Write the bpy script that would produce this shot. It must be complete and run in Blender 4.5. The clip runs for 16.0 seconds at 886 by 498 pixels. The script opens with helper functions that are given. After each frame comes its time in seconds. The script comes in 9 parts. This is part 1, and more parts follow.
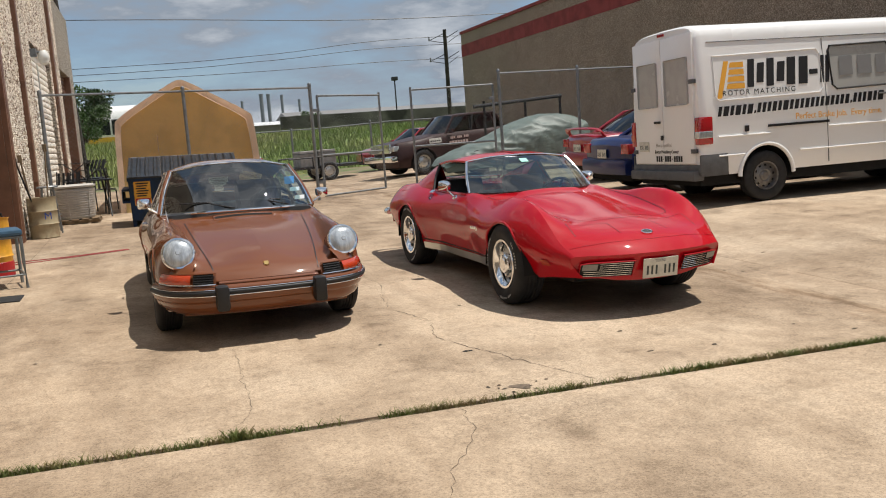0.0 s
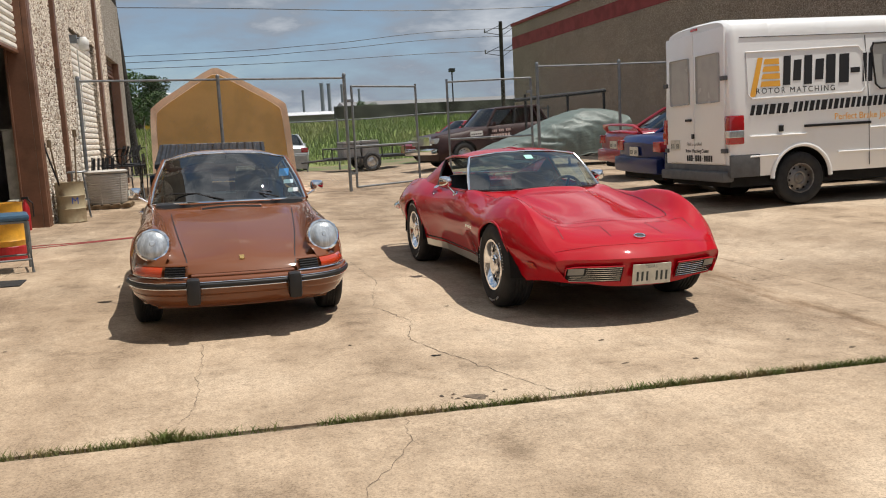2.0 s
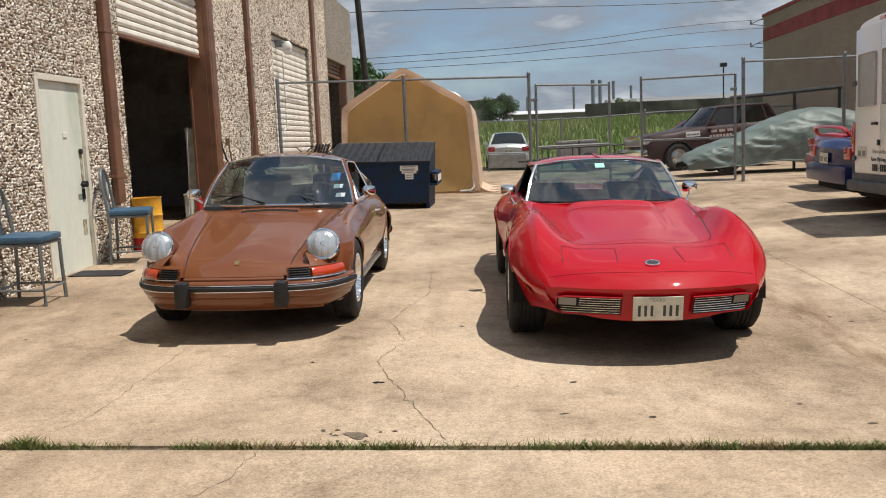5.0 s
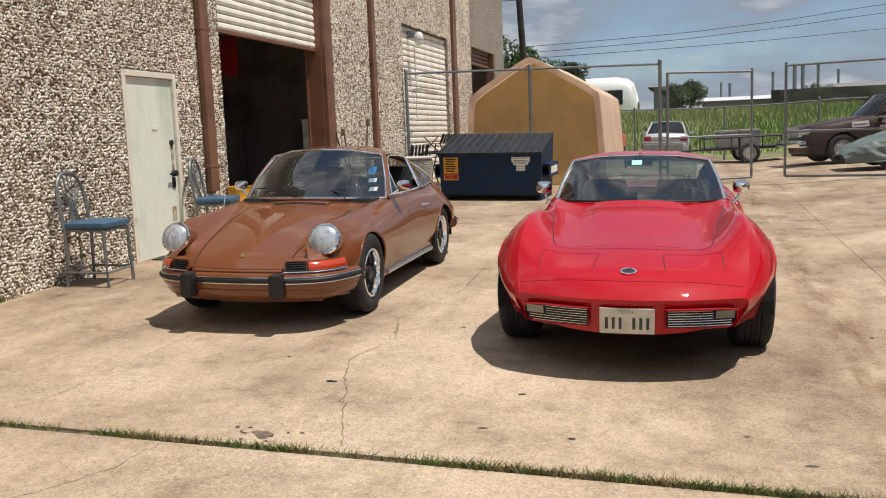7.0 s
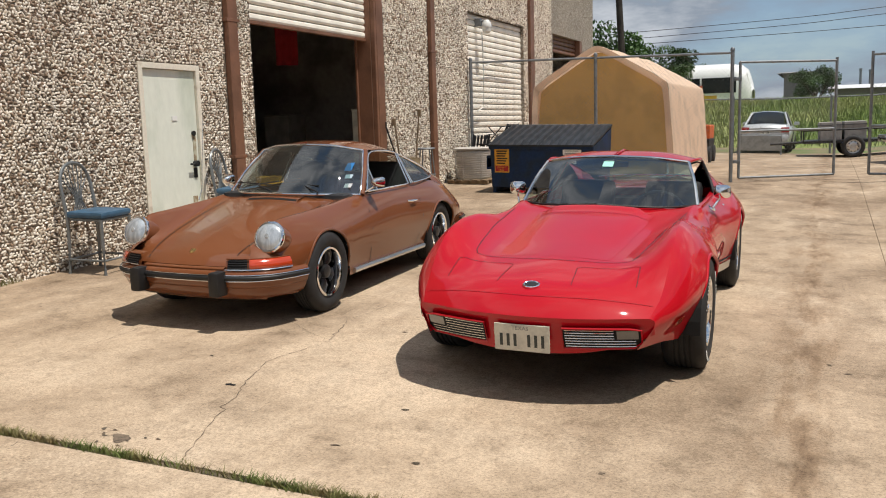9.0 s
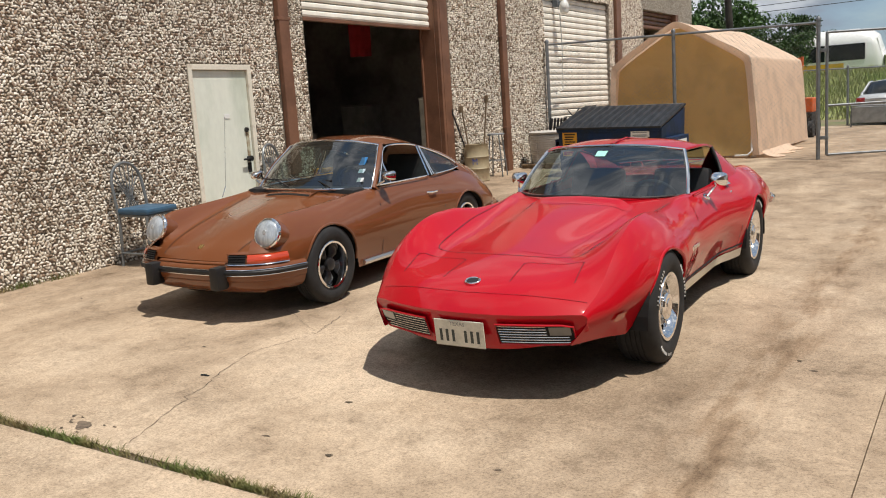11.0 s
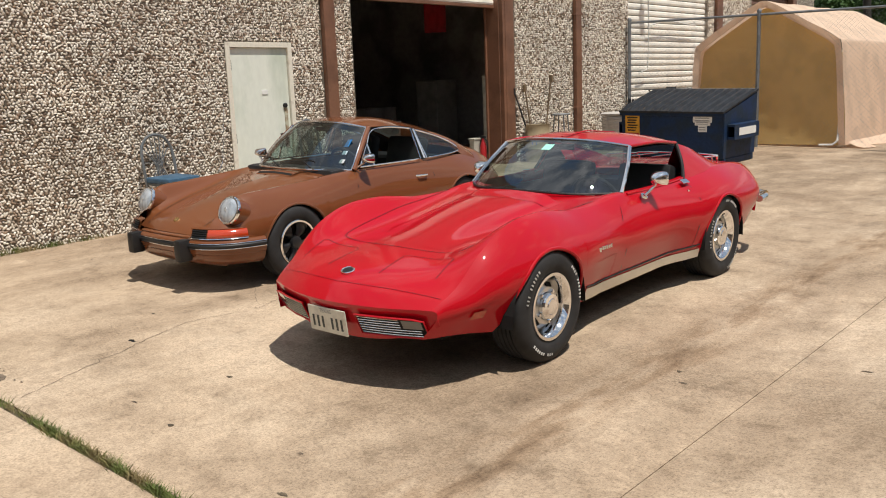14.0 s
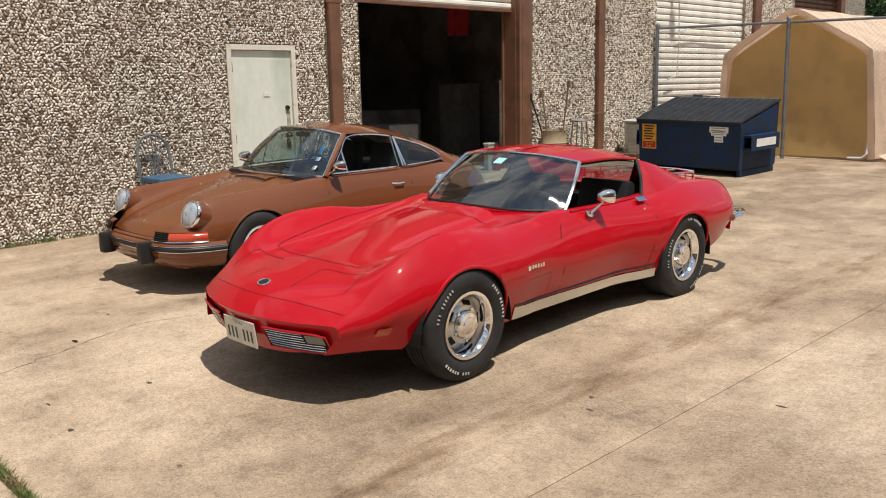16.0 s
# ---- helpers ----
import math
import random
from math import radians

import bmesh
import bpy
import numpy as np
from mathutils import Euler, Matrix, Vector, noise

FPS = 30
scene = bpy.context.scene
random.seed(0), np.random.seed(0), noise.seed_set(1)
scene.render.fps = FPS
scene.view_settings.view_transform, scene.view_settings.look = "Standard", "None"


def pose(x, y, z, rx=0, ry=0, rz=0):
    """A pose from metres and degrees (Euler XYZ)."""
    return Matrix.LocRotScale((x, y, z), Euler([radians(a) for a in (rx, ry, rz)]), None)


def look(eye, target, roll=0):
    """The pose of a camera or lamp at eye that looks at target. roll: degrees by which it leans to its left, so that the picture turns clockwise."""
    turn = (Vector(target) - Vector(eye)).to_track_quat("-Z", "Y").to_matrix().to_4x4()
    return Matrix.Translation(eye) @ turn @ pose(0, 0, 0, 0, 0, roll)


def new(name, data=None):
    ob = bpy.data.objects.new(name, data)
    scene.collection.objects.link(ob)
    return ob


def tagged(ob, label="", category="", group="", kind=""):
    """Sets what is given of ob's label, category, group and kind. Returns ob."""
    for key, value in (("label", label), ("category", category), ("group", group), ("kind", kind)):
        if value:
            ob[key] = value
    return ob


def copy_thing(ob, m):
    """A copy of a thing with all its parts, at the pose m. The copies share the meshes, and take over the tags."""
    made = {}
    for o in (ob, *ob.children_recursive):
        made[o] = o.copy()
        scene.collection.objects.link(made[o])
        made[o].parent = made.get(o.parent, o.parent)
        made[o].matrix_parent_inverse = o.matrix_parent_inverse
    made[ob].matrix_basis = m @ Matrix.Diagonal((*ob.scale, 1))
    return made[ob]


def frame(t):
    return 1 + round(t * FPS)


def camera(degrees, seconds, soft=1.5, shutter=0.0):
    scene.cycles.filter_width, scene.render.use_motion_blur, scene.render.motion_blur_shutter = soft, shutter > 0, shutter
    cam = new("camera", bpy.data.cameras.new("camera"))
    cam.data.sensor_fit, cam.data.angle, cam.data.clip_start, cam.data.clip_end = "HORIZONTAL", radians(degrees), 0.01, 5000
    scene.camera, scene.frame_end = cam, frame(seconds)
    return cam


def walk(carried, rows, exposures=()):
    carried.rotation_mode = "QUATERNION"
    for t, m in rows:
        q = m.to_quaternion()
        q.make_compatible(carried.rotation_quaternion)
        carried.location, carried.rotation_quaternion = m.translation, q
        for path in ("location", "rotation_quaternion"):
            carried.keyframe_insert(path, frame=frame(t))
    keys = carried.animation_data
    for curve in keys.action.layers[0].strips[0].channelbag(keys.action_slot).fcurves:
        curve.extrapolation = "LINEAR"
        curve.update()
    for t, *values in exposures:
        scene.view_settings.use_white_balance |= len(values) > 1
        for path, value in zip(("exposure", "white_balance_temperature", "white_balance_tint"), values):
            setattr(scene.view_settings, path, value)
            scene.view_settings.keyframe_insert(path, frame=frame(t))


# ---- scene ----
cam = camera(54.2, 16.0, soft=1.05)
METRES, EYE, TILT, LEAN, TURN = 8.732, 1.507, 0.0, 0.0, -18.1
ROWS = [
    (0.0, 0.0, 0.0, 0.0, -0.54, -7.48, 4.08),
    (0.5, 0.0046, 0.005, -0.0004, -1.01, -7.64, 4.47),
    (1.0, 0.0166, 0.0145, -0.0003, -1.52, -7.84, 4.51),
    (1.5, 0.0358, 0.0247, 0.0007, -0.63, -7.8, 3.31),
    (2.0, 0.0635, 0.0279, -0.0014, 3.43, -7.76, 2.91),
    (2.5, 0.0987, 0.0393, -0.0004, 6.6, -7.97, 3.58),
    (3.0, 0.1331, 0.0599, -0.0003, 8.04, -8.37, 3.83),
    (3.5, 0.1672, 0.0755, -0.0005, 11.63, -7.74, 3.34),
    (4.0, 0.2097, 0.0932, 0.0001, 15.81, -7.73, 2.86),
    (4.5, 0.24, 0.1131, -0.0017, 18.35, -7.56, 2.74),
    (5.0, 0.2693, 0.1314, -0.0033, 21.5, -7.13, 2.42),
    (7.5, 0.4187, 0.246, -0.0012, 35.78, -7.28, 2.61),
    (8.0, 0.435, 0.2761, 0.0025, 37.22, -6.86, 2.76),
    (8.5, 0.467, 0.3025, 0.0027, 39.7, -7.43, 1.85),
    (11.0, 0.5867, 0.4026, 0.0108, 50.24, -9.05, 3.68),
    (11.5, 0.611, 0.418, 0.011, 53.11, -8.77, 2.56),
    (12.0, 0.6334, 0.4355, 0.0133, 54.63, -9.53, 2.15),
    (12.5, 0.6471, 0.4591, 0.016, 55.49, -10.34, 2.71),
    (13.0, 0.6588, 0.4815, 0.0182, 55.91, -9.54, 3.33),
    (13.5, 0.682, 0.5063, 0.0181, 57.96, -9.2, 2.89),
    (14.0, 0.6964, 0.5351, 0.0191, 59.94, -10.54, 2.21),
    (14.5, 0.7062, 0.5597, 0.0201, 60.93, -11.34, 2.2),
    (15.0, 0.7178, 0.5831, 0.0225, 61.78, -11.19, 1.88),
    (15.5, 0.734, 0.608, 0.0257, 62.96, -10.74, 1.09),
    (16.0, 0.7353, 0.6211, 0.0274, 64.1, -10.55, 1.15),
]
walk(cam, [(t, pose(0, 0, EYE, TILT, LEAN, TURN) @ pose(METRES * x, METRES * y, METRES * z, 90 + pitch, roll, yaw)) for t, x, y, z, yaw, pitch, roll in ROWS])

# ---- world, sun, exposure ----
SUN_TO = Vector((0.37, -0.06, 1.0)).normalized()
world = bpy.data.worlds.new("sky")
scene.world = world
world.use_nodes = True
wn, wl = world.node_tree.nodes, world.node_tree.links
bg = wn["Background"]
sky = wn.new("ShaderNodeTexSky")
sky.sky_type = "NISHITA"
sky.sun_disc = False
sky.sun_elevation = math.asin(SUN_TO.z)
sky.sun_rotation = math.atan2(SUN_TO.x, SUN_TO.y)
sky.dust_density = 0.6
sky.air_density = 1.0
coords = wn.new("ShaderNodeTexCoord")
stretch = wn.new("ShaderNodeMapping")
stretch.inputs["Scale"].default_value = (1.0, 1.0, 3.2)
wl.new(coords.outputs["Generated"], stretch.inputs["Vector"])
cloud = wn.new("ShaderNodeTexNoise")
cloud.inputs["Scale"].default_value = 2.6
cloud.inputs["Detail"].default_value = 8.0
cloud.inputs["Roughness"].default_value = 0.58
wl.new(stretch.outputs["Vector"], cloud.inputs["Vector"])
ramp = wn.new("ShaderNodeValToRGB")
ramp.color_ramp.elements[0].position = 0.40
ramp.color_ramp.elements[0].color = (2.0, 3.1, 4.6, 1)
ramp.color_ramp.elements[1].position = 0.64
ramp.color_ramp.elements[1].color = (7.4, 7.6, 7.9, 1)
ramp.color_ramp.elements.new(0.50).color = (2.8, 3.25, 3.9, 1)
cover_ = wn.new("ShaderNodeMapRange")
cover_.inputs["From Min"].default_value, cover_.inputs["From Max"].default_value = 0.36, 0.50
cover_.inputs["To Min"].default_value, cover_.inputs["To Max"].default_value = 0.35, 1.0
wl.new(cloud.outputs["Fac"], cover_.inputs["Value"])
wl.new(cloud.outputs["Fac"], ramp.inputs["Fac"])
mixsky = wn.new("ShaderNodeMix")
mixsky.data_type = "RGBA"
wl.new(cover_.outputs["Result"], mixsky.inputs["Factor"])
wl.new(ramp.outputs["Color"], mixsky.inputs["B"])
wl.new(sky.outputs["Color"], mixsky.inputs["A"])
wl.new(mixsky.outputs["Result"], bg.inputs["Color"])
bg.inputs["Strength"].default_value = 0.093

sun = new("sun", bpy.data.lights.new("sun", "SUN"))
sun.data.energy = 4.2
sun.data.angle = radians(0.6)
sun.data.color = (1.0, 0.94, 0.855)
sun.matrix_world = look(SUN_TO * 60, (0, 0, 0))
scene.view_settings.exposure = 0.17

# ---- materials ----
MATS = {}


def shade(name, base, rough=0.6, metal=0.0, vary=0.12, scale=6.0, fine=60.0, bump=0.1, bump_scale=80.0, coat=0.0, second=None,
          mix_at=(0.45, 0.62), per_piece=0.0, spec=0.5, stretch_by=(1, 1, 1), depth=0.004):
    """A surface with stains at one scale, grain at another and fine relief."""
    if name in MATS:
        return MATS[name]
    m = bpy.data.materials.new(name)
    m.use_nodes = True
    n, l = m.node_tree.nodes, m.node_tree.links
    p = n["Principled BSDF"]
    p.inputs["Roughness"].default_value = rough
    p.inputs["Metallic"].default_value = metal
    p.inputs["Coat Weight"].default_value = coat
    p.inputs["Coat Roughness"].default_value = 0.03
    p.inputs["Specular IOR Level"].default_value = spec
    tc = n.new("ShaderNodeTexCoord")
    mp = n.new("ShaderNodeMapping")
    mp.inputs["Scale"].default_value = stretch_by
    l.new(tc.outputs["Object"], mp.inputs["Vector"])
    big, small = n.new("ShaderNodeTexNoise"), n.new("ShaderNodeTexNoise")
    for tex, s, d in ((big, scale, 5), (small, fine, 3)):
        tex.inputs["Scale"].default_value = s
        tex.inputs["Detail"].default_value = d
        l.new(mp.outputs["Vector"], tex.inputs["Vector"])
    ramp = n.new("ShaderNodeValToRGB")
    ramp.color_ramp.elements[0].position, ramp.color_ramp.elements[1].position = mix_at
    l.new(big.outputs["Fac"], ramp.inputs["Fac"])
    other = second or tuple(c * (1 - 2 * vary) for c in base)
    mx = n.new("ShaderNodeMix")
    mx.data_type = "RGBA"
    mx.inputs["A"].default_value = (*base, 1)
    mx.inputs["B"].default_value = (*other, 1)
    l.new(ramp.outputs["Color"], mx.inputs["Factor"])
    hsv = n.new("ShaderNodeHueSaturation")
    l.new(mx.outputs["Result"], hsv.inputs["Color"])
    mr = n.new("ShaderNodeMapRange")
    mr.inputs["To Min"].default_value, mr.inputs["To Max"].default_value = 1 - vary * 1.5, 1 + vary * 1.5
    l.new(small.outputs["Fac"], mr.inputs["Value"])
    last = mr.outputs["Result"]
    if per_piece:
        oi, r2, mul = n.new("ShaderNodeObjectInfo"), n.new("ShaderNodeMapRange"), n.new("ShaderNodeMath")
        r2.inputs["To Min"].default_value, r2.inputs["To Max"].default_value = 1 - per_piece, 1 + per_piece
        mul.operation = "MULTIPLY"
        l.new(oi.outputs["Random"], r2.inputs["Value"])
        l.new(last, mul.inputs[0])
        l.new(r2.outputs["Result"], mul.inputs[1])
        last = mul.outputs["Value"]
    l.new(last, hsv.inputs["Value"])
    l.new(hsv.outputs["Color"], p.inputs["Base Color"])
    if vary > 0 and not metal and not coat:
        rr = n.new("ShaderNodeMapRange")
        rr.inputs["To Min"].default_value, rr.inputs["To Max"].default_value = max(rough - 0.12, 0.02), min(rough + 0.12, 1)
        l.new(big.outputs["Fac"], rr.inputs["Value"])
        l.new(rr.outputs["Result"], p.inputs["Roughness"])
    if bump:
        bt, bp = n.new("ShaderNodeTexNoise"), n.new("ShaderNodeBump")
        bt.inputs["Scale"].default_value = bump_scale
        bt.inputs["Detail"].default_value = 4
        l.new(mp.outputs["Vector"], bt.inputs["Vector"])
        bp.inputs["Strength"].default_value = bump
        bp.inputs["Distance"].default_value = depth
        l.new(bt.outputs["Fac"], bp.inputs["Height"])
        l.new(bp.outputs["Normal"], p.inputs["Normal"])
    MATS[name] = m
    return m


def glass(name, tint=(0.75, 0.85, 0.82), clear=0.8, shine=0.07):
    """A thin pane: mostly clear, with a real reflection."""
    m = bpy.data.materials.new(name)
    m.use_nodes = True
    n, l = m.node_tree.nodes, m.node_tree.links
    n.remove(n["Principled BSDF"])
    out = n["Material Output"]
    tr, gl, mx = n.new("ShaderNodeBsdfTransparent"), n.new("ShaderNodeBsdfGlossy"), n.new("ShaderNodeMixShader")
    lw, pw, mr = n.new("ShaderNodeLayerWeight"), n.new("ShaderNodeMath"), n.new("ShaderNodeMapRange")
    lw.inputs["Blend"].default_value = 0.5
    pw.operation = "POWER"
    pw.inputs[1].default_value = 4.0
    l.new(lw.outputs["Facing"], pw.inputs[0])
    mr.inputs["To Min"].default_value, mr.inputs["To Max"].default_value = shine, 0.95
    l.new(pw.outputs["Value"], mr.inputs["Value"])
    tr.inputs["Color"].default_value = (*[c * clear for c in tint], 1)
    gl.inputs["Roughness"].default_value = 0.01
    l.new(mr.outputs["Result"], mx.inputs["Fac"])
    l.new(tr.outputs["BSDF"], mx.inputs[1])
    l.new(gl.outputs["BSDF"], mx.inputs[2])
    l.new(mx.outputs["Shader"], out.inputs["Surface"])
    return m


def pebbles(name, scale=38.0, tone=(1.0, 1.0, 1.0)):
    """Exposed aggregate: rounded stones of mixed tans, greys and browns in pale mortar."""
    m = bpy.data.materials.new(name)
    m.use_nodes = True
    n, l = m.node_tree.nodes, m.node_tree.links
    p = n["Principled BSDF"]
    p.inputs["Roughness"].default_value = 0.75
    tc = n.new("ShaderNodeTexCoord")
    vo, ve, big = n.new("ShaderNodeTexVoronoi"), n.new("ShaderNodeTexVoronoi"), n.new("ShaderNodeTexNoise")
    vo.inputs["Scale"].default_value = ve.inputs["Scale"].default_value = scale
    ve.feature = "DISTANCE_TO_EDGE"
    big.inputs["Scale"].default_value = 0.9
    for tex in (vo, ve, big):
        l.new(tc.outputs["Object"], tex.inputs["Vector"])
    sep = n.new("ShaderNodeSeparateColor")
    l.new(vo.outputs["Color"], sep.inputs["Color"])
    cr = n.new("ShaderNodeValToRGB")
    tn = lambda c: (*[a * b for a, b in zip(c, tone)], 1)
    cr.color_ramp.elements[0].color = tn((0.20, 0.15, 0.11))
    cr.color_ramp.elements[1].color = tn((0.82, 0.75, 0.64))
    for pos, col in ((0.2, (0.36, 0.29, 0.22)), (0.5, (0.55, 0.48, 0.39)), (0.8, (0.70, 0.63, 0.53))):
        cr.color_ramp.elements.new(pos).color = tn(col)
    l.new(sep.outputs["Red"], cr.inputs["Fac"])
    edge = n.new("ShaderNodeMapRange")
    edge.inputs["From Max"].default_value = 0.16
    l.new(ve.outputs["Distance"], edge.inputs["Value"])
    mx = n.new("ShaderNodeMix")
    mx.data_type = "RGBA"
    mx.inputs["A"].default_value = tn((0.30, 0.255, 0.20))
    l.new(edge.outputs["Result"], mx.inputs["Factor"])
    l.new(cr.outputs["Color"], mx.inputs["B"])
    hsv, mr = n.new("ShaderNodeHueSaturation"), n.new("ShaderNodeMapRange")
    mr.inputs["To Min"].default_value, mr.inputs["To Max"].default_value = 0.8, 1.2
    l.new(big.outputs["Fac"], mr.inputs["Value"])
    l.new(mr.outputs["Result"], hsv.inputs["Value"])
    l.new(mx.outputs["Result"], hsv.inputs["Color"])
    l.new(hsv.outputs["Color"], p.inputs["Base Color"])
    bp = n.new("ShaderNodeBump")
    bp.inputs["Strength"].default_value = 1.0
    bp.inputs["Distance"].default_value = 0.02
    l.new(edge.outputs["Result"], bp.inputs["Height"])
    l.new(bp.outputs["Normal"], p.inputs["Normal"])
    return m


def stone_mat(name):
    """Loose stones, each island its own colour."""
    m = bpy.data.materials.new(name)
    m.use_nodes = True
    n, l = m.node_tree.nodes, m.node_tree.links
    p = n["Principled BSDF"]
    p.inputs["Roughness"].default_value = 0.7
    ge, cr, ns, tc = n.new("ShaderNodeNewGeometry"), n.new("ShaderNodeValToRGB"), n.new("ShaderNodeTexNoise"), n.new("ShaderNodeTexCoord")
    cr.color_ramp.elements[0].color = (0.12, 0.08, 0.055, 1)
    cr.color_ramp.elements[1].color = (0.90, 0.84, 0.75, 1)
    for pos, col in ((0.12, (0.36, 0.26, 0.18, 1)), (0.40, (0.64, 0.57, 0.475, 1)), (0.72, (0.80, 0.735, 0.64, 1))):
        cr.color_ramp.elements.new(pos).color = col
    l.new(ge.outputs["Random Per Island"], cr.inputs["Fac"])
    ns.inputs["Scale"].default_value = 1.1
    ns.inputs["Detail"].default_value = 6
    l.new(tc.outputs["Object"], ns.inputs["Vector"])
    hsv, mr = n.new("ShaderNodeHueSaturation"), n.new("ShaderNodeMapRange")
    mr.inputs["To Min"].default_value, mr.inputs["To Max"].default_value = 0.68, 1.34
    l.new(ns.outputs["Fac"], mr.inputs["Value"])
    l.new(mr.outputs["Result"], hsv.inputs["Value"])
    l.new(cr.outputs["Color"], hsv.inputs["Color"])
    l.new(hsv.outputs["Color"], p.inputs["Base Color"])
    return m


def concrete_mat():
    """Sun-bleached tan concrete: broad stains, oil spots, exposed sand, fine pits."""
    m = bpy.data.materials.new("tan_concrete")
    m.use_nodes = True
    n, l = m.node_tree.nodes, m.node_tree.links
    p = n["Principled BSDF"]
    p.inputs["Specular IOR Level"].default_value = 0.25
    tc = n.new("ShaderNodeTexCoord")

    def noise_at(scale, detail=5, rough=0.6, by=(1, 1, 1)):
        mp, t = n.new("ShaderNodeMapping"), n.new("ShaderNodeTexNoise")
        mp.inputs["Scale"].default_value = by
        l.new(tc.outputs["Object"], mp.inputs["Vector"])
        l.new(mp.outputs["Vector"], t.inputs["Vector"])
        t.inputs["Scale"].default_value, t.inputs["Detail"].default_value, t.inputs["Roughness"].default_value = scale, detail, rough
        return t.outputs["Fac"]

    def ramp_of(src, stops):
        r = n.new("ShaderNodeValToRGB")
        e = r.color_ramp.elements
        e[0].position, e[0].color = stops[0][0], (*stops[0][1], 1)
        e[1].position, e[1].color = stops[-1][0], (*stops[-1][1], 1)
        for pos, col in stops[1:-1]:
            e.new(pos).color = (*col, 1)
        l.new(src, r.inputs["Fac"])
        return r.outputs["Color"]

    def mult(a, b, f=1.0):
        x = n.new("ShaderNodeMix")
        x.data_type, x.blend_type = "RGBA", "MULTIPLY"
        x.inputs["Factor"].default_value = f
        l.new(a, x.inputs["A"])
        l.new(b, x.inputs["B"])
        return x.outputs["Result"]

    broad = ramp_of(noise_at(0.55, 6, 0.62), [(0.32, (0.375, 0.285, 0.20)), (0.5, (0.485, 0.377, 0.27)), (0.68, (0.575, 0.463, 0.345))])
    blot = ramp_of(noise_at(2.3, 7, 0.66), [(0.31, (0.58, 0.56, 0.54)), (0.42, (0.86, 0.85, 0.84)), (0.55, (1.0, 1.0, 1.0)), (0.72, (1.06, 1.06, 1.06))])
    streak = ramp_of(noise_at(1.2, 5, 0.6, (2.2, 0.35, 1)), [(0.3, (0.82, 0.80, 0.78)), (0.5, (1, 1, 1)), (0.7, (1.04, 1.03, 1.02))])
    # worn wheel track along the lane, where many cars have turned in
    sep, off, ab, trk = n.new("ShaderNodeSeparateXYZ"), n.new("ShaderNodeMath"), n.new("ShaderNodeMath"), n.new("ShaderNodeMapRange")
    l.new(tc.outputs["Object"], sep.inputs["Vector"])
    wob = n.new("ShaderNodeMath")
    wob.operation, wob.inputs[1].default_value = "MULTIPLY_ADD", 0.34
    wob.inputs[2].default_value = -5.05
    l.new(noise_at(0.9, 3, 0.5), wob.inputs[0])
    off.operation, ab.operation = "ADD", "ABSOLUTE"
    l.new(sep.outputs["X"], off.inputs[0])
    l.new(wob.outputs["Value"], off.inputs[1])
    l.new(off.outputs["Value"], ab.inputs[0])
    trk.inputs["From Min"].default_value, trk.inputs["From Max"].default_value = 0.03, 0.30
    trk.inputs["To Min"].default_value, trk.inputs["To Max"].default_value = 1.0, 0.0
    l.new(ab.outputs["Value"], trk.inputs["Value"])
    patchy = ramp_of(noise_at(3.2, 6, 0.6, (1.8, 0.5, 1)), [(0.42, (0, 0, 0)), (0.66, (1, 1, 1))])
    lane = n.new("ShaderNodeMath")
    lane.operation = "MULTIPLY"
    l.new(trk.outputs["Result"], lane.inputs[0])
    l.new(patchy, lane.inputs[1])
    lane_col = ramp_of(lane.outputs["Value"], [(0.0, (1, 1, 1)), (0.5, (0.76, 0.71, 0.66)), (1.0, (0.44, 0.38, 0.33))])
    far, dirt_w = n.new("ShaderNodeMath"), n.new("ShaderNodeMapRange")
    far.operation, far.inputs[1].default_value = "SUBTRACT", 6.4
    l.new(sep.outputs["X"], far.inputs[0])
    far_abs = n.new("ShaderNodeMath")
    far_abs.operation = "ABSOLUTE"
    l.new(far.outputs["Value"], far_abs.inputs[0])
    dirt_w.inputs["From Min"].default_value, dirt_w.inputs["From Max"].default_value = 1.0, 3.2
    dirt_w.inputs["To Min"].default_value, dirt_w.inputs["To Max"].default_value = 0.6, 0.12
    l.new(far_abs.outputs["Value"], dirt_w.inputs["Value"])
    # grime along the workshop wall and on the far part of the lot
    def fade(axis, a, b, lo, hi):
        f = n.new("ShaderNodeMapRange")
        f.inputs["From Min"].default_value, f.inputs["From Max"].default_value = a, b
        f.inputs["To Min"].default_value, f.inputs["To Max"].default_value = lo, hi
        l.new(sep.outputs[axis], f.inputs["Value"])
        return f.outputs["Result"]

    def most(a, b):
        f = n.new("ShaderNodeMath")
        f.operation = "MAXIMUM"
        l.new(a, f.inputs[0])
        l.new(b, f.inputs[1])
        return f.outputs["Value"]

    grime = most(most(dirt_w.outputs["Result"], fade("X", -1.0, 0.8, 0.85, 0.0)), fade("Y", 8.5, 13.0, 0.0, 0.9))
    dirt_n = ramp_of(noise_at(1.5, 9, 0.7, (1.0, 0.55, 1)), [(0.36, (0, 0, 0)), (0.62, (1, 1, 1))])
    dirt = n.new("ShaderNodeMath")
    dirt.operation = "MULTIPLY"
    l.new(grime, dirt.inputs[0])
    l.new(dirt_n, dirt.inputs[1])
    dirt_col = ramp_of(dirt.outputs["Value"], [(0.0, (1, 1, 1)), (1.0, (0.56, 0.525, 0.495))])
    # worn patches where the dark aggregate shows through
    worn = ramp_of(noise_at(0.8, 6, 0.65), [(0.50, (0, 0, 0)), (0.64, (1, 1, 1))])
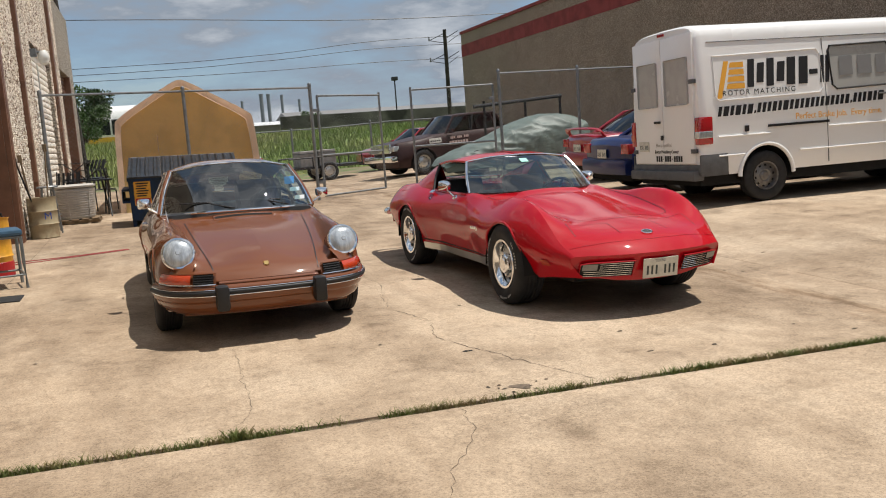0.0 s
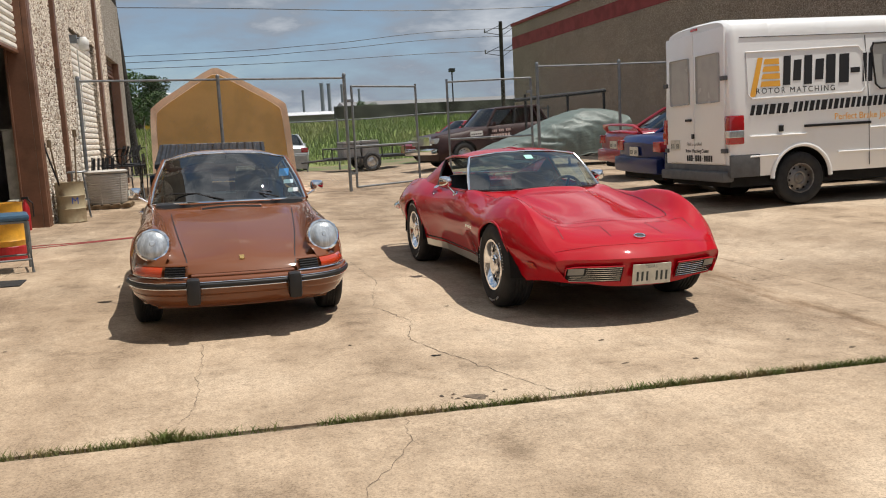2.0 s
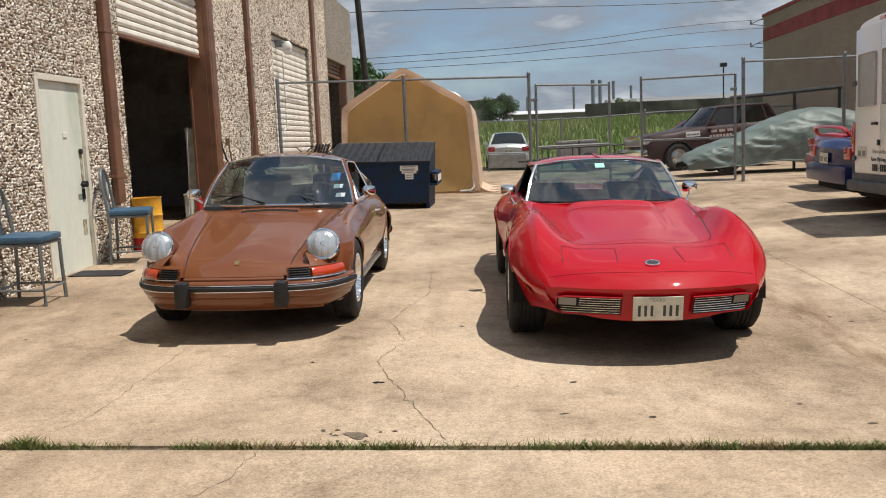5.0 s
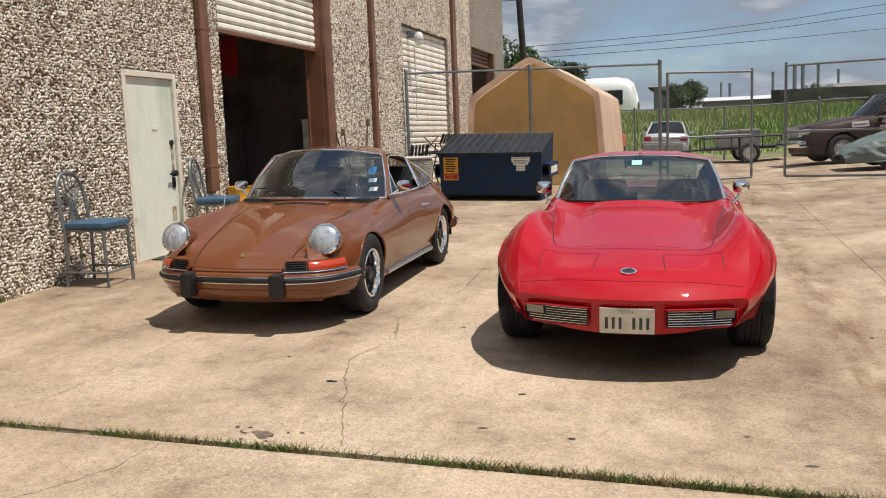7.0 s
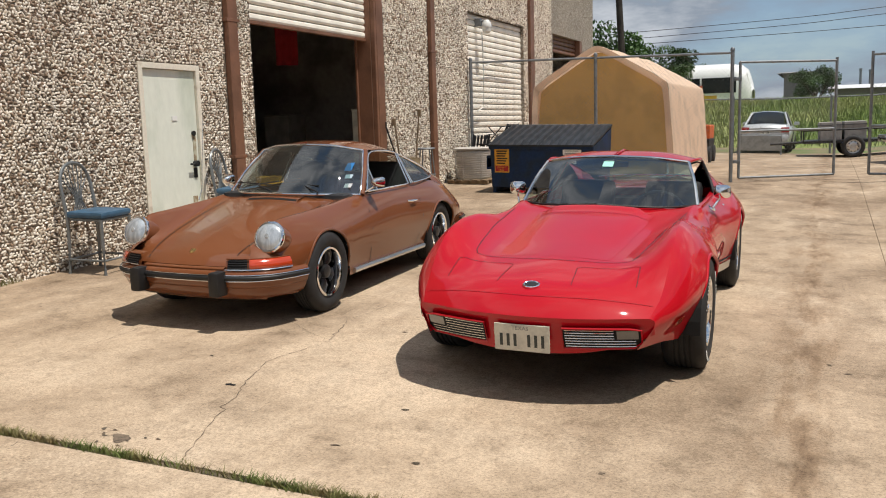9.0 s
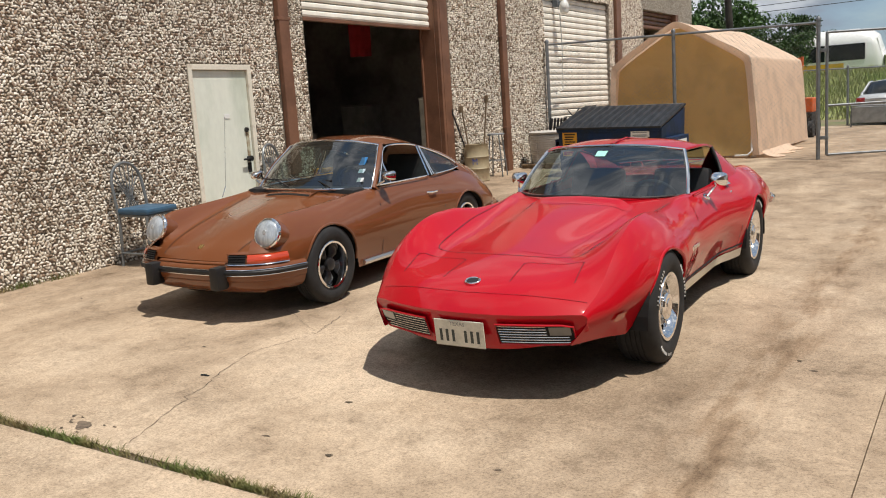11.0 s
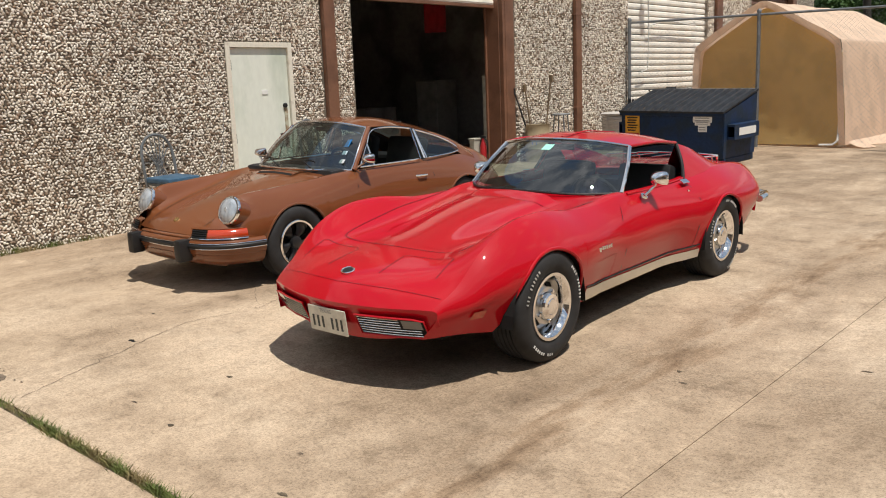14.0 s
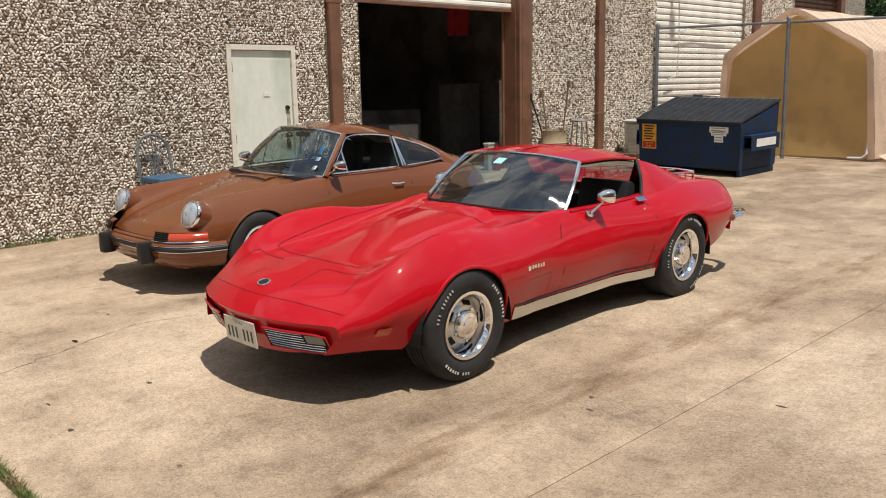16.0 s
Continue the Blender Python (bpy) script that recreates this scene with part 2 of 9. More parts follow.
    specks = ramp_of(noise_at(48, 3, 0.75), [(0.44, (1, 1, 1)), (0.56, (0.2, 0.2, 0.2))])
    wk = n.new("ShaderNodeMix")
    wk.data_type, wk.blend_type = "RGBA", "MULTIPLY"
    wk.inputs["Factor"].default_value = 1.0
    l.new(worn, wk.inputs["A"])
    l.new(specks, wk.inputs["B"])
    worn_col = ramp_of(wk.outputs["Result"], [(0.0, (1, 1, 1)), (1.0, (0.76, 0.75, 0.74))])
    oil = ramp_of(noise_at(1.45, 4, 0.55), [(0.70, (1, 1, 1)), (0.78, (0.55, 0.52, 0.50))])
    sand = ramp_of(noise_at(80, 4, 0.8), [(0.34, (0.60, 0.58, 0.56)), (0.5, (1, 1, 1)), (0.68, (1.24, 1.23, 1.21))])
    grit = ramp_of(noise_at(22, 6, 0.8), [(0.30, (0.70, 0.69, 0.67)), (0.5, (1, 1, 1)), (0.72, (1.16, 1.15, 1.13))])
    col = mult(mult(mult(mult(mult(mult(broad, blot), streak, 0.9), oil), sand, 0.95), grit, 0.9), lane_col)
    col = mult(mult(col, dirt_col), worn_col)
    l.new(col, p.inputs["Base Color"])
    p.inputs["Roughness"].default_value = 0.85
    bp = n.new("ShaderNodeBump")
    bp.inputs["Strength"].default_value, bp.inputs["Distance"].default_value = 0.35, 0.004
    l.new(noise_at(120, 3, 0.7), bp.inputs["Height"])
    l.new(bp.outputs["Normal"], p.inputs["Normal"])
    return m


def tread_mat(name, a, b, scale, bump=0.0):
    return shade(name, a, 0.9, second=b, scale=scale, bump=bump or 0.4, bump_scale=scale * 5, depth=0.03)


def canvas(name, base, through_light=0.5):
    """Woven tarpaulin that lets some sunlight through."""
    m = shade(name, base, 0.85, vary=0.07, scale=2.2, fine=110, bump=0.35, bump_scale=8, depth=0.02)
    n, l = m.node_tree.nodes, m.node_tree.links
    p, out = n["Principled BSDF"], n["Material Output"]
    tl, mx = n.new("ShaderNodeBsdfTranslucent"), n.new("ShaderNodeMixShader")
    l.new(p.inputs["Base Color"].links[0].from_socket, tl.inputs["Color"])
    mx.inputs["Fac"].default_value = through_light
    l.new(p.outputs["BSDF"], mx.inputs[1])
    l.new(tl.outputs["BSDF"], mx.inputs[2])
    l.new(mx.outputs["Shader"], out.inputs["Surface"])
    return m


CONCRETE = concrete_mat()
PEBBLE = pebbles("exposed_aggregate", 36)
STONES = stone_mat("aggregate_stones")
BROWN_WALL = pebbles("brown_aggregate", 42, (0.86, 0.76, 0.66))
MORTAR = shade("aggregate_mortar", (0.175, 0.143, 0.107), 0.95, vary=0.18, scale=1.2, fine=70, bump=0.5, bump_scale=90)
BROWN_STEEL = shade("brown_painted_steel", (0.20, 0.095, 0.055), 0.5, vary=0.12, scale=3, fine=30, bump=0.05)
WHITE_METAL = shade("cream_ribbed_steel", (0.86, 0.82, 0.73), 0.55, vary=0.06, scale=2.5, fine=20, bump=0.04)
DOOR_PAINT = shade("pale_green_door_paint", (0.76, 0.79, 0.70), 0.55, vary=0.06, scale=2.6, fine=18, second=(0.52, 0.58, 0.48), mix_at=(0.46, 0.72), bump=0.06, stretch_by=(1, 1, 0.45))
FRAME_PAINT = shade("cream_frame_paint", (0.76, 0.71, 0.60), 0.6, vary=0.1, scale=6, fine=40, second=(0.45, 0.36, 0.26), mix_at=(0.6, 0.8))
DARK_ROOM = shade("dim_workshop_wall", (0.34, 0.33, 0.31), 0.9, vary=0.2, scale=1.5, fine=10, bump=0)
GALV = shade("galvanised_steel", (0.24, 0.255, 0.265), 0.5, 0.6, vary=0.12, scale=12, fine=60, bump=0.03)
WIRE = shade("galvanised_wire", (0.36, 0.37, 0.37), 0.55, 0.5, vary=0.05, bump=0)
CANVAS = canvas("tan_canvas", (0.64, 0.46, 0.19), 0.42)
CANVAS_SIDE = canvas("pale_canvas_cover", (0.86, 0.66, 0.50), 0.35)
NAVY = shade("navy_dumpster_paint", (0.011, 0.031, 0.085), 0.55, spec=0.2, vary=0.2, scale=4, fine=25, bump=0.12, bump_scale=18, second=(0.016, 0.030, 0.055))
LID = shade("black_plastic_lid", (0.022, 0.024, 0.028), 0.42, spec=0.4, vary=0.2, scale=5, fine=40, bump=0.1)
RUBBER = shade("tyre_rubber", (0.018, 0.018, 0.019), 0.75, vary=0.15, scale=10, fine=80, bump=0.15, bump_scale=120)
BLACK = shade("black_trim", (0.012, 0.012, 0.013), 0.5, vary=0.1, scale=10, fine=60, bump=0.05)
MATT_BLACK = shade("matt_black_underbody", (0.005, 0.005, 0.005), 0.95, vary=0.1, bump=0)
CHROME = shade("chrome", (0.86, 0.87, 0.88), 0.07, 1.0, vary=0.0, bump=0)
VAN_RIM = shade("dull_grey_steel_rim", (0.22, 0.21, 0.20), 0.45, 0.7, vary=0.15, scale=12, bump=0.05)
STEEL = shade("brushed_aluminium", (0.62, 0.62, 0.61), 0.28, 1.0, vary=0.04, bump=0)
DARK_METAL = shade("dark_wheel_enamel", (0.03, 0.03, 0.032), 0.35, 0.4, vary=0.1, bump=0)
RED = shade("red_car_paint", (0.44, 0.003, 0.011), 0.45, spec=0.06, vary=0.03, scale=1.5, fine=300, bump=0, coat=0.8)
COPPER = shade("brown_car_paint", (0.172, 0.056, 0.020), 0.45, spec=0.10, vary=0.03, scale=1.5, fine=300, bump=0, coat=1.0)
WHITE_VAN = shade("white_van_paint", (0.88, 0.88, 0.87), 0.3, vary=0.01, scale=1.5, fine=20, bump=0, coat=0.6, second=(0.80, 0.78, 0.74), mix_at=(0.6, 0.9))
GREY_PLASTIC = shade("grey_bumper_plastic", (0.11, 0.112, 0.115), 0.65, vary=0.1, scale=6, fine=60)
BLUE_PAINT = shade("blue_car_paint", (0.006, 0.016, 0.095), 0.35, spec=0.3, vary=0.03, bump=0, coat=0.5)
SILVER_PAINT = shade("silver_car_paint", (0.55, 0.57, 0.58), 0.35, 0.3, vary=0.03, bump=0, coat=0.8)
MAROON = shade("dark_maroon_truck_paint", (0.038, 0.016, 0.015), 0.5, spec=0.25, vary=0.1, bump=0, coat=0.15)
COVER = shade("grey_green_car_cover", (0.135, 0.175, 0.160), 0.55, vary=0.10, scale=2, fine=30, bump=0.5, bump_scale=3.0, depth=0.04, stretch_by=(0.5, 1, 2.2))
VINYL = shade("black_vinyl", (0.02, 0.02, 0.022), 0.5, vary=0.15, bump=0.1, bump_scale=200)
TAN_SEAT = shade("dark_grey_upholstery", (0.035, 0.035, 0.034), 0.7, vary=0.1, bump=0.1)
BLUE_VINYL = shade("blue_vinyl_seat", (0.05, 0.115, 0.19), 0.45, vary=0.1, scale=8, fine=90, bump=0.12)
CHAIR_STEEL = shade("grey_enamel_tube", (0.20, 0.215, 0.22), 0.4, 0.4, vary=0.1, bump=0.03)
YELLOW = shade("yellow_enamel", (0.72, 0.36, 0.03), 0.45, vary=0.1, scale=8, fine=50)
RED_PLASTIC = shade("red_enamel", (0.42, 0.015, 0.02), 0.4, vary=0.08, scale=8, fine=50)
DRUM = shade("tan_drum_paint", (0.36, 0.30, 0.19), 0.6, vary=0.12, scale=4, fine=30, second=(0.17, 0.085, 0.04), mix_at=(0.55, 0.75), bump=0.12)
AC_GREY = shade("beige_grey_casing", (0.50, 0.475, 0.44), 0.6, vary=0.08, scale=5, fine=30)
WOOD = shade("weathered_wood", (0.24, 0.17, 0.10), 0.8, vary=0.2, scale=6, fine=60, stretch_by=(1, 1, 0.2))
PAPER = shade("white_label_stock", (0.78, 0.78, 0.75), 0.6, vary=0.03, bump=0)
PLATE = shade("cream_plate_enamel", (0.66, 0.64, 0.55), 0.45, vary=0.08, scale=20, fine=90, bump=0.05)
PLATE_INK = shade("worn_plate_ink", (0.05, 0.06, 0.055), 0.6, vary=0.1, bump=0)
INK = shade("black_ink", (0.012, 0.012, 0.014), 0.6, vary=0.0, bump=0)
ORANGE_INK = shade("orange_vinyl_lettering", (0.85, 0.42, 0.05), 0.5, vary=0.02, bump=0)
AMBER = shade("amber_lens", (0.48, 0.048, 0.012), 0.12, vary=0.08, fine=150, bump=0.1, coat=1.0)
RED_LENS = shade("red_lens", (0.40, 0.01, 0.015), 0.12, vary=0.08, bump=0, coat=1.0)
CLEAR_LENS = shade("ribbed_clear_lens", (0.62, 0.66, 0.68), 0.12, 0.55, vary=0.1, scale=30, fine=200, bump=0.3, bump_scale=120, coat=1.0)
FLUTED = shade("fluted_headlamp_lens", (0.50, 0.55, 0.60), 0.22, 0.25, vary=0.16, scale=26, fine=160, bump=0.35, bump_scale=60, coat=1.0, stretch_by=(1, 1, 0.12), depth=0.006)
PANE = glass("windscreen_glass", (0.74, 0.96, 0.92), 0.66, 0.19)
SMOKED = glass("smoky_rear_glass", (0.82, 0.93, 0.89), 0.66, 0.09)
TINTED = glass("dark_tinted_glass", (0.5, 0.55, 0.55), 0.3)
GRASS = shade("grass_blades", (0.17, 0.24, 0.055), 0.8, vary=0.3, scale=0.25, fine=3, second=(0.26, 0.28, 0.10), bump=0)
WEED = shade("joint_weeds", (0.12, 0.15, 0.035), 0.8, vary=0.3, scale=5, fine=30, second=(0.22, 0.17, 0.075), bump=0)
SOIL = shade("dark_joint_soil", (0.15, 0.115, 0.075), 0.95, vary=0.3, scale=8, fine=60, bump=0.5)
LEAF = shade("tree_leaves", (0.062, 0.125, 0.03), 0.7, vary=0.35, scale=0.5, fine=2, bump=0)
BARK = shade("bark", (0.11, 0.08, 0.055), 0.95, vary=0.2, bump=0.6, bump_scale=25)
POLE_WOOD = shade("creosoted_pole", (0.035, 0.028, 0.022), 0.9, vary=0.25, scale=3, fine=20)
BAND_RED = shade("red_painted_band", (0.24, 0.035, 0.03), 0.8, vary=0.12, scale=2, fine=40)
HAZE_ROOF = shade("pale_distant_roof", (0.62, 0.63, 0.64), 0.7, vary=0.05, bump=0)
CRACK = shade("crack_dirt", (0.16, 0.12, 0.085), 0.95, vary=0.3, scale=20, fine=90)
OILY = shade("oil_stain", (0.16, 0.13, 0.10), 0.75, vary=0.25, scale=4, fine=40)

# ---- mesh helpers ----


def lot(x, y):
    """Height of the sloping lot: it falls away from the workshop to a valley and rises again."""
    yy = min(max(y, -6.0), 19.0)
    return -0.0205 * min(max(x, -6.0), 5.53) + 0.0212 * yy + 0.07 * min(max(x - 5.53, 0.0), 2.05)


def on_lot(x, y, rz=0, tilt=True):
    """A pose that stands on the lot, turned by rz degrees."""
    e = 0.6
    nx, ny = -(lot(x + e, y) - lot(x - e, y)) / (2 * e), -(lot(x, y + e) - lot(x, y - e)) / (2 * e)
    m = Matrix.Translation((x, y, lot(x, y)))
    if tilt:
        m = m @ Vector((0, 0, 1)).rotation_difference(Vector((nx, ny, 1)).normalized()).to_matrix().to_4x4()
    return m @ pose(0, 0, 0, 0, 0, rz)


def mesh_of(name, verts, faces, smooth=False):
    me = bpy.data.meshes.new(name)
    me.from_pydata([tuple(v) for v in verts], [], faces)
    if smooth:
        me.polygons.foreach_set("use_smooth", [True] * len(me.polygons))
    me.update()
    return me


def part(name, bm, material, parent, label="", smooth=False):
    """Links a bmesh, or a (verts, faces) pair, as ONE mesh object under a thing or part."""
    if isinstance(bm, tuple):
        me = mesh_of(name, bm[0], bm[1], smooth)
    else:
        bmesh.ops.recalc_face_normals(bm, faces=bm.faces)
        me = bpy.data.meshes.new(name)
        bm.to_mesh(me)
        bm.free()
        if smooth:
            me.polygons.foreach_set("use_smooth", [True] * len(me.polygons))
            me.set_sharp_from_angle(angle=radians(38))
    me.materials.append(material)
    ob = new(name, me)
    if parent is not None:
        ob.parent = parent
    if label:
        ob["label"] = label
    return ob


def thing(name, m, label, category, group="", kind=""):
    ob = new(name)
    ob.empty_display_size = 0.2
    ob.matrix_basis = m
    return tagged(ob, label, category, group, kind)


def B():
    return bmesh.new()


def box(bm, x0, y0, z0, x1, y1, z1, bevel=0.0, m=None):
    vs = [bm.verts.new((x, y, z)) for x in (x0, x1) for y in (y0, y1) for z in (z0, z1)]
    fs = [bm.faces.new([vs[i] for i in q]) for q in ((0, 1, 3, 2), (4, 6, 7, 5), (0, 4, 5, 1), (2, 3, 7, 6), (0, 2, 6, 4), (1, 5, 7, 3))]
    if m is not None:
        bmesh.ops.transform(bm, matrix=m, verts=vs)
    if bevel:
        es = list({e for f in fs for e in f.edges})
        bmesh.ops.bevel(bm, geom=es, offset=bevel, segments=2, affect="EDGES", profile=0.6)
    return bm


def rod(bm, a, b, r, r2=None, seg=10, caps=True):
    a, b = Vector(a), Vector(b)
    d = b - a
    m = Matrix.Translation((a + b) / 2) @ d.to_track_quat("Z", "Y").to_matrix().to_4x4()
    bmesh.ops.create_cone(bm, cap_ends=caps, segments=seg, radius1=r, radius2=r if r2 is None else r2, depth=d.length, matrix=m)
    return bm


def spline(pts, n):
    """Catmull-Rom through the points, n samples."""
    p = [Vector(q) for q in pts]
    p = [2 * p[0] - p[1], *p, 2 * p[-1] - p[-2]]
    out = []
    k = len(p) - 3
    for i in range(n):
        t = i / (n - 1) * k
        j = min(int(t), k - 1)
        u = t - j
        a, b, c, d = p[j:j + 4]
        out.append(0.5 * ((2 * b) + (c - a) * u + (2 * a - 5 * b + 4 * c - d) * u * u + (3 * b - a - 3 * c + d) * u ** 3))
    return out


def tube(bm, pts, r, seg=8, closed=False, flat=1.0):
    """A tube along points."""
    pts = [Vector(p) for p in pts]
    rings = []
    n = len(pts)
    up = Vector((0, 0, 1))
    for i, p in enumerate(pts):
        a = pts[(i - 1) % n] if closed or i else p
        b = pts[(i + 1) % n] if closed or i < n - 1 else p
        d = (b - a).normalized() if (b - a).length > 1e-9 else Vector((1, 0, 0))
        s = d.cross(up)
        if s.length < 0.05:
            s = d.cross(Vector((0, 1, 0)))
        s.normalize()
        w = s.cross(d)
        rings.append([bm.verts.new(p + r * (math.cos(2 * math.pi * k / seg) * s + flat * math.sin(2 * math.pi * k / seg) * w)) for k in range(seg)])
    for i in range(n if closed else n - 1):
        A, C = rings[i], rings[(i + 1) % n]
        for k in range(seg):
            bm.faces.new((A[k], A[(k + 1) % seg], C[(k + 1) % seg], C[k]))
    if not closed:
        bm.faces.new(rings[0])
        bm.faces.new(rings[-1])
    return bm


def lathe(bm, profile, seg=24, m=None, closed=False):
    """Turns (radius, height) pairs about z, then places them with m."""
    m = m or Matrix()
    rings = []
    for r, h in profile:
        if r < 1e-6:
            rings.append([bm.verts.new(m @ Vector((0, 0, h)))])
        else:
            rings.append([bm.verts.new(m @ Vector((r * math.cos(2 * math.pi * k / seg), r * math.sin(2 * math.pi * k / seg), h))) for k in range(seg)])
    pairs = list(zip(rings, rings[1:])) + ([(rings[-1], rings[0])] if closed else [])
    for a, b in pairs:
        for k in range(seg):
            j = (k + 1) % seg
            q = [a[k % len(a)], a[j % len(a)], b[j % len(b)], b[k % len(b)]]
            q = list(dict.fromkeys(q))
            if len(q) > 2:
                bm.faces.new(q)
    return bm


def sheet(rows, flip=False):
    """(verts, faces) of a grid of points."""
    nu, nv = len(rows), len(rows[0])
    vs = [v for r in rows for v in r]
    fs = []
    for i in range(nu - 1):
        for j in range(nv - 1):
            q = (i * nv + j, i * nv + j + 1, (i + 1) * nv + j + 1, (i + 1) * nv + j)
            fs.append(q[::-1] if flip else q)
    return vs, fs


def joined(*parts):
    vs, fs = [], []
    for v, f in parts:
        o = len(vs)
        vs += list(v)
        fs += [tuple(i + o for i in q) for q in f]
    return vs, fs


def mirrored(p):
    v, f = p
    return [Vector((q[0], -q[1], q[2])) for q in v], [tuple(reversed(q)) for q in f]


def both(p):
    return joined(p, mirrored(p))


def coons(c0, c1, d0, d1, nu=12, nv=10, bulge=(0, 0, 0)):
    """A patch between four edge curves: c0, c1 run along u; d0, d1 along v, from c0 to c1."""
    C0, C1, D0, D1 = spline(c0, nu), spline(c1, nu), spline(d0, nv), spline(d1, nv)
    out = []
    bl = Vector(bulge)
    for i in range(nu):
        u = i / (nu - 1)
        row = []
        for j in range(nv):
            v = j / (nv - 1)
            q = (1 - v) * C0[i] + v * C1[i] + (1 - u) * D0[j] + u * D1[j]
            q = q - ((1 - u) * (1 - v) * C0[0] + u * (1 - v) * C0[-1] + (1 - u) * v * C1[0] + u * v * C1[-1])
            row.append(q + bl * (16 * u * (1 - u) * v * (1 - v)))
        out.append(row)
    return out


def text_mesh(body, size, depth=0.001, bold=0.0, shear=0.0, space=1.0):
    """Lettering in the built-in font as mesh data in the xy plane, left-aligned at the origin."""
    cu = bpy.data.curves.new("lettering", "FONT")
    cu.body, cu.size, cu.extrude, cu.offset, cu.shear, cu.space_character = body, size, depth, bold, shear, space
    cu.resolution_u = 3
    ob = new("lettering", cu)
    dg = bpy.context.evaluated_depsgraph_get()
    me = bpy.data.meshes.new_from_object(ob.evaluated_get(dg))
    bpy.data.objects.remove(ob)
    return me


def lettering(name, body, size, m, material, parent, **kw):
    me = text_mesh(body, size, **kw)
    me.transform(m)
    me.materials.append(material)
    ob = new(name, me)
    ob.parent = parent
    return ob


def basis(o, ux, uz):
    """A matrix with origin o, x along ux, y along uz: for flat things on a wall or a panel."""
    ux, uz = Vector(ux).normalized(), Vector(uz).normalized()
    n = ux.cross(uz).normalized()
    uz = n.cross(ux)
    m = Matrix((ux, uz, n)).transposed().to_4x4()
    m.translation = o
    return m


def outward(p, centre):
    """Turns every face of (verts, faces) away from a centre."""
    v, f = p
    c = Vector(centre)
    out = []
    for q in f:
        a = [Vector(v[i]) for i in q]
        n = (a[1] - a[0]).cross(a[2] - a[0])
        if len(q) > 3 and n.length < 1e-9:
            n = (a[2] - a[0]).cross(a[3] - a[0])
        mid = sum(a, Vector()) / len(a)
        out.append(tuple(reversed(q)) if n.dot(mid - c) < 0 else q)
    return v, out

# ---- ground ----
JOINT_Y, JOINT_X = 4.28, 5.53
bm = B()
xs = [-900, -300, -60, -20, -6, -3, -2.1, 0, 2, 4, 5.53, 6.6, 7.58, 9.5, 12, 16, 30, 90, 300, 900]
ys = [-900, -200, -60, -20, -6, 0, 4, 8, 12, 16, 19, 26, 36, 60, 120, 300, 1200]
rows = [[Vector((x, y, lot(x, y) - (0.05 if y < 31 else 0.02))) for y in ys] for x in xs]
part("ground", sheet(rows, True), tread_mat("dry_soil_and_grass", (0.20, 0.16, 0.09), (0.10, 0.15, 0.04), 0.8), None)
tagged(bpy.data.objects["ground"], "tan dirt and grass ground around the concrete lot", "ground", kind="structure")

pavement = thing("pavement", Matrix(), "sun-bleached tan concrete lot with weedy joints and cracks", "pavement", kind="structure")


def slab(x0, y0, x1, y1):
    nx, ny = max(2, int((x1 - x0) / 1.2) + 1), max(2, int((y1 - y0) / 1.2) + 1)
    gx = [x0 + (x1 - x0) * i / (nx - 1) for i in range(nx)]
    gy = [y0 + (y1 - y0) * i / (ny - 1) for i in range(ny)]
    top = [[Vector((x, y, lot(x, y))) for y in gy] for x in gx]
    low = Vector((0, 0, -0.09))
    edge = [[*r] for r in ([*top[0]], [*top[-1]], [r[0] for r in top], [r[-1] for r in top])]
    pieces = [sheet(top, True)]
    for e in edge:
        pieces.append(sheet([e, [p + low for p in e]]))
    v, f = joined(*pieces)
    ob = part("concrete_slab", (v, f), CONCRETE, pavement)
    return ob


GAPX, GAPY = 0.0026, 0.028
col_x = [-9.0, -1.60, JOINT_X, 12.6]
col_y = [-22.0, -8.0, JOINT_Y, 11.9, 19.2, 31.0]
for i in range(len(col_x) - 1):
    for j in range(len(col_y) - 1):
        if i == 0 and j in (2, 3, 4):
            continue
        gy0 = GAPY if j == 2 else (GAPX if j else 0)
        gy1 = GAPY if j == 1 else (GAPX if j < len(col_y) - 2 else 0)
        slab(col_x[i] + (GAPX if i else 0), col_y[j] + gy0, col_x[i + 1] - (GAPX if i < len(col_x) - 2 else 0), col_y[j + 1] - gy1)
slab(-2.4, JOINT_Y + GAPY, -1.60 - GAPX, 10.96)
slab(-11.0, 10.972, -1.60 - GAPX, 31.0)
# soil at the bottom of the wide joint
bm = B()
box(bm, -9, JOINT_Y - GAPY, -0.2, 12, JOINT_Y + GAPY, -0.13)
for v in bm.verts:
    v.co.z = lot(v.co.x, v.co.y) + (-0.012 if v.co.z > -0.16 else -0.09)
bmesh.ops.subdivide_edges(bm, edges=[e for e in bm.edges if abs(e.verts[0].co.x - e.verts[1].co.x) > 5], cuts=60)
for v in bm.verts:
    if v.co.z > lot(v.co.x, v.co.y) - 0.06:
        v.co.z = lot(v.co.x, v.co.y) - 0.014 + 0.008 * noise.noise(v.co * 9)
part("joint_soil", bm, SOIL, pavement)

# ---- workshop building (wall faces +x at WX) ----
WX, WALL_TOP = -1.97, 5.75
shop = thing("wall_west", Matrix(), "pebble-faced exposed aggregate workshop wall with brown steel posts", "wall", kind="structure")
DOOR = (8.86, 9.88, 2.33)
BAY = (10.97, 14.35, 4.10)
SHUT = (18.47, 22.13, 3.87)
DARK = (24.6, 27.6, 3.92)


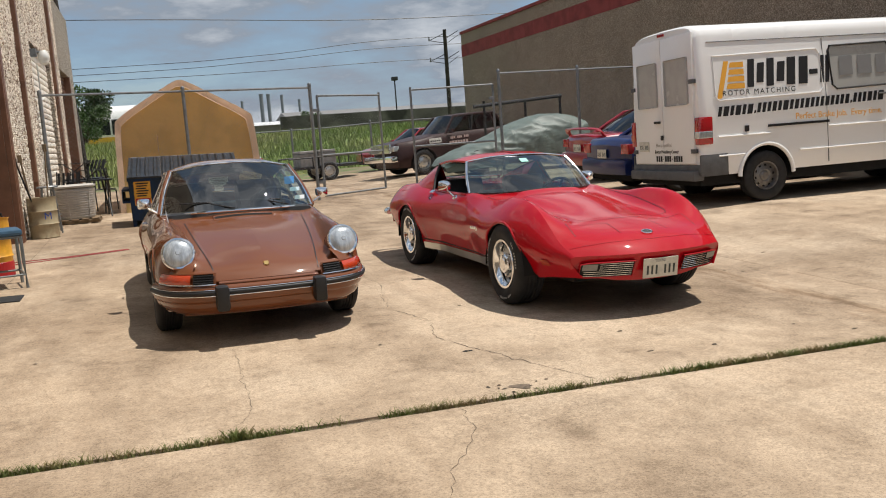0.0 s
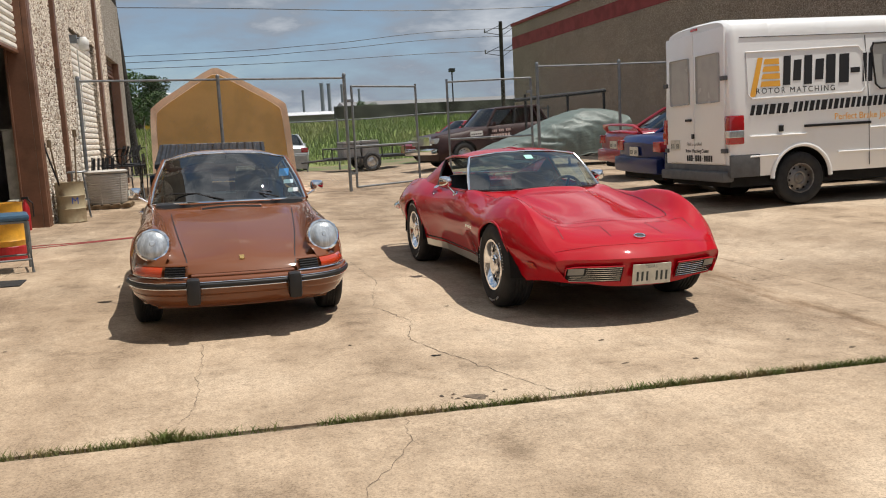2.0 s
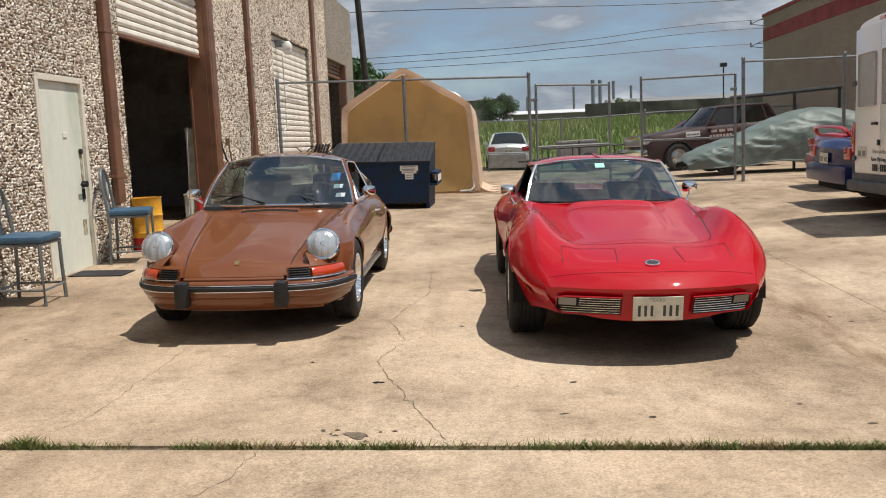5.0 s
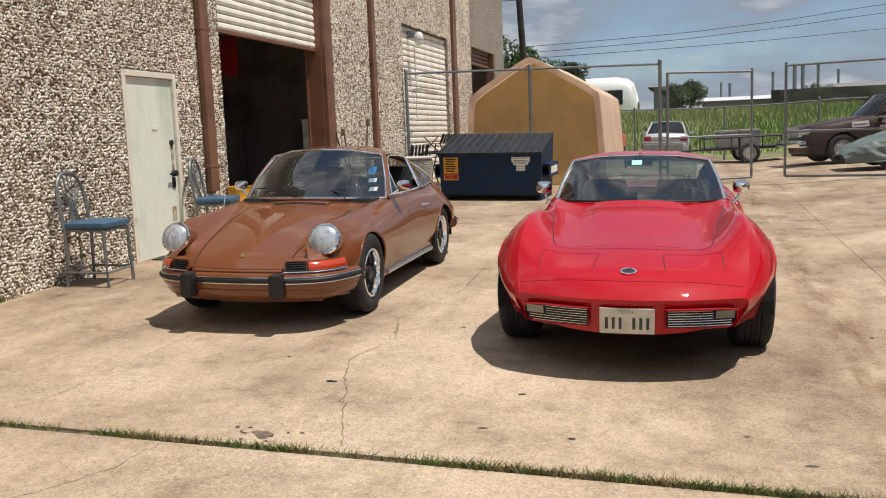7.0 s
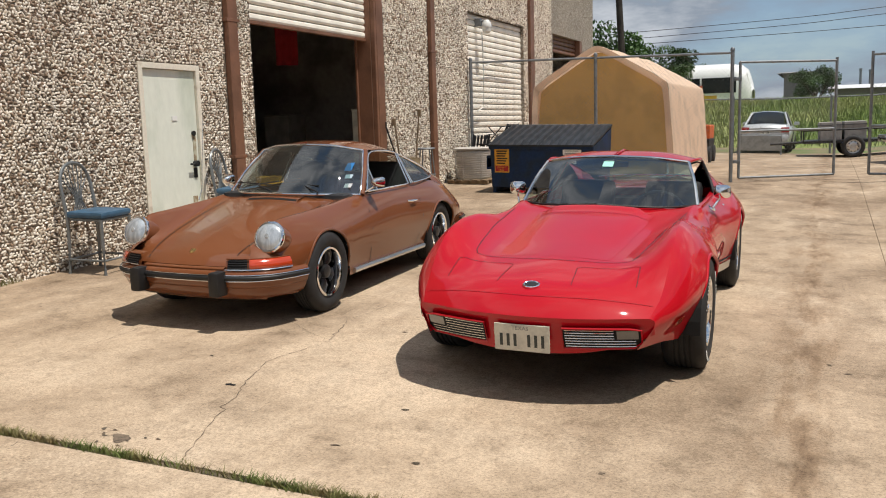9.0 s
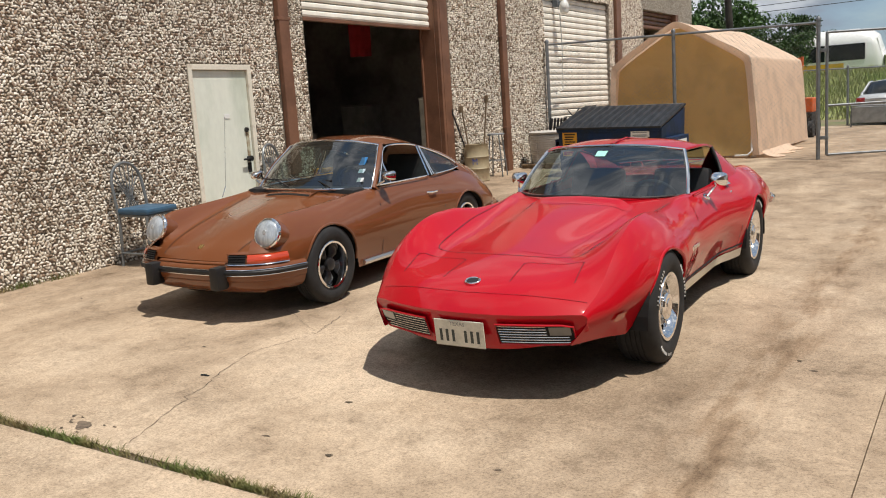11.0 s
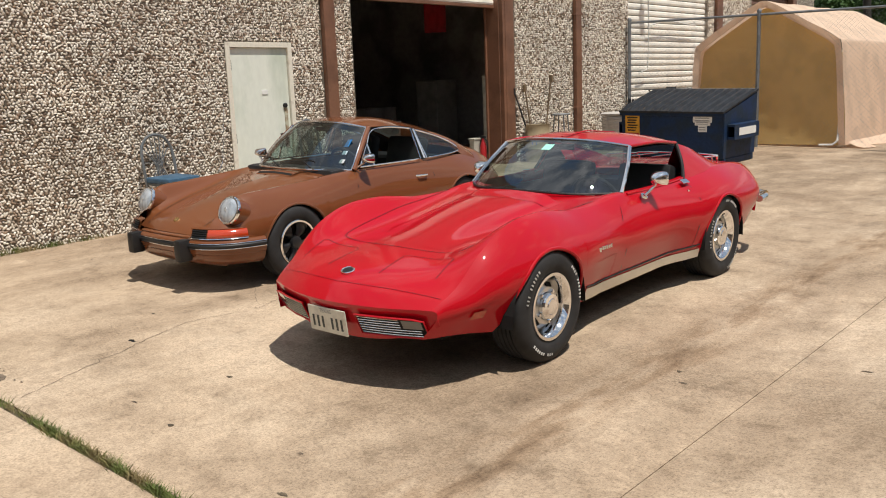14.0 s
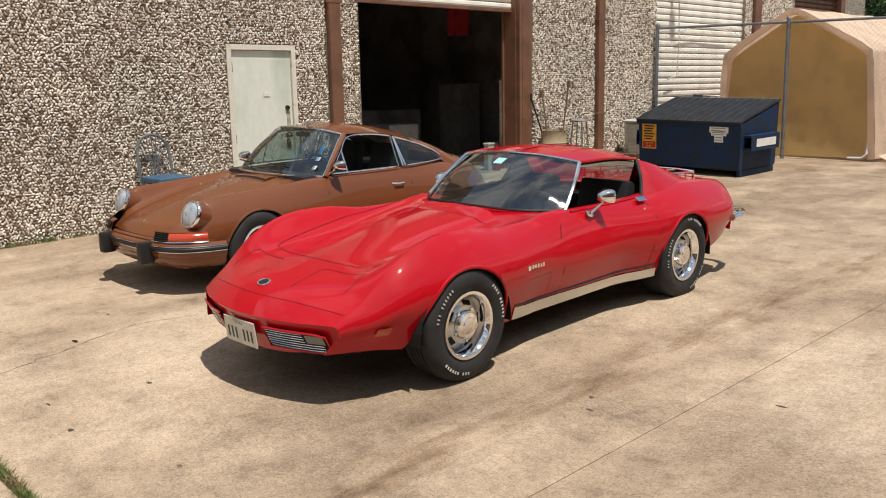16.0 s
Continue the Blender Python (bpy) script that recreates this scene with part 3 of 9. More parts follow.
def wall_piece(y0, y1, z0, z1, mat=None):
    bm = B()
    box(bm, WX - 0.25, y0, z0, WX, y1, z1)
    return part("wall_panel", bm, mat or (MORTAR if y1 < 24.6 else PEBBLE), shop)


FLOOR_Z = 0.22
openings = (DOOR, BAY, SHUT, DARK)
edges_y = [-14.0, *[v for o in openings for v in o[:2]], 29.0]
for k in range(0, len(edges_y), 2):
    wall_piece(edges_y[k], edges_y[k + 1], -0.3, WALL_TOP)
for y0, y1, top in openings:
    wall_piece(y0, y1, top, WALL_TOP)
bm = B()
box(bm, WX - 12, 28.75, -0.3, WX - 0.25, 29.0, WALL_TOP)
part("wall_panel", bm, PEBBLE, shop)
bm = B()
box(bm, WX - 12, -14, WALL_TOP - 0.4, WX - 0.05, 28.9, WALL_TOP - 0.25)
part("roof", bm, HAZE_ROOF, shop)

# brown steel posts and downpipes
for y0, y1, z0, z1 in ((10.41, 10.60, 0.9, WALL_TOP), (16.49, 16.67, 0.3, WALL_TOP), (22.45, 22.75, 0.3, WALL_TOP)):
    bm = B()
    box(bm, WX + 0.003, y0, z0, WX + 0.085, y1, z1, 0.012)
    post = part("downpipe", bm, BROWN_STEEL, shop, "brown painted steel downpipe")
    for zz in (1.2, 2.9, 4.4):
        bm = B()
        box(bm, WX + 0.004, y0 - 0.03, zz, WX + 0.09, y1 + 0.03, zz + 0.04, 0.004)
        part("pipe_strap", bm, BROWN_STEEL, post)
bm = B()
box(bm, WX - 0.05, BAY[1] - 0.002, 0.2, WX + 0.03, BAY[1] + 0.30, 4.6, 0.01)
box(bm, WX - 0.05, BAY[1] + 0.06, 0.2, WX + 0.036, BAY[1] + 0.08, 4.6)
part("bay_jamb", bm, BROWN_STEEL, shop, "brown steel jamb of the open bay")
bm = B()
box(bm, WX - 0.30, BAY[1] - 0.018, 0.2, WX - 0.052, BAY[1] - 0.003, 4.08)
box(bm, WX - 0.33, BAY[1] - 0.06, 0.2, WX - 0.302, BAY[1] - 0.003, 4.08)
part("door_track", bm, BROWN_STEEL, shop, "brown steel reveal of the open bay")
bm = B()
box(bm, WX - 0.22, DARK[1] - 0.25, 0.2, WX + 0.02, DARK[1], DARK[2], 0.01)
part("bay_jamb", bm, BROWN_STEEL, shop)


def ribbed(y0, y1, z0, z1, x, pitch, depth, mat, name, parent):
    """Horizontal slats, each with a rounded face."""
    n = int(round((z1 - z0) / pitch))
    p = (z1 - z0) / n
    first = None
    for k in range(n):
        z = z0 + k * p
        if first is None:
            prof = [(0, 0.004), (depth * 0.7, 0.012), (depth, p * 0.35), (depth * 0.8, p * 0.75), (0.0, p - 0.004), (-0.015, p - 0.004), (-0.015, 0.004)]
            bm = B()
            a = [bm.verts.new((dx, 0, dz)) for dx, dz in prof]
            b = [bm.verts.new((dx, y1 - y0, dz)) for dx, dz in prof]
            for i in range(len(prof)):
                j = (i + 1) % len(prof)
                bm.faces.new((a[i], a[j], b[j], b[i]))
            bm.faces.new(a)
            bm.faces.new(b)
            ob = part(name, bm, mat, parent)
            first = ob
        else:
            ob = new(name, first.data)
            ob.parent = parent
        ob.matrix_basis = Matrix.Translation((x, y0, z))


roll = thing("door_1", Matrix(), "half-raised cream ribbed roller door over the open bay", "door", kind="structure")
ribbed(BAY[0], BAY[1], 3.0, 4.1, WX - 0.17, 0.105, 0.03, WHITE_METAL, "slat", roll)
bm = B()
box(bm, WX - 0.2, BAY[0], 2.955, WX - 0.13, BAY[1], 3.0, 0.006)
part("bottom_bar", bm, BROWN_STEEL, roll)
shutter = thing("door_2", Matrix(), "closed cream ribbed steel shutter door", "door", kind="structure")
ribbed(SHUT[0], SHUT[1], 0.34, SHUT[2], WX - 0.10, 0.125, 0.026, WHITE_METAL, "slat", shutter)
roll2 = thing("door_3", Matrix(), "raised roller door over the dark far bay", "door", kind="structure")
ribbed(DARK[0], DARK[1] - 0.25, 3.45, DARK[2], WX - 0.16, 0.105, 0.03, BROWN_STEEL, "slat", roll2)

# steel personnel door
pd = thing("door_4", Matrix(), "pale green steel personnel door with rust stains and a lever handle", "door", kind="structure")
dz = 0.22
bm = B()
box(bm, WX - 0.12, 8.86, dz, WX + 0.015, 8.925, 2.33, 0.004)
box(bm, WX - 0.12, 9.815, dz, WX + 0.015, 9.88, 2.33, 0.004)
box(bm, WX - 0.12, 8.925, 2.265, WX + 0.015, 9.815, 2.33, 0.004)
part("door_frame", bm, FRAME_PAINT, pd, "cream painted steel frame")
bm = B()
box(bm, WX - 0.07, 8.93, dz + 0.01, WX - 0.02, 9.81, 2.26, 0.003)
leaf = part("door_leaf", bm, DOOR_PAINT, pd)
for z in (0.42, 1.15, 2.05):
    bm = B()
    rod(bm, (WX - 0.015, 8.932, z - 0.06), (WX - 0.015, 8.932, z + 0.06), 0.014)
    part("hinge", bm, BLACK, leaf)
bm = B()
rod(bm, (WX - 0.02, 9.73, 1.17), (WX + 0.035, 9.73, 1.17), 0.035, seg=16)
rod(bm, (WX + 0.03, 9.73, 1.17), (WX + 0.03, 9.60, 1.165), 0.012)
box(bm, WX - 0.02, 9.70, 1.0, WX - 0.008, 9.76, 1.12, 0.004)
part("handle", bm, BLACK, leaf, "dark lever handle")
bm = B()
rod(bm, (WX - 0.02, 9.73, 1.53), (WX + 0.005, 9.73, 1.53), 0.03, seg=16)
part("deadbolt", bm, BLACK, leaf)
bm = B()
box(bm, WX - 0.02, 9.38, 1.68, WX - 0.012, 9.47, 1.735, 0.003)
part("notice", bm, PAPER, leaf, "small white notice")
bm = B()
box(bm, WX - 0.02, 9.66, 0.62, WX - 0.014, 9.74, 0.78)
box(bm, WX - 0.02, 9.72, 1.2, WX - 0.0135, 9.77, 1.5)
part("rust_patch", bm, shade("rust_brown", (0.30, 0.22, 0.13), 0.9, second=(0.5, 0.48, 0.36), scale=14, vary=0.2), leaf)

# workshop inside: dim shell and stored goods
room = thing("room_shell", Matrix(), "dim unlit workshop interior behind the open bay", "room", kind="structure")
bm = B()
box(bm, WX - 9.2, 9.9, 0.1, WX - 9, 28.3, 5.3)
box(bm, WX - 9, 10.2, 0.1, WX - 0.26, 10.35, 5.3)
box(bm, WX - 9, 16.9, 0.1, WX - 0.26, 17.05, 5.3)
box(bm, WX - 9, 24.2, 0.1, WX - 0.26, 24.35, 5.3)
part("inner_wall", bm, DARK_ROOM, room)
bm = B()
box(bm, WX - 9, 10.2, 4.7, WX - 0.26, 28.3, 4.8)
part("ceiling", bm, DARK_ROOM, room)

# ---- neighbour's hall on the right ----
HX, HY, HZ = 13.42, 36.4, 5.92
hall = thing("wall_east", Matrix(), "brown aggregate warehouse wall with a dark red painted band", "wall", kind="structure")
pw = 5.2
y = HY
while y > -20:
    bm = B()
    box(bm, HX, y - pw + 0.012, -0.3, HX + 0.3, y, HZ - 0.12)
    part("wall_panel", bm, BROWN_WALL, hall)
    bm = B()
    box(bm, HX - 0.012, y - pw + 0.012, HZ - 1.08, HX - 0.002, y, HZ - 0.58)
    part("painted_band", bm, BAND_RED, hall, "dark red painted band")
    y -= pw
bm = B()
box(bm, HX - 0.05, -20, HZ - 0.12, HX + 0.35, HY + 0.03, HZ, 0.01)
part("coping", bm, BAND_RED, hall, "dark red metal coping")
bm = B()
box(bm, HX + 0.3, HY - 0.3, -0.3, HX + 40, HY, HZ - 0.12)
part("wall_panel", bm, BROWN_WALL, hall)
bm = B()
box(bm, HX + 0.02, -20, HZ - 0.5, HX + 40, HY - 0.02, HZ - 0.4)
part("roof", bm, HAZE_ROOF, hall)

# ---- car building ----


def along(table, x):
    """Smooth value of a table of (x, value) rows, given with falling x."""
    xs, vs = [r[0] for r in table], [r[1] for r in table]
    if x >= xs[0]:
        return vs[0]
    if x <= xs[-1]:
        return vs[-1]
    i = next(k for k in range(len(xs) - 1) if xs[k] >= x >= xs[k + 1])
    h = xs[i + 1] - xs[i]

    def slope(k):
        if k <= 0 or k >= len(xs) - 1:
            return 0.0 if len(xs) < 3 else (vs[min(k + 1, len(xs) - 1)] - vs[max(k - 1, 0)]) / (xs[min(k + 1, len(xs) - 1)] - xs[max(k - 1, 0)])
        a, b = (vs[k] - vs[k - 1]) / (xs[k] - xs[k - 1]), (vs[k + 1] - vs[k]) / (xs[k + 1] - xs[k])
        return 0.0 if a * b <= 0 else 2 * a * b / (a + b)

    t = (x - xs[i]) / h
    m0, m1 = slope(i) * h, slope(i + 1) * h
    return (2 * t ** 3 - 3 * t ** 2 + 1) * vs[i] + (t ** 3 - 2 * t ** 2 + t) * m0 + (3 * t * t - 2 * t ** 3) * vs[i + 1] + (t ** 3 - t * t) * m1


class Shell:
    """A car's lower body: five lines along its length (centre, valley, crown, waist, sill), arches cut by the lower edge."""

    def __init__(self, zc, yv, zv, yp, zp, yb, zb, ys, zs, arches, nose, tail, cabin, vee=(0.2, 0.5), tuck=(0.1, 0.4), ridge=((1.0, 0.0), (-1.0, 0.0))):
        self.t = dict(ridge=ridge, zc=zc, yv=yv, zv=zv, yp=yp, zp=zp, yb=yb, zb=zb, ys=ys, zs=zs)
        self.arches, self.nose, self.tail, self.cabin, self.vee, self.tuck = arches, nose, tail, cabin, vee, tuck

    def g(self, k, x):
        return along(self.t[k], x)

    def warp(self, x, y):
        k, d = self.vee
        u = min(max((x - (self.nose - d)) / d, 0), 1)
        k2, d2 = self.tuck
        w = min(max(((self.tail + d2) - x) / d2, 0), 1)
        yy = (y / 0.75) ** 2
        return x - k * u * u * yy + k2 * w * w * yy

    def profile(self, x, n=12):
        pts = [(-self.g("yv", x), self.g("zv", x)), (0, self.g("zc", x)), (self.g("yv", x), self.g("zv", x)), (self.g("yp", x), self.g("zp", x)),
               (self.g("yb", x), self.g("zb", x)), (self.g("ys", x), self.g("zs", x))]
        full = spline([(a, b, 0) for a, b in pts], 5 * n + 1)[n:]
        sharp = self.g("ridge", x)
        if sharp > 0:
            # a crisper crown line, by drawing both flanks towards straight
            for i in range(n, 3 * n + 1):
                k, f = 1 + i // n, (i % n) / n
                a, b = pts[min(k, 5)], pts[min(k + 1, 5)]
                full[i] = full[i].lerp(Vector((a[0] + (b[0] - a[0]) * f, a[1] + (b[1] - a[1]) * f, 0)), sharp)
        return full[:2 * n + 1], full[2 * n:]

    def low(self, x):
        z = self.g("zs", x)
        for ax, az, r in self.arches:
            if abs(x - ax) < r:
                z = max(z, az + math.sqrt(r * r - (x - ax) ** 2))
        return z

    def top_z(self, x, y):
        top, side = self.profile(x, 16)
        y = abs(y)
        for a, b in zip(top, top[1:]):
            if a.x <= y <= b.x:
                return a.y + (b.y - a.y) * (y - a.x) / max(b.x - a.x, 1e-6)
        return top[-1].y

    def top(self, x, y, lift=0.0):
        return Vector((self.warp(x, y), y, self.top_z(x, y) + lift))

    def side(self, x, z, out=0.0):
        _, sd = self.profile(x, 16)
        for a, b in zip(sd, sd[1:]):
            if b.y <= z <= a.y:
                y = a.x + (b.x - a.x) * (a.y - z) / max(a.y - b.y, 1e-6)
                return Vector((self.warp(x, y), y + out, z))
        y = sd[-1].x
        return Vector((self.warp(x, y), y + out, z))

    def stations(self):
        s = set(np.round(np.linspace(self.nose, self.tail, 74), 4))
        for ax, az, r in self.arches:
            s |= {round(ax + r * 0.999 * math.cos(math.pi * k / 22), 4) for k in range(23)}
        s = sorted((float(v) for v in s if self.tail <= v <= self.nose), reverse=True)
        out = [s[0]]
        for v in s[1:]:
            if out[-1] - v > 0.004:
                out.append(v)
        return out

    def build(self, m1=10, m2=16):
        tops, sides = [], []
        st = self.stations()
        for x in st:
            top, sd = self.profile(x, m1)
            tops.append([Vector((self.warp(x, p.x), p.x, p.y)) for p in top])
            lo = self.low(x)
            cut = [sd[0]]
            for a, b in zip(sd, sd[1:]):
                if b.y < lo:
                    if a.y > lo:
                        f = (a.y - lo) / (a.y - b.y)
                        cut.append(a + (b - a) * f)
                    break
                cut.append(b)
            if len(cut) < 2:
                cut = [sd[0], sd[0] + Vector((0.004, -0.004, 0))]
            # even spacing along the kept curve
            ln = [0.0]
            for a, b in zip(cut, cut[1:]):
                ln.append(ln[-1] + (b - a).length)
            row = []
            for k in range(m2 + 1):
                d = ln[-1] * k / m2
                i = max(j for j in range(len(ln)) if ln[j] <= d + 1e-9)
                i = min(i, len(cut) - 2)
                f = (d - ln[i]) / max(ln[i + 1] - ln[i], 1e-9)
                q = cut[i] + (cut[i + 1] - cut[i]) * f
                row.append(Vector((self.warp(x, q.x), q.x, q.y)))
            sides.append(row)
        c0, c1 = self.cabin
        front = [r[:m1] for r, x in zip(tops, st) if x >= c0 - 0.03]
        rear = [r[:m1] for r, x in zip(tops, st) if x <= c1 + 0.03]
        # the shelf beside the hood; along the cabin only its outer rim is left
        k0, k1 = max(i for i, x in enumerate(st) if x >= c0 - 0.24), min(i for i, x in enumerate(st) if x <= c1 + 0.06)
        rim = 2 * m1 - 2
        ledge = joined(sheet([r[m1 - 1:] for r in tops[:k0 + 1]]), sheet([r[rim:] for r in tops[k0:k1 + 1]]), sheet([r[m1 - 1:] for r in tops[k1:]]))
        self.front_ring, self.rear_ring = (tops[0], sides[0]), (tops[-1], sides[-1])
        return dict(hood=both(sheet(front)), deck=both(sheet(rear)), ledge=both(ledge), side=both(sheet(sides)))

    def arch_points(self, k, out=0.0, n=25, grow=0.0):
        ax, az, r = self.arches[k]
        pts = []
        for i in range(n):
            a = math.pi * (i / (n - 1))
            x, z = ax + (r + grow) * math.cos(a), az + (r + grow) * math.sin(a)
            z0 = self.g("zs", x)
            pts.append(self.side(x, max(z, z0), out))
        return pts


def cap_end(ring, z_low, inset=0.0, n=6):
    """Closes a car's nose or tail below the ring's top edge."""
    top, side = ring
    back_by = inset if callable(inset) else (lambda y: inset)
    low = z_low if callable(z_low) else (lambda y: z_low)
    rows = []
    for p in top:
        rows.append([Vector((p.x - back_by(p.y) * k / n, p.y, p.z + (min(low(p.y), p.z - 0.01) - p.z) * k / n)) for k in range(n + 1)])
    for p in side[1:]:
        rows.append([Vector((p.x - back_by(p.y) * k / n, p.y, p.z + (min(low(p.y), p.z - 0.001) - p.z) * k / n)) for k in range(n + 1)])
    return both(sheet(rows))


def ribbon(pts, width, normal_lift=0.0015, axis=None):
    """A narrow strip along points on a surface: panel gaps and pinstripes."""
    rows = []
    for i, p in enumerate(pts):
        d = (pts[min(i + 1, len(pts) - 1)] - pts[max(i - 1, 0)]).normalized()
        nrm = Vector(axis) if axis else Vector((0, 0, 1))
        s = d.cross(nrm).normalized() * width / 2
        rows.append([p - s + nrm * normal_lift, p + s + nrm * normal_lift])
    return sheet(rows)


def tyre(parent, r, w, mat=RUBBER, rim_r=0.2, letters=False, tread=True):
    t = B()
    prof = [(rim_r, -w * 0.40), (rim_r + 0.02, -w * 0.47), ((rim_r + r) / 2, -w * 0.52), (r - 0.03, -w * 0.47), (r - 0.008, -w * 0.40), (r, -w * 0.30)]
    k = 5
    for i in range(k + 1):
        z = -w * 0.30 + w * 0.6 * i / k
        prof += [(r, z), (r, z + 0.001)] if i in (0, k) else [(r, z - 0.006), (r - 0.007, z - 0.004), (r - 0.007, z + 0.004), (r, z + 0.006)]
    prof += [(r - 0.008, w * 0.40), (r - 0.03, w * 0.47), ((rim_r + r) / 2, w * 0.52), (rim_r + 0.02, w * 0.47), (rim_r, w * 0.40)]
    lathe(t, prof, 48)
    tt = part("tyre", t, mat, parent, smooth=True)
    if letters:
        # raised white lettering becomes plain bars round the sidewall
        rr = (rim_r + r) / 2 + 0.012
        white = shade("dull_white_rubber", (0.50, 0.49, 0.46), 0.7, vary=0.1, bump=0)
        for start, count in ((0.35, 10), (2.75, 11), (4.9, 10)):
            for i in range(count):
                if i == count // 2 + 1:
                    continue
                b = B()
                m = Matrix.Rotation(start + i * 0.082, 4, "Z") @ Matrix.Translation((rr, 0, w * 0.525))
                box(b, -0.0080, -0.0042, -0.004, 0.0080, 0.0042, 0.001, 0, m)
                part("letter_bar", b, white, tt)
    return tt


def wheel_pose(x, y, z, toe=0):
    """A wheel's axis is its z; turn it to point sideways out of the car."""
    return Matrix.Translation((x, y, z)) @ pose(0, 0, 0, -90 if y > 0 else 90, 0, 0) @ pose(0, 0, 0, 0, 0, toe)


def rally_wheel(car, m, r=0.34, w=0.25, inner=0.195):
    wh = new("wheel")
    wh.parent = car
    wh.matrix_basis = m
    tyre(wh, r, w, rim_r=inner + 0.005, letters=True)
    b = B()
    lathe(b, [(inner + 0.012, w * 0.43), (inner + 0.008, w * 0.47), (inner - 0.01, w * 0.465), (inner - 0.03, w * 0.36), (inner - 0.038, w * 0.22), (inner - 0.04, w * 0.1)], 48)
    rim = part("trim_ring", b, CHROME, wh, "polished chrome trim ring", True)
    b = B()
    lathe(b, [(inner - 0.038, w * 0.12), (inner - 0.045, w * 0.16), (0.11, w * 0.30), (0.085, w * 0.30), (0.08, w * 0.2), (0, w * 0.2)], 48)
    disc = part("rim", b, STEEL, wh, "silver steel rally rim", True)
    for k in range(5):
        b = B()
        q = Matrix.Rotation(2 * math.pi * k / 5 + 0.3, 4, "Z") @ Matrix.Translation((0.128, 0, w * 0.245)) @ pose(0, 0, 0, 0, 34, 0)
        box(b, -0.016, -0.030, -0.004, 0.016, 0.030, 0.003, 0.002, q)
        part("slot", b, MATT_BLACK, disc)
    b = B()
    lathe(b, [(0.082, w * 0.26), (0.082, w * 0.40), (0.074, w * 0.44), (0.05, w * 0.45), (0.046, w * 0.47), (0, w * 0.475)], 32)
    part("centre_cap", b, CHROME, wh, "chrome centre cap", True)
    for k in range(5):
        b = B()
        q = Matrix.Rotation(2 * math.pi * k / 5, 4, "Z")
        rod(b, q @ Vector((0.096, 0, w * 0.28)), q @ Vector((0.096, 0, w * 0.36)), 0.011, seg=6)
        part("wheel_nut", b, CHROME, wh)
    return wh


def leaf_wheel(car, m, r=0.315, w=0.19, inner=0.19):
    """Forged wheel with five dark leaf-shaped spokes and a polished lip."""
    wh = new("wheel")
    wh.parent = car
    wh.matrix_basis = m
    tyre(wh, r, w, rim_r=inner + 0.004)
    b = B()
    lathe(b, [(inner + 0.006, w * 0.45), (inner, w * 0.48), (inner - 0.014, w * 0.46), (inner - 0.022, w * 0.3), (inner - 0.028, w * 0.05), (inner - 0.028, -w * 0.3)], 48)
    part("rim_lip", b, CHROME, wh, "polished alloy lip", True)
    b = B()
    lathe(b, [(inner - 0.026, -w * 0.05), (0.05, -w * 0.05), (0, -w * 0.05)], 32)
    part("brake_shade", b, MATT_BLACK, wh)
    for k in range(5):
        b = B()
        q = Matrix.Rotation(2 * math.pi * k / 5, 4, "Z")
        outline = [(0.035, 0.022), (0.08, 0.026), (0.12, 0.048), (0.15, 0.056), (inner - 0.02, 0.044)]
        rows = []
        for rr, hw in outline:
            zz = w * (0.30 - 0.25 * abs(rr - 0.10) / 0.1)
            rows.append([q @ Vector((rr, s * hw, zz - (0.012 if abs(s) == 1 else 0) + (0.006 if s == 0 else 0))) for s in (-1, -0.5, 0, 0.5, 1)])
            rows[-1] = [q @ Vector((rr, -hw, zz - 0.03)), *rows[-1], q @ Vector((rr, hw, zz - 0.03))]
        v, f = sheet(rows)
        b.free()
        part("spoke", (v, f), DARK_METAL, wh, "black enamelled leaf spoke", True)
    b = B()
    lathe(b, [(0.055, w * 0.15), (0.05, w * 0.34), (0.03, w * 0.38), (0, w * 0.385)], 24)
    part("hub_cap", b, DARK_METAL, wh, smooth=True)
    return wh


def steel_wheel(car, m, r=0.33, w=0.2, inner=0.2, face=STEEL):
    wh = new("wheel")
    wh.parent = car
    wh.matrix_basis = m
    tyre(wh, r, w, rim_r=inner + 0.004)
    b = B()
    lathe(b, [(inner + 0.004, w * 0.45), (inner - 0.012, w * 0.44), (inner - 0.03, w * 0.18), (inner - 0.06, w * 0.22), (0.09, w * 0.30), (0.07, w * 0.26), (0.05, w * 0.36), (0, w * 0.37)], 36)
    rim = part("rim", b, face, wh, "", True)
    for k in range(10):
        b = B()
        q = Matrix.Rotation(2 * math.pi * k / 10, 4, "Z") @ Matrix.Translation((inner - 0.052, 0, w * 0.235))
        box(b, -0.012, -0.016, -0.01, 0.012, 0.016, 0.004, 0.003, q)
        part("vent_hole", b, MATT_BLACK, rim)
    return wh


def wheel_well(sh, k, depth=0.42, s=1):
    ax, az, r = sh.arches[k]
    y1 = sh.side(ax, az + r).y - 0.01
    b = B()
    rows = []
    for i in range(17):
        a = math.pi * (-0.02 + 1.04 * i / 16)
        p = Vector((ax + (r + 0.012) * math.cos(a), 0, az + (r + 0.012) * math.sin(a)))
        rows.append([p + Vector((0, y1, 0)), p + Vector((0, y1 - depth, 0))])
    v, f = sheet(rows)
    b.free()
    n = len(v)
    well = (v, f + [tuple(range(1, n, 2))])
    return well if s > 0 else mirrored(well)


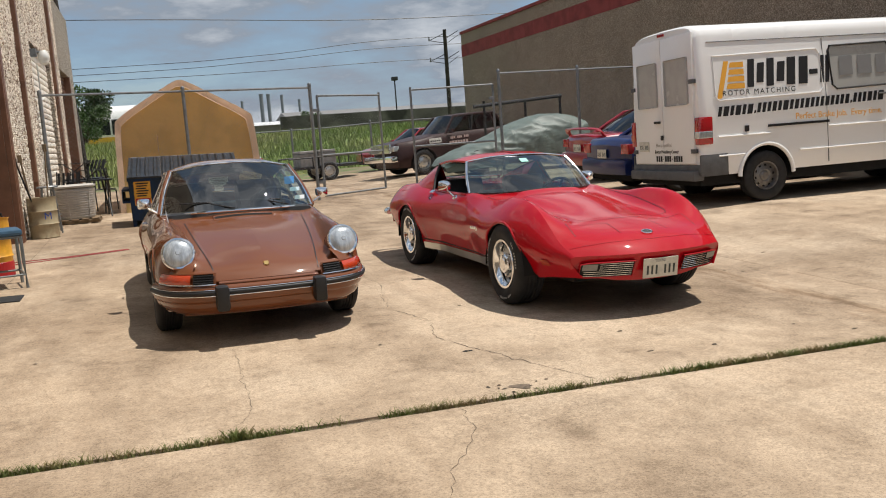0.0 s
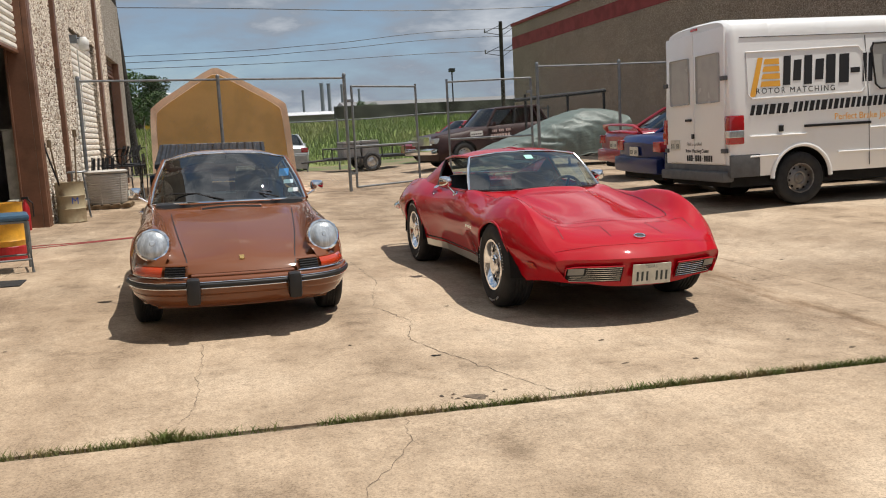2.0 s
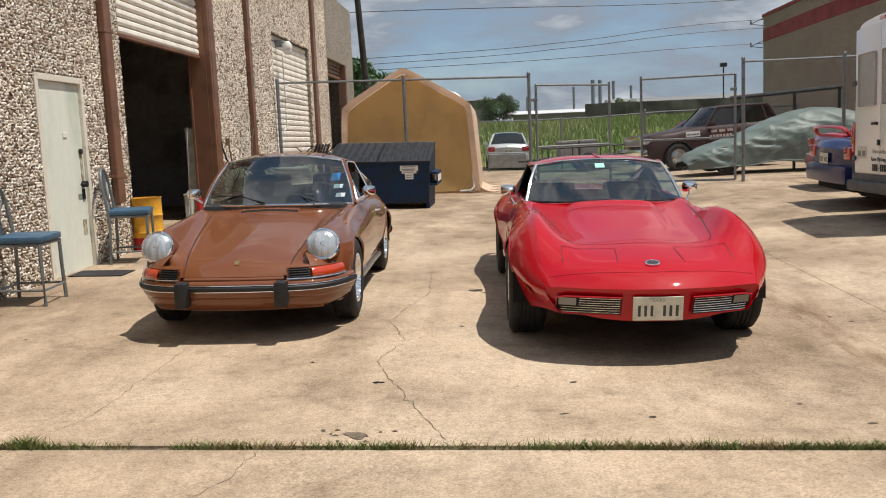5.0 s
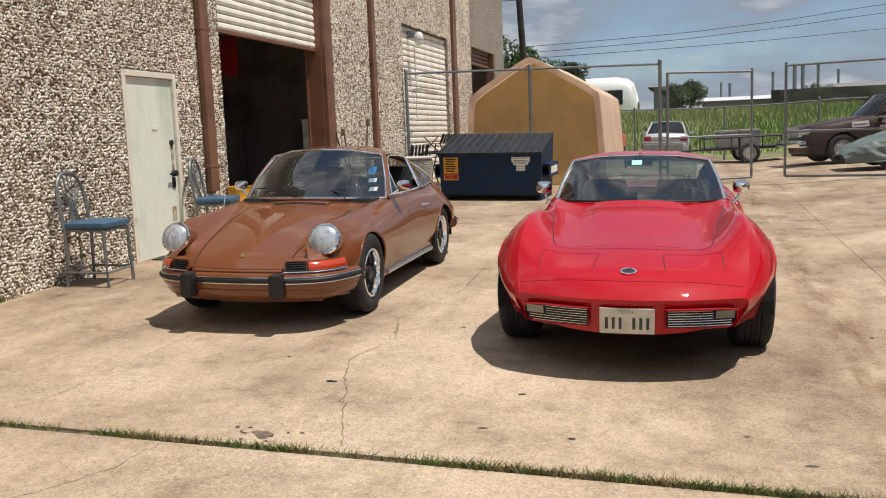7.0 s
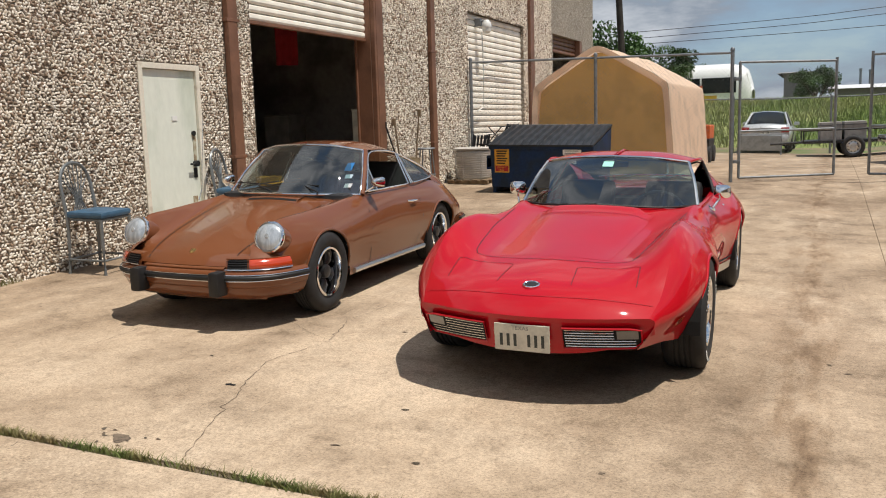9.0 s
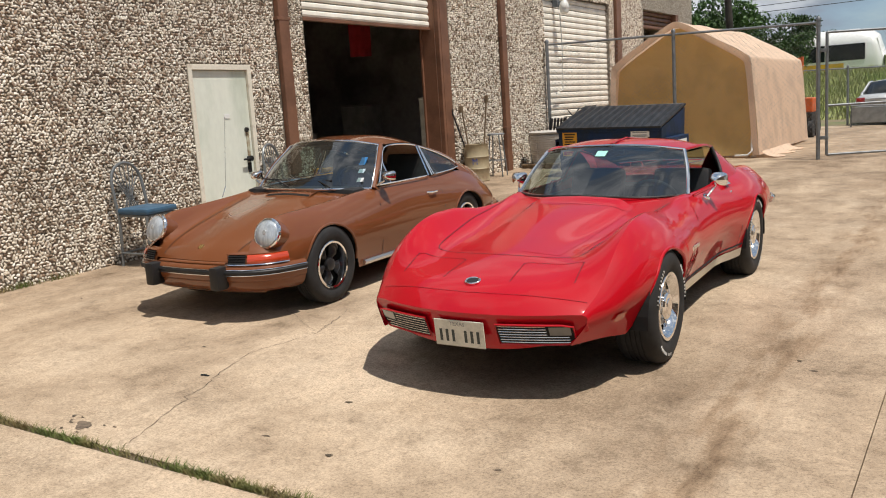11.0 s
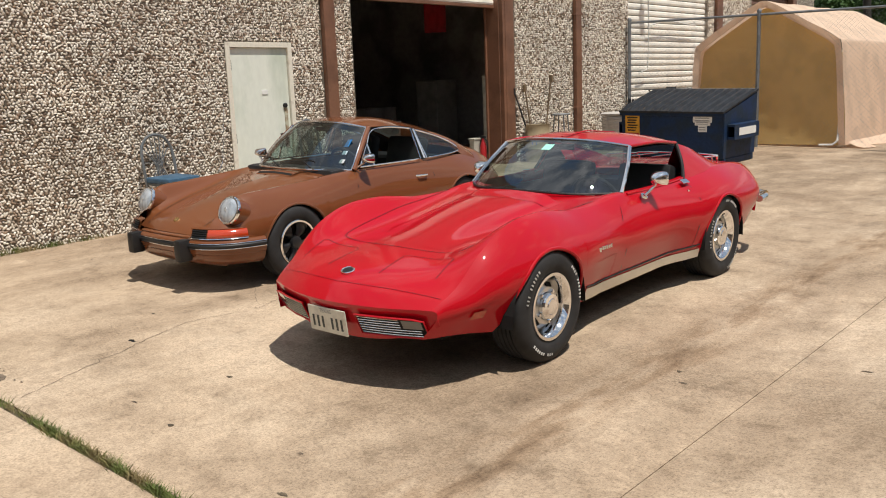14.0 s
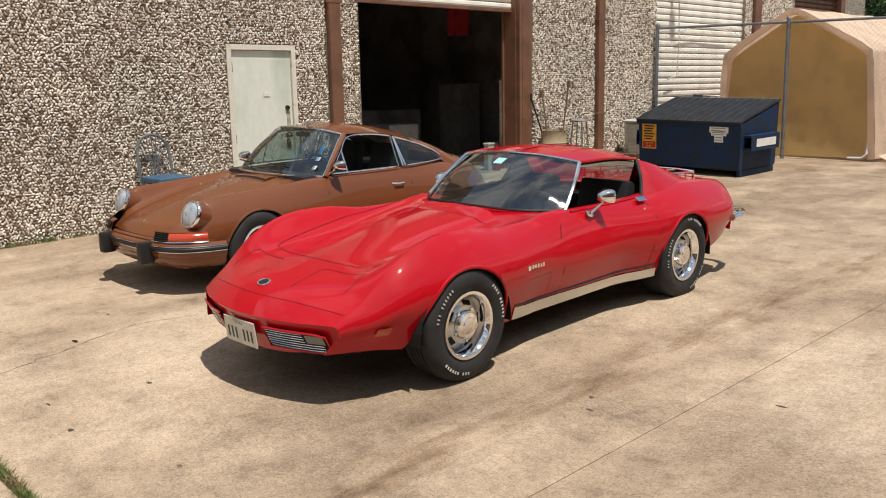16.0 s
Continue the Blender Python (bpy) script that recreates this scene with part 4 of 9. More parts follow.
def mirror_head(b, m, wide=0.058, high=0.044):
    """A flared mirror shell: a small nose at the front, the glass at the back."""
    rings = [(0.055, 0.22), (0.045, 0.46), (0.010, 0.82), (-0.030, 1.0), (-0.042, 1.0)]
    pw = lambda v: math.copysign(abs(v) ** 0.55, v)
    rows = [[b.verts.new(m @ Vector((x, wide * k * pw(math.cos(2 * math.pi * i / 24)), high * k * pw(math.sin(2 * math.pi * i / 24))))) for i in range(24)] for x, k in rings]
    for p, q in zip(rows, rows[1:]):
        for i in range(24):
            b.faces.new((p[i], p[(i + 1) % 24], q[(i + 1) % 24], q[i]))
    b.faces.new(rows[0])
    b.faces.new(rows[-1])


def seat(parent, x, y, z, mat, high=0.62, width=0.46):
    b = B()
    box(b, x - 0.22, y - width / 2, z, x + 0.27, y + width / 2, z + 0.16, 0.05)
    box(b, -0.07, -width / 2, 0, 0.07, width / 2, high, 0.05, Matrix.Translation((x - 0.25, y, z + 0.08)) @ pose(0, 0, 0, 0, -14, 0))
    return part("seat", b, mat, parent, "", True)


def steering_wheel(parent, x, y, z, r=0.19, mat=BLACK):
    b = B()
    m = Matrix.Translation((x, y, z)) @ pose(0, 0, 0, 0, -65, 0)
    tube(b, [m @ Vector((r * math.cos(2 * math.pi * k / 28), r * math.sin(2 * math.pi * k / 28), 0)) for k in range(28)], 0.014, 8, True)
    for a in (0.2, 2.94, 4.7):
        rod(b, m @ Vector((0, 0, -0.02)), m @ Vector((r * math.cos(a), r * math.sin(a), 0)), 0.012)
    rod(b, m @ Vector((0, 0, -0.03)), m @ Vector((0, 0, -0.3)), 0.03)
    return part("steering_wheel", b, mat, parent)


def blank_plate(parent, m, w=0.305, h=0.152, bars=1, frame_mat=CHROME, label="cream licence plate with plain dark bars"):
    """A licence plate whose characters are plain bars."""
    b = B()
    box(b, -w / 2, -h / 2, -0.004, w / 2, h / 2, 0.004, 0.003, m)
    pl = part("licence_plate", b, PLATE, parent, label)
    for k in range(7):
        if k == 3:
            continue
        b = B()
        x = -w * 0.42 + k * w * 0.125
        box(b, x + w * 0.02, -h * 0.32, 0.0042, x + w * 0.075, h * 0.14, 0.0050, 0, m)
        part("character_bar", b, PLATE_INK, pl)
    return pl

# ---- red sports coupe ----


def red_coupe(m):
    car = thing("sports_coupe", m, "glossy red seventies sports coupe with chrome trim and raised-letter tyres", "car")
    sh = Shell(
        zc=[(1.06, 0.468), (1.035, 0.500), (0.97, 0.548), (0.865, 0.598), (0.70, 0.642), (0.45, 0.690), (0.0, 0.742), (-0.4, 0.788), (-0.72, 0.825), (-0.95, 0.846), (-1.3, 0.84), (-2.2, 0.85), (-2.6, 0.868), (-3.1, 0.868), (-3.40, 0.858), (-3.52, 0.835), (-3.56, 0.79)],
        yv=[(1.06, 0.36), (0.5, 0.43), (0.0, 0.47), (-0.7, 0.50), (-2.3, 0.50), (-3.56, 0.44)],
        zv=[(1.06, 0.466), (1.035, 0.494), (0.97, 0.538), (0.865, 0.584), (0.70, 0.626), (0.45, 0.677), (0.0, 0.721), (-0.4, 0.764), (-0.72, 0.804), (-0.95, 0.838), (-1.4, 0.825), (-2.2, 0.83), (-2.6, 0.858), (-3.1, 0.855), (-3.40, 0.845), (-3.52, 0.822), (-3.56, 0.775)],
        yp=[(1.06, 0.640), (0.85, 0.672), (0.5, 0.690), (0.1, 0.678), (-0.3, 0.662), (-0.7, 0.666), (-1.4, 0.685), (-2.0, 0.68), (-2.5, 0.68), (-3.1, 0.66), (-3.56, 0.62)],
        zp=[(1.06, 0.462), (1.0, 0.488), (0.9, 0.522), (0.78, 0.570), (0.65, 0.650), (0.52, 0.730), (0.40, 0.788), (0.25, 0.838), (0.10, 0.860), (-0.08, 0.862), (-0.25, 0.845), (-0.45, 0.818), (-0.75, 0.812), (-1.05, 0.838), (-1.4, 0.836), (-1.9, 0.846), (-2.3, 0.880), (-2.55, 0.890), (-3.0, 0.868), (-3.30, 0.838), (-3.50, 0.805), (-3.56, 0.76)],
        yb=[(1.06, 0.662), (0.95, 0.700), (0.8, 0.755), (0.5, 0.835), (0.2, 0.880), (0.0, 0.888), (-0.4, 0.864), (-0.9, 0.815), (-1.4, 0.812), (-1.9, 0.845), (-2.3, 0.885), (-2.6, 0.888), (-3.1, 0.852), (-3.40, 0.80), (-3.56, 0.745)],
        zb=[(1.06, 0.415), (0.8, 0.46), (0.5, 0.55), (0.0, 0.625), (-0.5, 0.61), (-1.2, 0.575), (-1.9, 0.62), (-2.5, 0.66), (-3.1, 0.63), (-3.56, 0.62)],
        ys=[(1.06, 0.585), (0.75, 0.66), (0.45, 0.745), (0.0, 0.82), (-0.45, 0.77), (-0.7, 0.725), (-1.6, 0.72), (-2.1, 0.82), (-2.7, 0.82), (-3.3, 0.75), (-3.56, 0.69)],
        zs=[(1.06, 0.300), (0.7, 0.285), (0.4, 0.26), (-0.4, 0.25), (-0.6, 0.235), (-1.9, 0.250), (-2.9, 0.34), (-3.3, 0.41), (-3.56, 0.46)],
        arches=((0.055, 0.305, 0.374), (-2.445, 0.328, 0.366)), nose=1.06, tail=-3.56, cabin=(-0.95, -2.42), vee=(0.25, 0.75), tuck=(0.12, 0.5),
        ridge=((1.06, 0.35), (0.75, 0.30), (0.4, 0.28), (0.0, 0.18), (-0.4, 0.08), (-0.9, 0.02), (-3.56, 0.0)))
    g = sh.build()
    body = part("body", joined(g["ledge"], g["side"], g["deck"]), RED, car, "", True)
    part("front_panel", joined(g["hood"]), RED, car, "", True)
    part("nose_fascia", cap_end(sh.front_ring, lambda y: 0.250 + 0.12 * (abs(y) / 0.66) ** 3, lambda y: 0.10 * (1 - 0.8 * min(abs(y) / 0.66, 1) ** 3)), RED, car, "", True)
    part("tail_panel", cap_end(sh.rear_ring, 0.42, -0.05), RED, car)
    # raised hood bulge with two creases
    rows = []
    for i in range(26):
        t = i / 25
        x = 0.42 - 1.02 * t
        w = 0.25 + 0.07 * t
        h = 0.026 * (t * t * (3 - 2 * t))
        half = [(w + 0.085, 0.0), (w + 0.060, h * 0.05), (w + 0.038, h * 0.18), (w + 0.016, h * 0.44), (w - 0.006, h * 0.72), (w - 0.030, h * 0.91), (w - 0.065, h), (w * 0.5, h * 1.03), (0, h * 1.05)]
        prof = [(-y, dz) for y, dz in half] + half[-2::-1]
        rows.append([sh.top(x, y, dz + 0.0012) for y, dz in prof])
    part("hood_bulge", sheet(rows, True), RED, car, "", True)
    rows = []
    # the rear edge of the hood kicks up before the windscreen
    for x, h in ((-0.606, 0.026), (-0.64, 0.028), (-0.67, 0.033), (-0.70, 0.040), (-0.73, 0.046), (-0.737, 0.046), (-0.742, 0.040), (-0.744, 0.0)):
        w = 0.322
        half = [(w + 0.085, 0.0), (w + 0.060, h * 0.05), (w + 0.038, h * 0.18), (w + 0.016, h * 0.44), (w - 0.006, h * 0.72), (w - 0.030, h * 0.91), (w - 0.065, h), (w * 0.5, h * 1.03), (0, h * 1.05)]
        prof = [(-y, dz) for y, dz in half] + half[-2::-1]
        rows.append([sh.top(x, y, dz + 0.0012) for y, dz in prof])
    part("cowl_panel", sheet(rows, True), RED, car, "", True)
    # gaps of the hood, lamp doors and body doors
    gap = []
    hood = [(-0.80, 0.62, 0), (-0.3, 0.575, 0), (0.1, 0.53, 0), (0.36, 0.495, 0), (0.42, 0.475, 0), (0.445, 0.44, 0), (0.49, 0.15, 0), (0.50, 0.0, 0)]
    gap.append(both(ribbon([sh.top(q.x, q.y) for q in spline(hood, 120)], 0.0055, 0.0022)))
    for y0, y1 in ((0.19, 0.555),):
        lamp = [(0.84, y0 + 0.02), (0.60, y0), (0.575, y0 + 0.03), (0.565, (y0 + y1) / 2), (0.555, y1 - 0.05), (0.575, y1 - 0.02), (0.80, y1 - 0.01)]
        gap.append(both(ribbon([sh.top(p[0] + (q[0] - p[0]) * k / 12, p[1] + (q[1] - p[1]) * k / 12) for p, q in zip(lamp, lamp[1:]) for k in range(12)], 0.0040, 0.0020)))
    nose_seam = [sh.top(0.955 - 0.02 * y, y) for y in (0.0, 0.2, 0.4, 0.55, 0.645)]
    gap.append(both(ribbon(spline(nose_seam, 40), 0.0030, 0.0035)))
    part("panel_gap", joined(*gap), BLACK, car)
    vgap = [ribbon([sh.side(x, z, 0.0) for x, z in ((-0.98, 0.775), (-0.93, 0.70), (-0.93, 0.5), (-0.93, 0.30))], 0.007, 0.0025, (0, 1, 0)),
            ribbon([sh.side(x, z, 0.0) for x, z in ((-2.02, 0.80), (-2.04, 0.70), (-1.98, 0.5), (-1.93, 0.31))], 0.007, 0.0025, (0, 1, 0))]
    for s in (1, -1):
        for gp in vgap:
            part("door_gap", gp if s > 0 else mirrored(gp), BLACK, body)
    # arch lips and wells
    for k in (0, 1):
        for s in (1, -1):
            b = B()
            tube(b, [Vector((p.x, s * p.y, p.z)) for p in sh.arch_points(k, -0.006)], 0.012, 8)
            part("arch_lip", b, RED, body, "", True)
            part("wheel_well", wheel_well(sh, k, 0.25, s), MATT_BLACK, body)
    b = B()
    box(b, -3.3, -0.55, 0.24, 0.70, 0.55, 0.36)
    box(b, -1.9, -0.66, 0.24, -0.5, 0.66, 0.33)
    part("underbody", b, MATT_BLACK, car)
    # front: plate in a recess between two grilles with lamps
    fx = lambda y: sh.warp(1.06, y) - 0.038 + 0.016 * (y / 0.6) ** 3
    for s in (1, -1):
        rows = [[Vector((fx(y) + 0.004 + dz * 0.5, s * y, 0.358 + dz)) for dz in (-0.062, 0.055)] for y in np.linspace(0.215, 0.60, 12)]
        part("grille_recess", sheet(rows, s > 0), MATT_BLACK, car)
        for k in range(7):
            b = B()
            z = 0.308 + k * 0.0160
            tube(b, [Vector((fx(y) + 0.010 + (z - 0.358) * 0.5, s * y, z)) for y in np.linspace(0.225, 0.47 if k > 2 else 0.575, 8)], 0.0022, 5)
            part("grille_bar", b, CHROME, car)
        b = B()
        tube(b, [Vector((fx(y) + 0.010 + dz * 0.5, s * y, 0.358 + dz)) for y, dz in
                 [(0.215, -0.064), (0.4, -0.064), (0.565, -0.060), (0.605, -0.03), (0.605, 0.045), (0.55, 0.055), (0.4, 0.057), (0.215, 0.057)]], 0.006, 6, True)
        part("grille_surround", b, RED, car, "", True)
        b = B()
        rows = [[Vector((fx(y) + 0.012 + dz * 0.5, s * y, 0.358 + dz)) for dz in (-0.005, 0.045)] for y in np.linspace(0.485, 0.590, 5)]
        b.free()
        part("parking_lamp", sheet(rows, s > 0), shade("smoky_lens", (0.16, 0.16, 0.155), 0.15, vary=0.1, bump=0, coat=1.0), car, "smoky parking lamp")
        sm = [sh.side(x, z, 0.012) for x in (0.76, 0.64) for z in (0.425, 0.380)]
        part("side_marker", ([Vector((p.x, s * p.y, p.z)) for p in sm], [(0, 1, 3, 2)]), AMBER, car, "amber side marker")
    pm = basis((1.042, 0, 0.346), (0, 1, 0), (0.14, 0, 1))
    plate = blank_plate(car, pm, 0.305, 0.152)
    lettering("state_name", "TEXAS", 0.032, pm @ Matrix.Translation((-0.055, 0.045, 0.0045)), shade("faded_plate_ink", (0.25, 0.25, 0.24), 0.6, vary=0, bump=0), plate)
    b = B()
    em = Matrix.Translation(sh.top(0.868, 0, 0.004)) @ pose(0, 0, 0, 0, 20, 0)
    lathe(b, [(0.048, -0.004), (0.048, 0.004), (0.042, 0.008), (0.036, 0.005)], 28, em @ Matrix.Diagonal((0.75, 1, 1, 1)))
    badge = part("nose_badge", b, CHROME, car, "round chrome nose badge", True)
    b = B()
    lathe(b, [(0.037, 0.004), (0, 0.007)], 28, em @ Matrix.Diagonal((0.75, 1, 1, 1)))
    part("badge_face", b, BLACK, badge)
    # windscreen, roof, pillars
    base = [(-1.13, 0.655, 0.846), (-0.90, 0.40, 0.850), (-0.775, 0, 0.872)]
    head = [(-1.44, 0.545, 1.140), (-1.375, 0.29, 1.174), (-1.35, 0, 1.184)]
    A = [(-1.13, 0.655, 0.846), (-1.295, 0.608, 1.005), (-1.44, 0.545, 1.140)]
    mid0 = [(-0.775, 0, 0.872), (-1.05, 0, 1.040), (-1.35, 0, 1.184)]
    ws = part("windscreen", outward(both(sheet(coons(base, head, A, mid0, 12, 10, (0.02, 0, 0.02)))), (-1.5, 0, 0.6)), PANE, car, "raked clear windscreen", True)
    ws.visible_shadow = False
    rail = [(-1.44, 0.545, 1.140), (-1.78, 0.592, 1.146), (-2.13, 0.572, 1.112)]
    back = [(-2.13, 0.572, 1.112), (-2.21, 0.3, 1.155), (-2.23, 0, 1.165)]
    ridge = [(-1.35, 0, 1.182), (-1.75, 0, 1.212), (-2.23, 0, 1.165)]
    roof = coons(head[::-1], back[::-1], ridge, rail, 12, 12, (0, 0, 0.008))
    part("roof", both(sheet(roof)), RED, car, "", True)
    part("headliner", both(sheet([[p - Vector((0, 0, 0.022)) for p in r] for r in roof])), VINYL, car, "", True)
    b = B()
    tube(b, [(-1.40, 0, 1.200), (-1.75, 0, 1.222), (-2.18, 0, 1.182)], 0.012, 6, flat=0.4)
    part("roof_seam", b, RED, car)
    for s in (1, -1):
        b = B()
        tube(b, [Vector((x, s * y, z)) for x, y, z in spline(A, 14)], 0.014, 8)
        part("pillar_trim", b, CHROME, car, "bright windscreen pillar", True)
        b = B()
        tube(b, [Vector((x, s * y, z + 0.002)) for x, y, z in spline(rail, 14)], 0.012, 8)
        part("roof_rail", b, RED, car, "", True)
        b = B()
        tube(b, [Vector((x, s * y, z)) for x, y, z in spline([(-2.13, 0.572, 1.112), (-2.10, 0.64, 0.97), (-2.03, 0.69, 0.845)], 10)], 0.014, 8)
        part("window_seal", b, BLACK, car)
        b = B()
        tube(b, [sh.top(x, 0.685 * s, 0.002) for x in np.linspace(-1.15, -2.03, 12)], 0.009, 6)
        part("belt_trim", b, RED, car, "", True)
    b = B()
    tube(b, [Vector((x, s * y, z + 0.004)) for s in (1,) for x, y, z in spline(head, 12)] + [Vector((x, -y, z + 0.004)) for x, y, z in reversed(spline(head, 12)[:-1])], 0.0085, 8)
    part("header_trim", b, CHROME, car, "bright windscreen header", True)
    # sail panels and upright rear window
    low = [(-2.025, 0.70, 0.840), (-2.40, 0.705, 0.872), (-2.75, 0.67, 0.862), (-3.15, 0.60, 0.845)]
    top = [(-2.13, 0.572, 1.112), (-2.42, 0.555, 1.048), (-2.75, 0.52, 0.955), (-3.15, 0.50, 0.835)]
    sail = coons(low, top, [low[0], (-2.10, 0.645, 0.97), top[0]], [low[-1], (-3.15, 0.55, 0.835), top[-1]], 18, 8, (0, 0.008, 0.004))
    inner = coons(top, [(x, 0.47, 0.80) for x, y, z in top], [top[0], (-2.2, 0.48, 0.95), (-2.16, 0.47, 0.80)], [top[-1], (-3.15, 0.48, 0.82), (-3.15, 0.47, 0.80)], 14, 5)
    for s in (1, -1):
        sp = joined(sheet(sail), sheet(inner))
        part("sail_panel", sp if s > 0 else mirrored(sp), RED, car, "", True)
        lining = sheet([[p - Vector((0.0, 0.022, 0.01)) for p in r] for r in sail[:11]])
        part("quarter_lining", lining if s > 0 else mirrored(lining), VINYL, car)
    rw = coons([(-2.22, 0.48, 1.10), (-2.25, 0.2, 1.14), (-2.25, 0, 1.15)], [(-2.42, 0.48, 0.86), (-2.45, 0.2, 0.865), (-2.45, 0, 0.866)],
               [(-2.22, 0.48, 1.10), (-2.32, 0.48, 0.98), (-2.42, 0.48, 0.86)], [(-2.25, 0, 1.15), (-2.35, 0, 1.0), (-2.45, 0, 0.866)], 8, 6)
    part("rear_window", outward(both(sheet(rw)), (-1.5, 0, 0.6)), SMOKED, car)
    bpy.context.view_layer.update()
    b = B()
    edge = spline(base, 16)
    tube(b, [Vector((p.x + 0.006, p.y, p.z + 0.002)) for p in edge] + [Vector((p.x + 0.006, -p.y, p.z + 0.002)) for p in reversed(edge[:-1])], 0.009, 6)
    part("windscreen_seal", b, BLACK, car)
    # luggage rail on the tail
    b = B()
    for s in (1, -1):
        tube(b, [(-2.85, s * 0.42, 0.90), (-2.83, s * 0.44, 0.925), (-3.35, s * 0.40, 0.895), (-3.38, s * 0.38, 0.84)], 0.008, 6)
        for x in (-2.9, -3.15):
            rod(b, (x, s * 0.435, 0.84), (x, s * 0.435, 0.92), 0.007)
    tube(b, [(-3.36, -0.40, 0.90), (-3.40, -0.2, 0.905), (-3.40, 0.2, 0.905), (-3.36, 0.40, 0.90)], 0.008, 6)
    for y in (-0.2, 0, 0.2):
        rod(b, (-2.86, y, 0.915), (-3.38, y, 0.90), 0.006)
    part("luggage_rack", b, CHROME, car, "chrome luggage rack", True)
    for s in (1, -1):
        b = B()
        tube(b, [(-3.22, s * 0.842, 0.555), (-3.40, s * 0.822, 0.555), (-3.57, s * 0.765, 0.555), (-3.635, s * 0.66, 0.555), (-3.645, s * 0.36, 0.555)], 0.034, 10, flat=0.85)
        part("rear_bumper", b, CHROME, car, "chrome rear bumper", True)
        # door mirror
        b = B()
        rod(b, (-1.30, s * 0.745, 0.815), (-1.385, s * 0.785, 0.885), 0.010, 0.007)
        lathe(b, [(0.030, -0.006), (0.028, 0.004), (0, 0.012)], 16, Matrix.Translation((-1.295, s * 0.742, 0.815)) @ pose(0, 0, 0, -s * 35, 0, 0))
        # flared square-faced head: a small nose at the front, the glass at the back
        rings = [(0.055, 0.014, 0.012), (0.045, 0.030, 0.024), (0.010, 0.052, 0.042), (-0.030, 0.064, 0.050), (-0.042, 0.064, 0.050)]
        hm = Matrix.Translation((-1.40, s * 0.79, 0.925)) @ pose(0, 0, 0, 0, 0, -s * 12)
        rows = [[hm @ Vector((x, w * abs(math.cos(a)) ** 0.55 * math.copysign(1, math.cos(a)), h * abs(math.sin(a)) ** 0.55 * math.copysign(1, math.sin(a)))) for a in (2 * math.pi * k / 24 for k in range(25))] for x, w, h in rings]
        head_v, head_f = sheet(rows)
        base_n = len(b.verts)
        vs = [b.verts.new(v) for v in head_v]
        for f in head_f:
            b.faces.new([vs[i] for i in f])
        b.faces.new(vs[-25:-1])
        b.faces.new(vs[:24])
        part("door_mirror", b, CHROME, car, "chrome door mirror on a slim stalk", True)
        # sill trim, script badge, door latch, lock, fender scoop
        rows = [[sh.side(x, z, 0.006) for z in (sh.g("zs", x) - 0.0, sh.g("zs", x) + 0.085 - 0.02 * t)] for t, x in ((k / 11, -0.42 - 1.62 * k / 11) for k in range(12))]
        rows = [[Vector((p.x, s * p.y, p.z)) for p in r] for r in rows]
        part("sill_trim", sheet(rows, s < 0), STEEL, car, "brushed sill trim")
        b = B()
        tube(b, [Vector((p.x, s * p.y, p.z)) for p in (sh.side(x, sh.g("zs", x) + 0.098, 0.003) for x in np.linspace(-0.42, -2.04, 14))], 0.006, 6)
        part("sill_edge", b, BLACK, car)
        b = B()
        c = sh.side(-0.56, 0.58, 0.004)
        for k, (dx, dz, w) in enumerate(((0.085, 0.0, 0.05), (0.04, 0.004, 0.022), (0.015, 0.002, 0.02), (-0.012, 0.003, 0.022), (-0.04, 0.001, 0.02), (-0.065, 0.004, 0.02))):
            box(b, c.x + dx - w / 2 - 0.02, s * c.y - 0.003, c.z - 0.010 - (0.008 if k == 0 else 0), c.x + dx + w / 2 - 0.022, s * c.y + 0.003, c.z + 0.012 + dz, 0.002)
        part("fender_badge", b, CHROME, car, "chrome script badge")
        b = B()
        q = sh.top(-1.96, 0.70)
        box(b, -0.055, -0.022, -0.004, 0.055, 0.022, 0.006, 0.004, basis((q.x, s * 0.735, q.z - 0.006), (1, 0, 0.05), (0, -s * 0.8, 0.6)) if s > 0 else basis((q.x, s * 0.735, q.z - 0.006), (-1, 0, -0.05), (0, 0.8, 0.6)))
        part("door_latch", b, CHROME, car)
        b = B()
        c = sh.side(-1.95, 0.77, 0.0)
        rod(b, (c.x, s * (c.y - 0.01), c.z), (c.x, s * (c.y + 0.004), c.z), 0.012, seg=12)
        part("door_lock", b, CHROME, car)
        # shallow scoop behind the front wheel
        rows = []
        for x in np.linspace(-0.50, -0.80, 9):
            u = (x + 0.50) / -0.30
            dep = 0.028 * (1 - u)
            rows.append([Vector((q.x, s * (q.y - dd), q.z)) for q, dd in ((sh.side(x, z, 0.0025), d) for z, d in ((0.50, 0), (0.485, dep), (0.40, dep), (0.315, dep), (0.30, 0)))])
        part("fender_scoop", sheet(rows, s < 0), RED, car, "", True)
    # cabin
    b = B()
    box(b, -2.3, -0.64, 0.30, -0.75, 0.64, 0.34)
    box(b, -1.12, -0.64, 0.5, -0.92, 0.64, 0.765, 0.04)
    box(b, -2.5, -0.60, 0.3, -2.25, 0.60, 0.78)
    box(b, -2.1, -0.10, 0.3, -0.9, 0.10, 0.56, 0.03)
    for s in (1, -1):
        box(b, -2.15, s * 0.64 - 0.02, 0.3, -0.9, s * 0.64 + 0.02, 0.77, 0.01)
    part("interior_trim", b, VINYL, car, "black vinyl interior")
    for y in (0.36, -0.36):
        seat(car, -1.72, y, 0.36, VINYL, 0.52)
    steering_wheel(car, -1.30, 0.36, 0.76)
    b = B()
    box(b, -1.42, -0.10, 1.10, -1.40, 0.10, 1.145, 0.008)
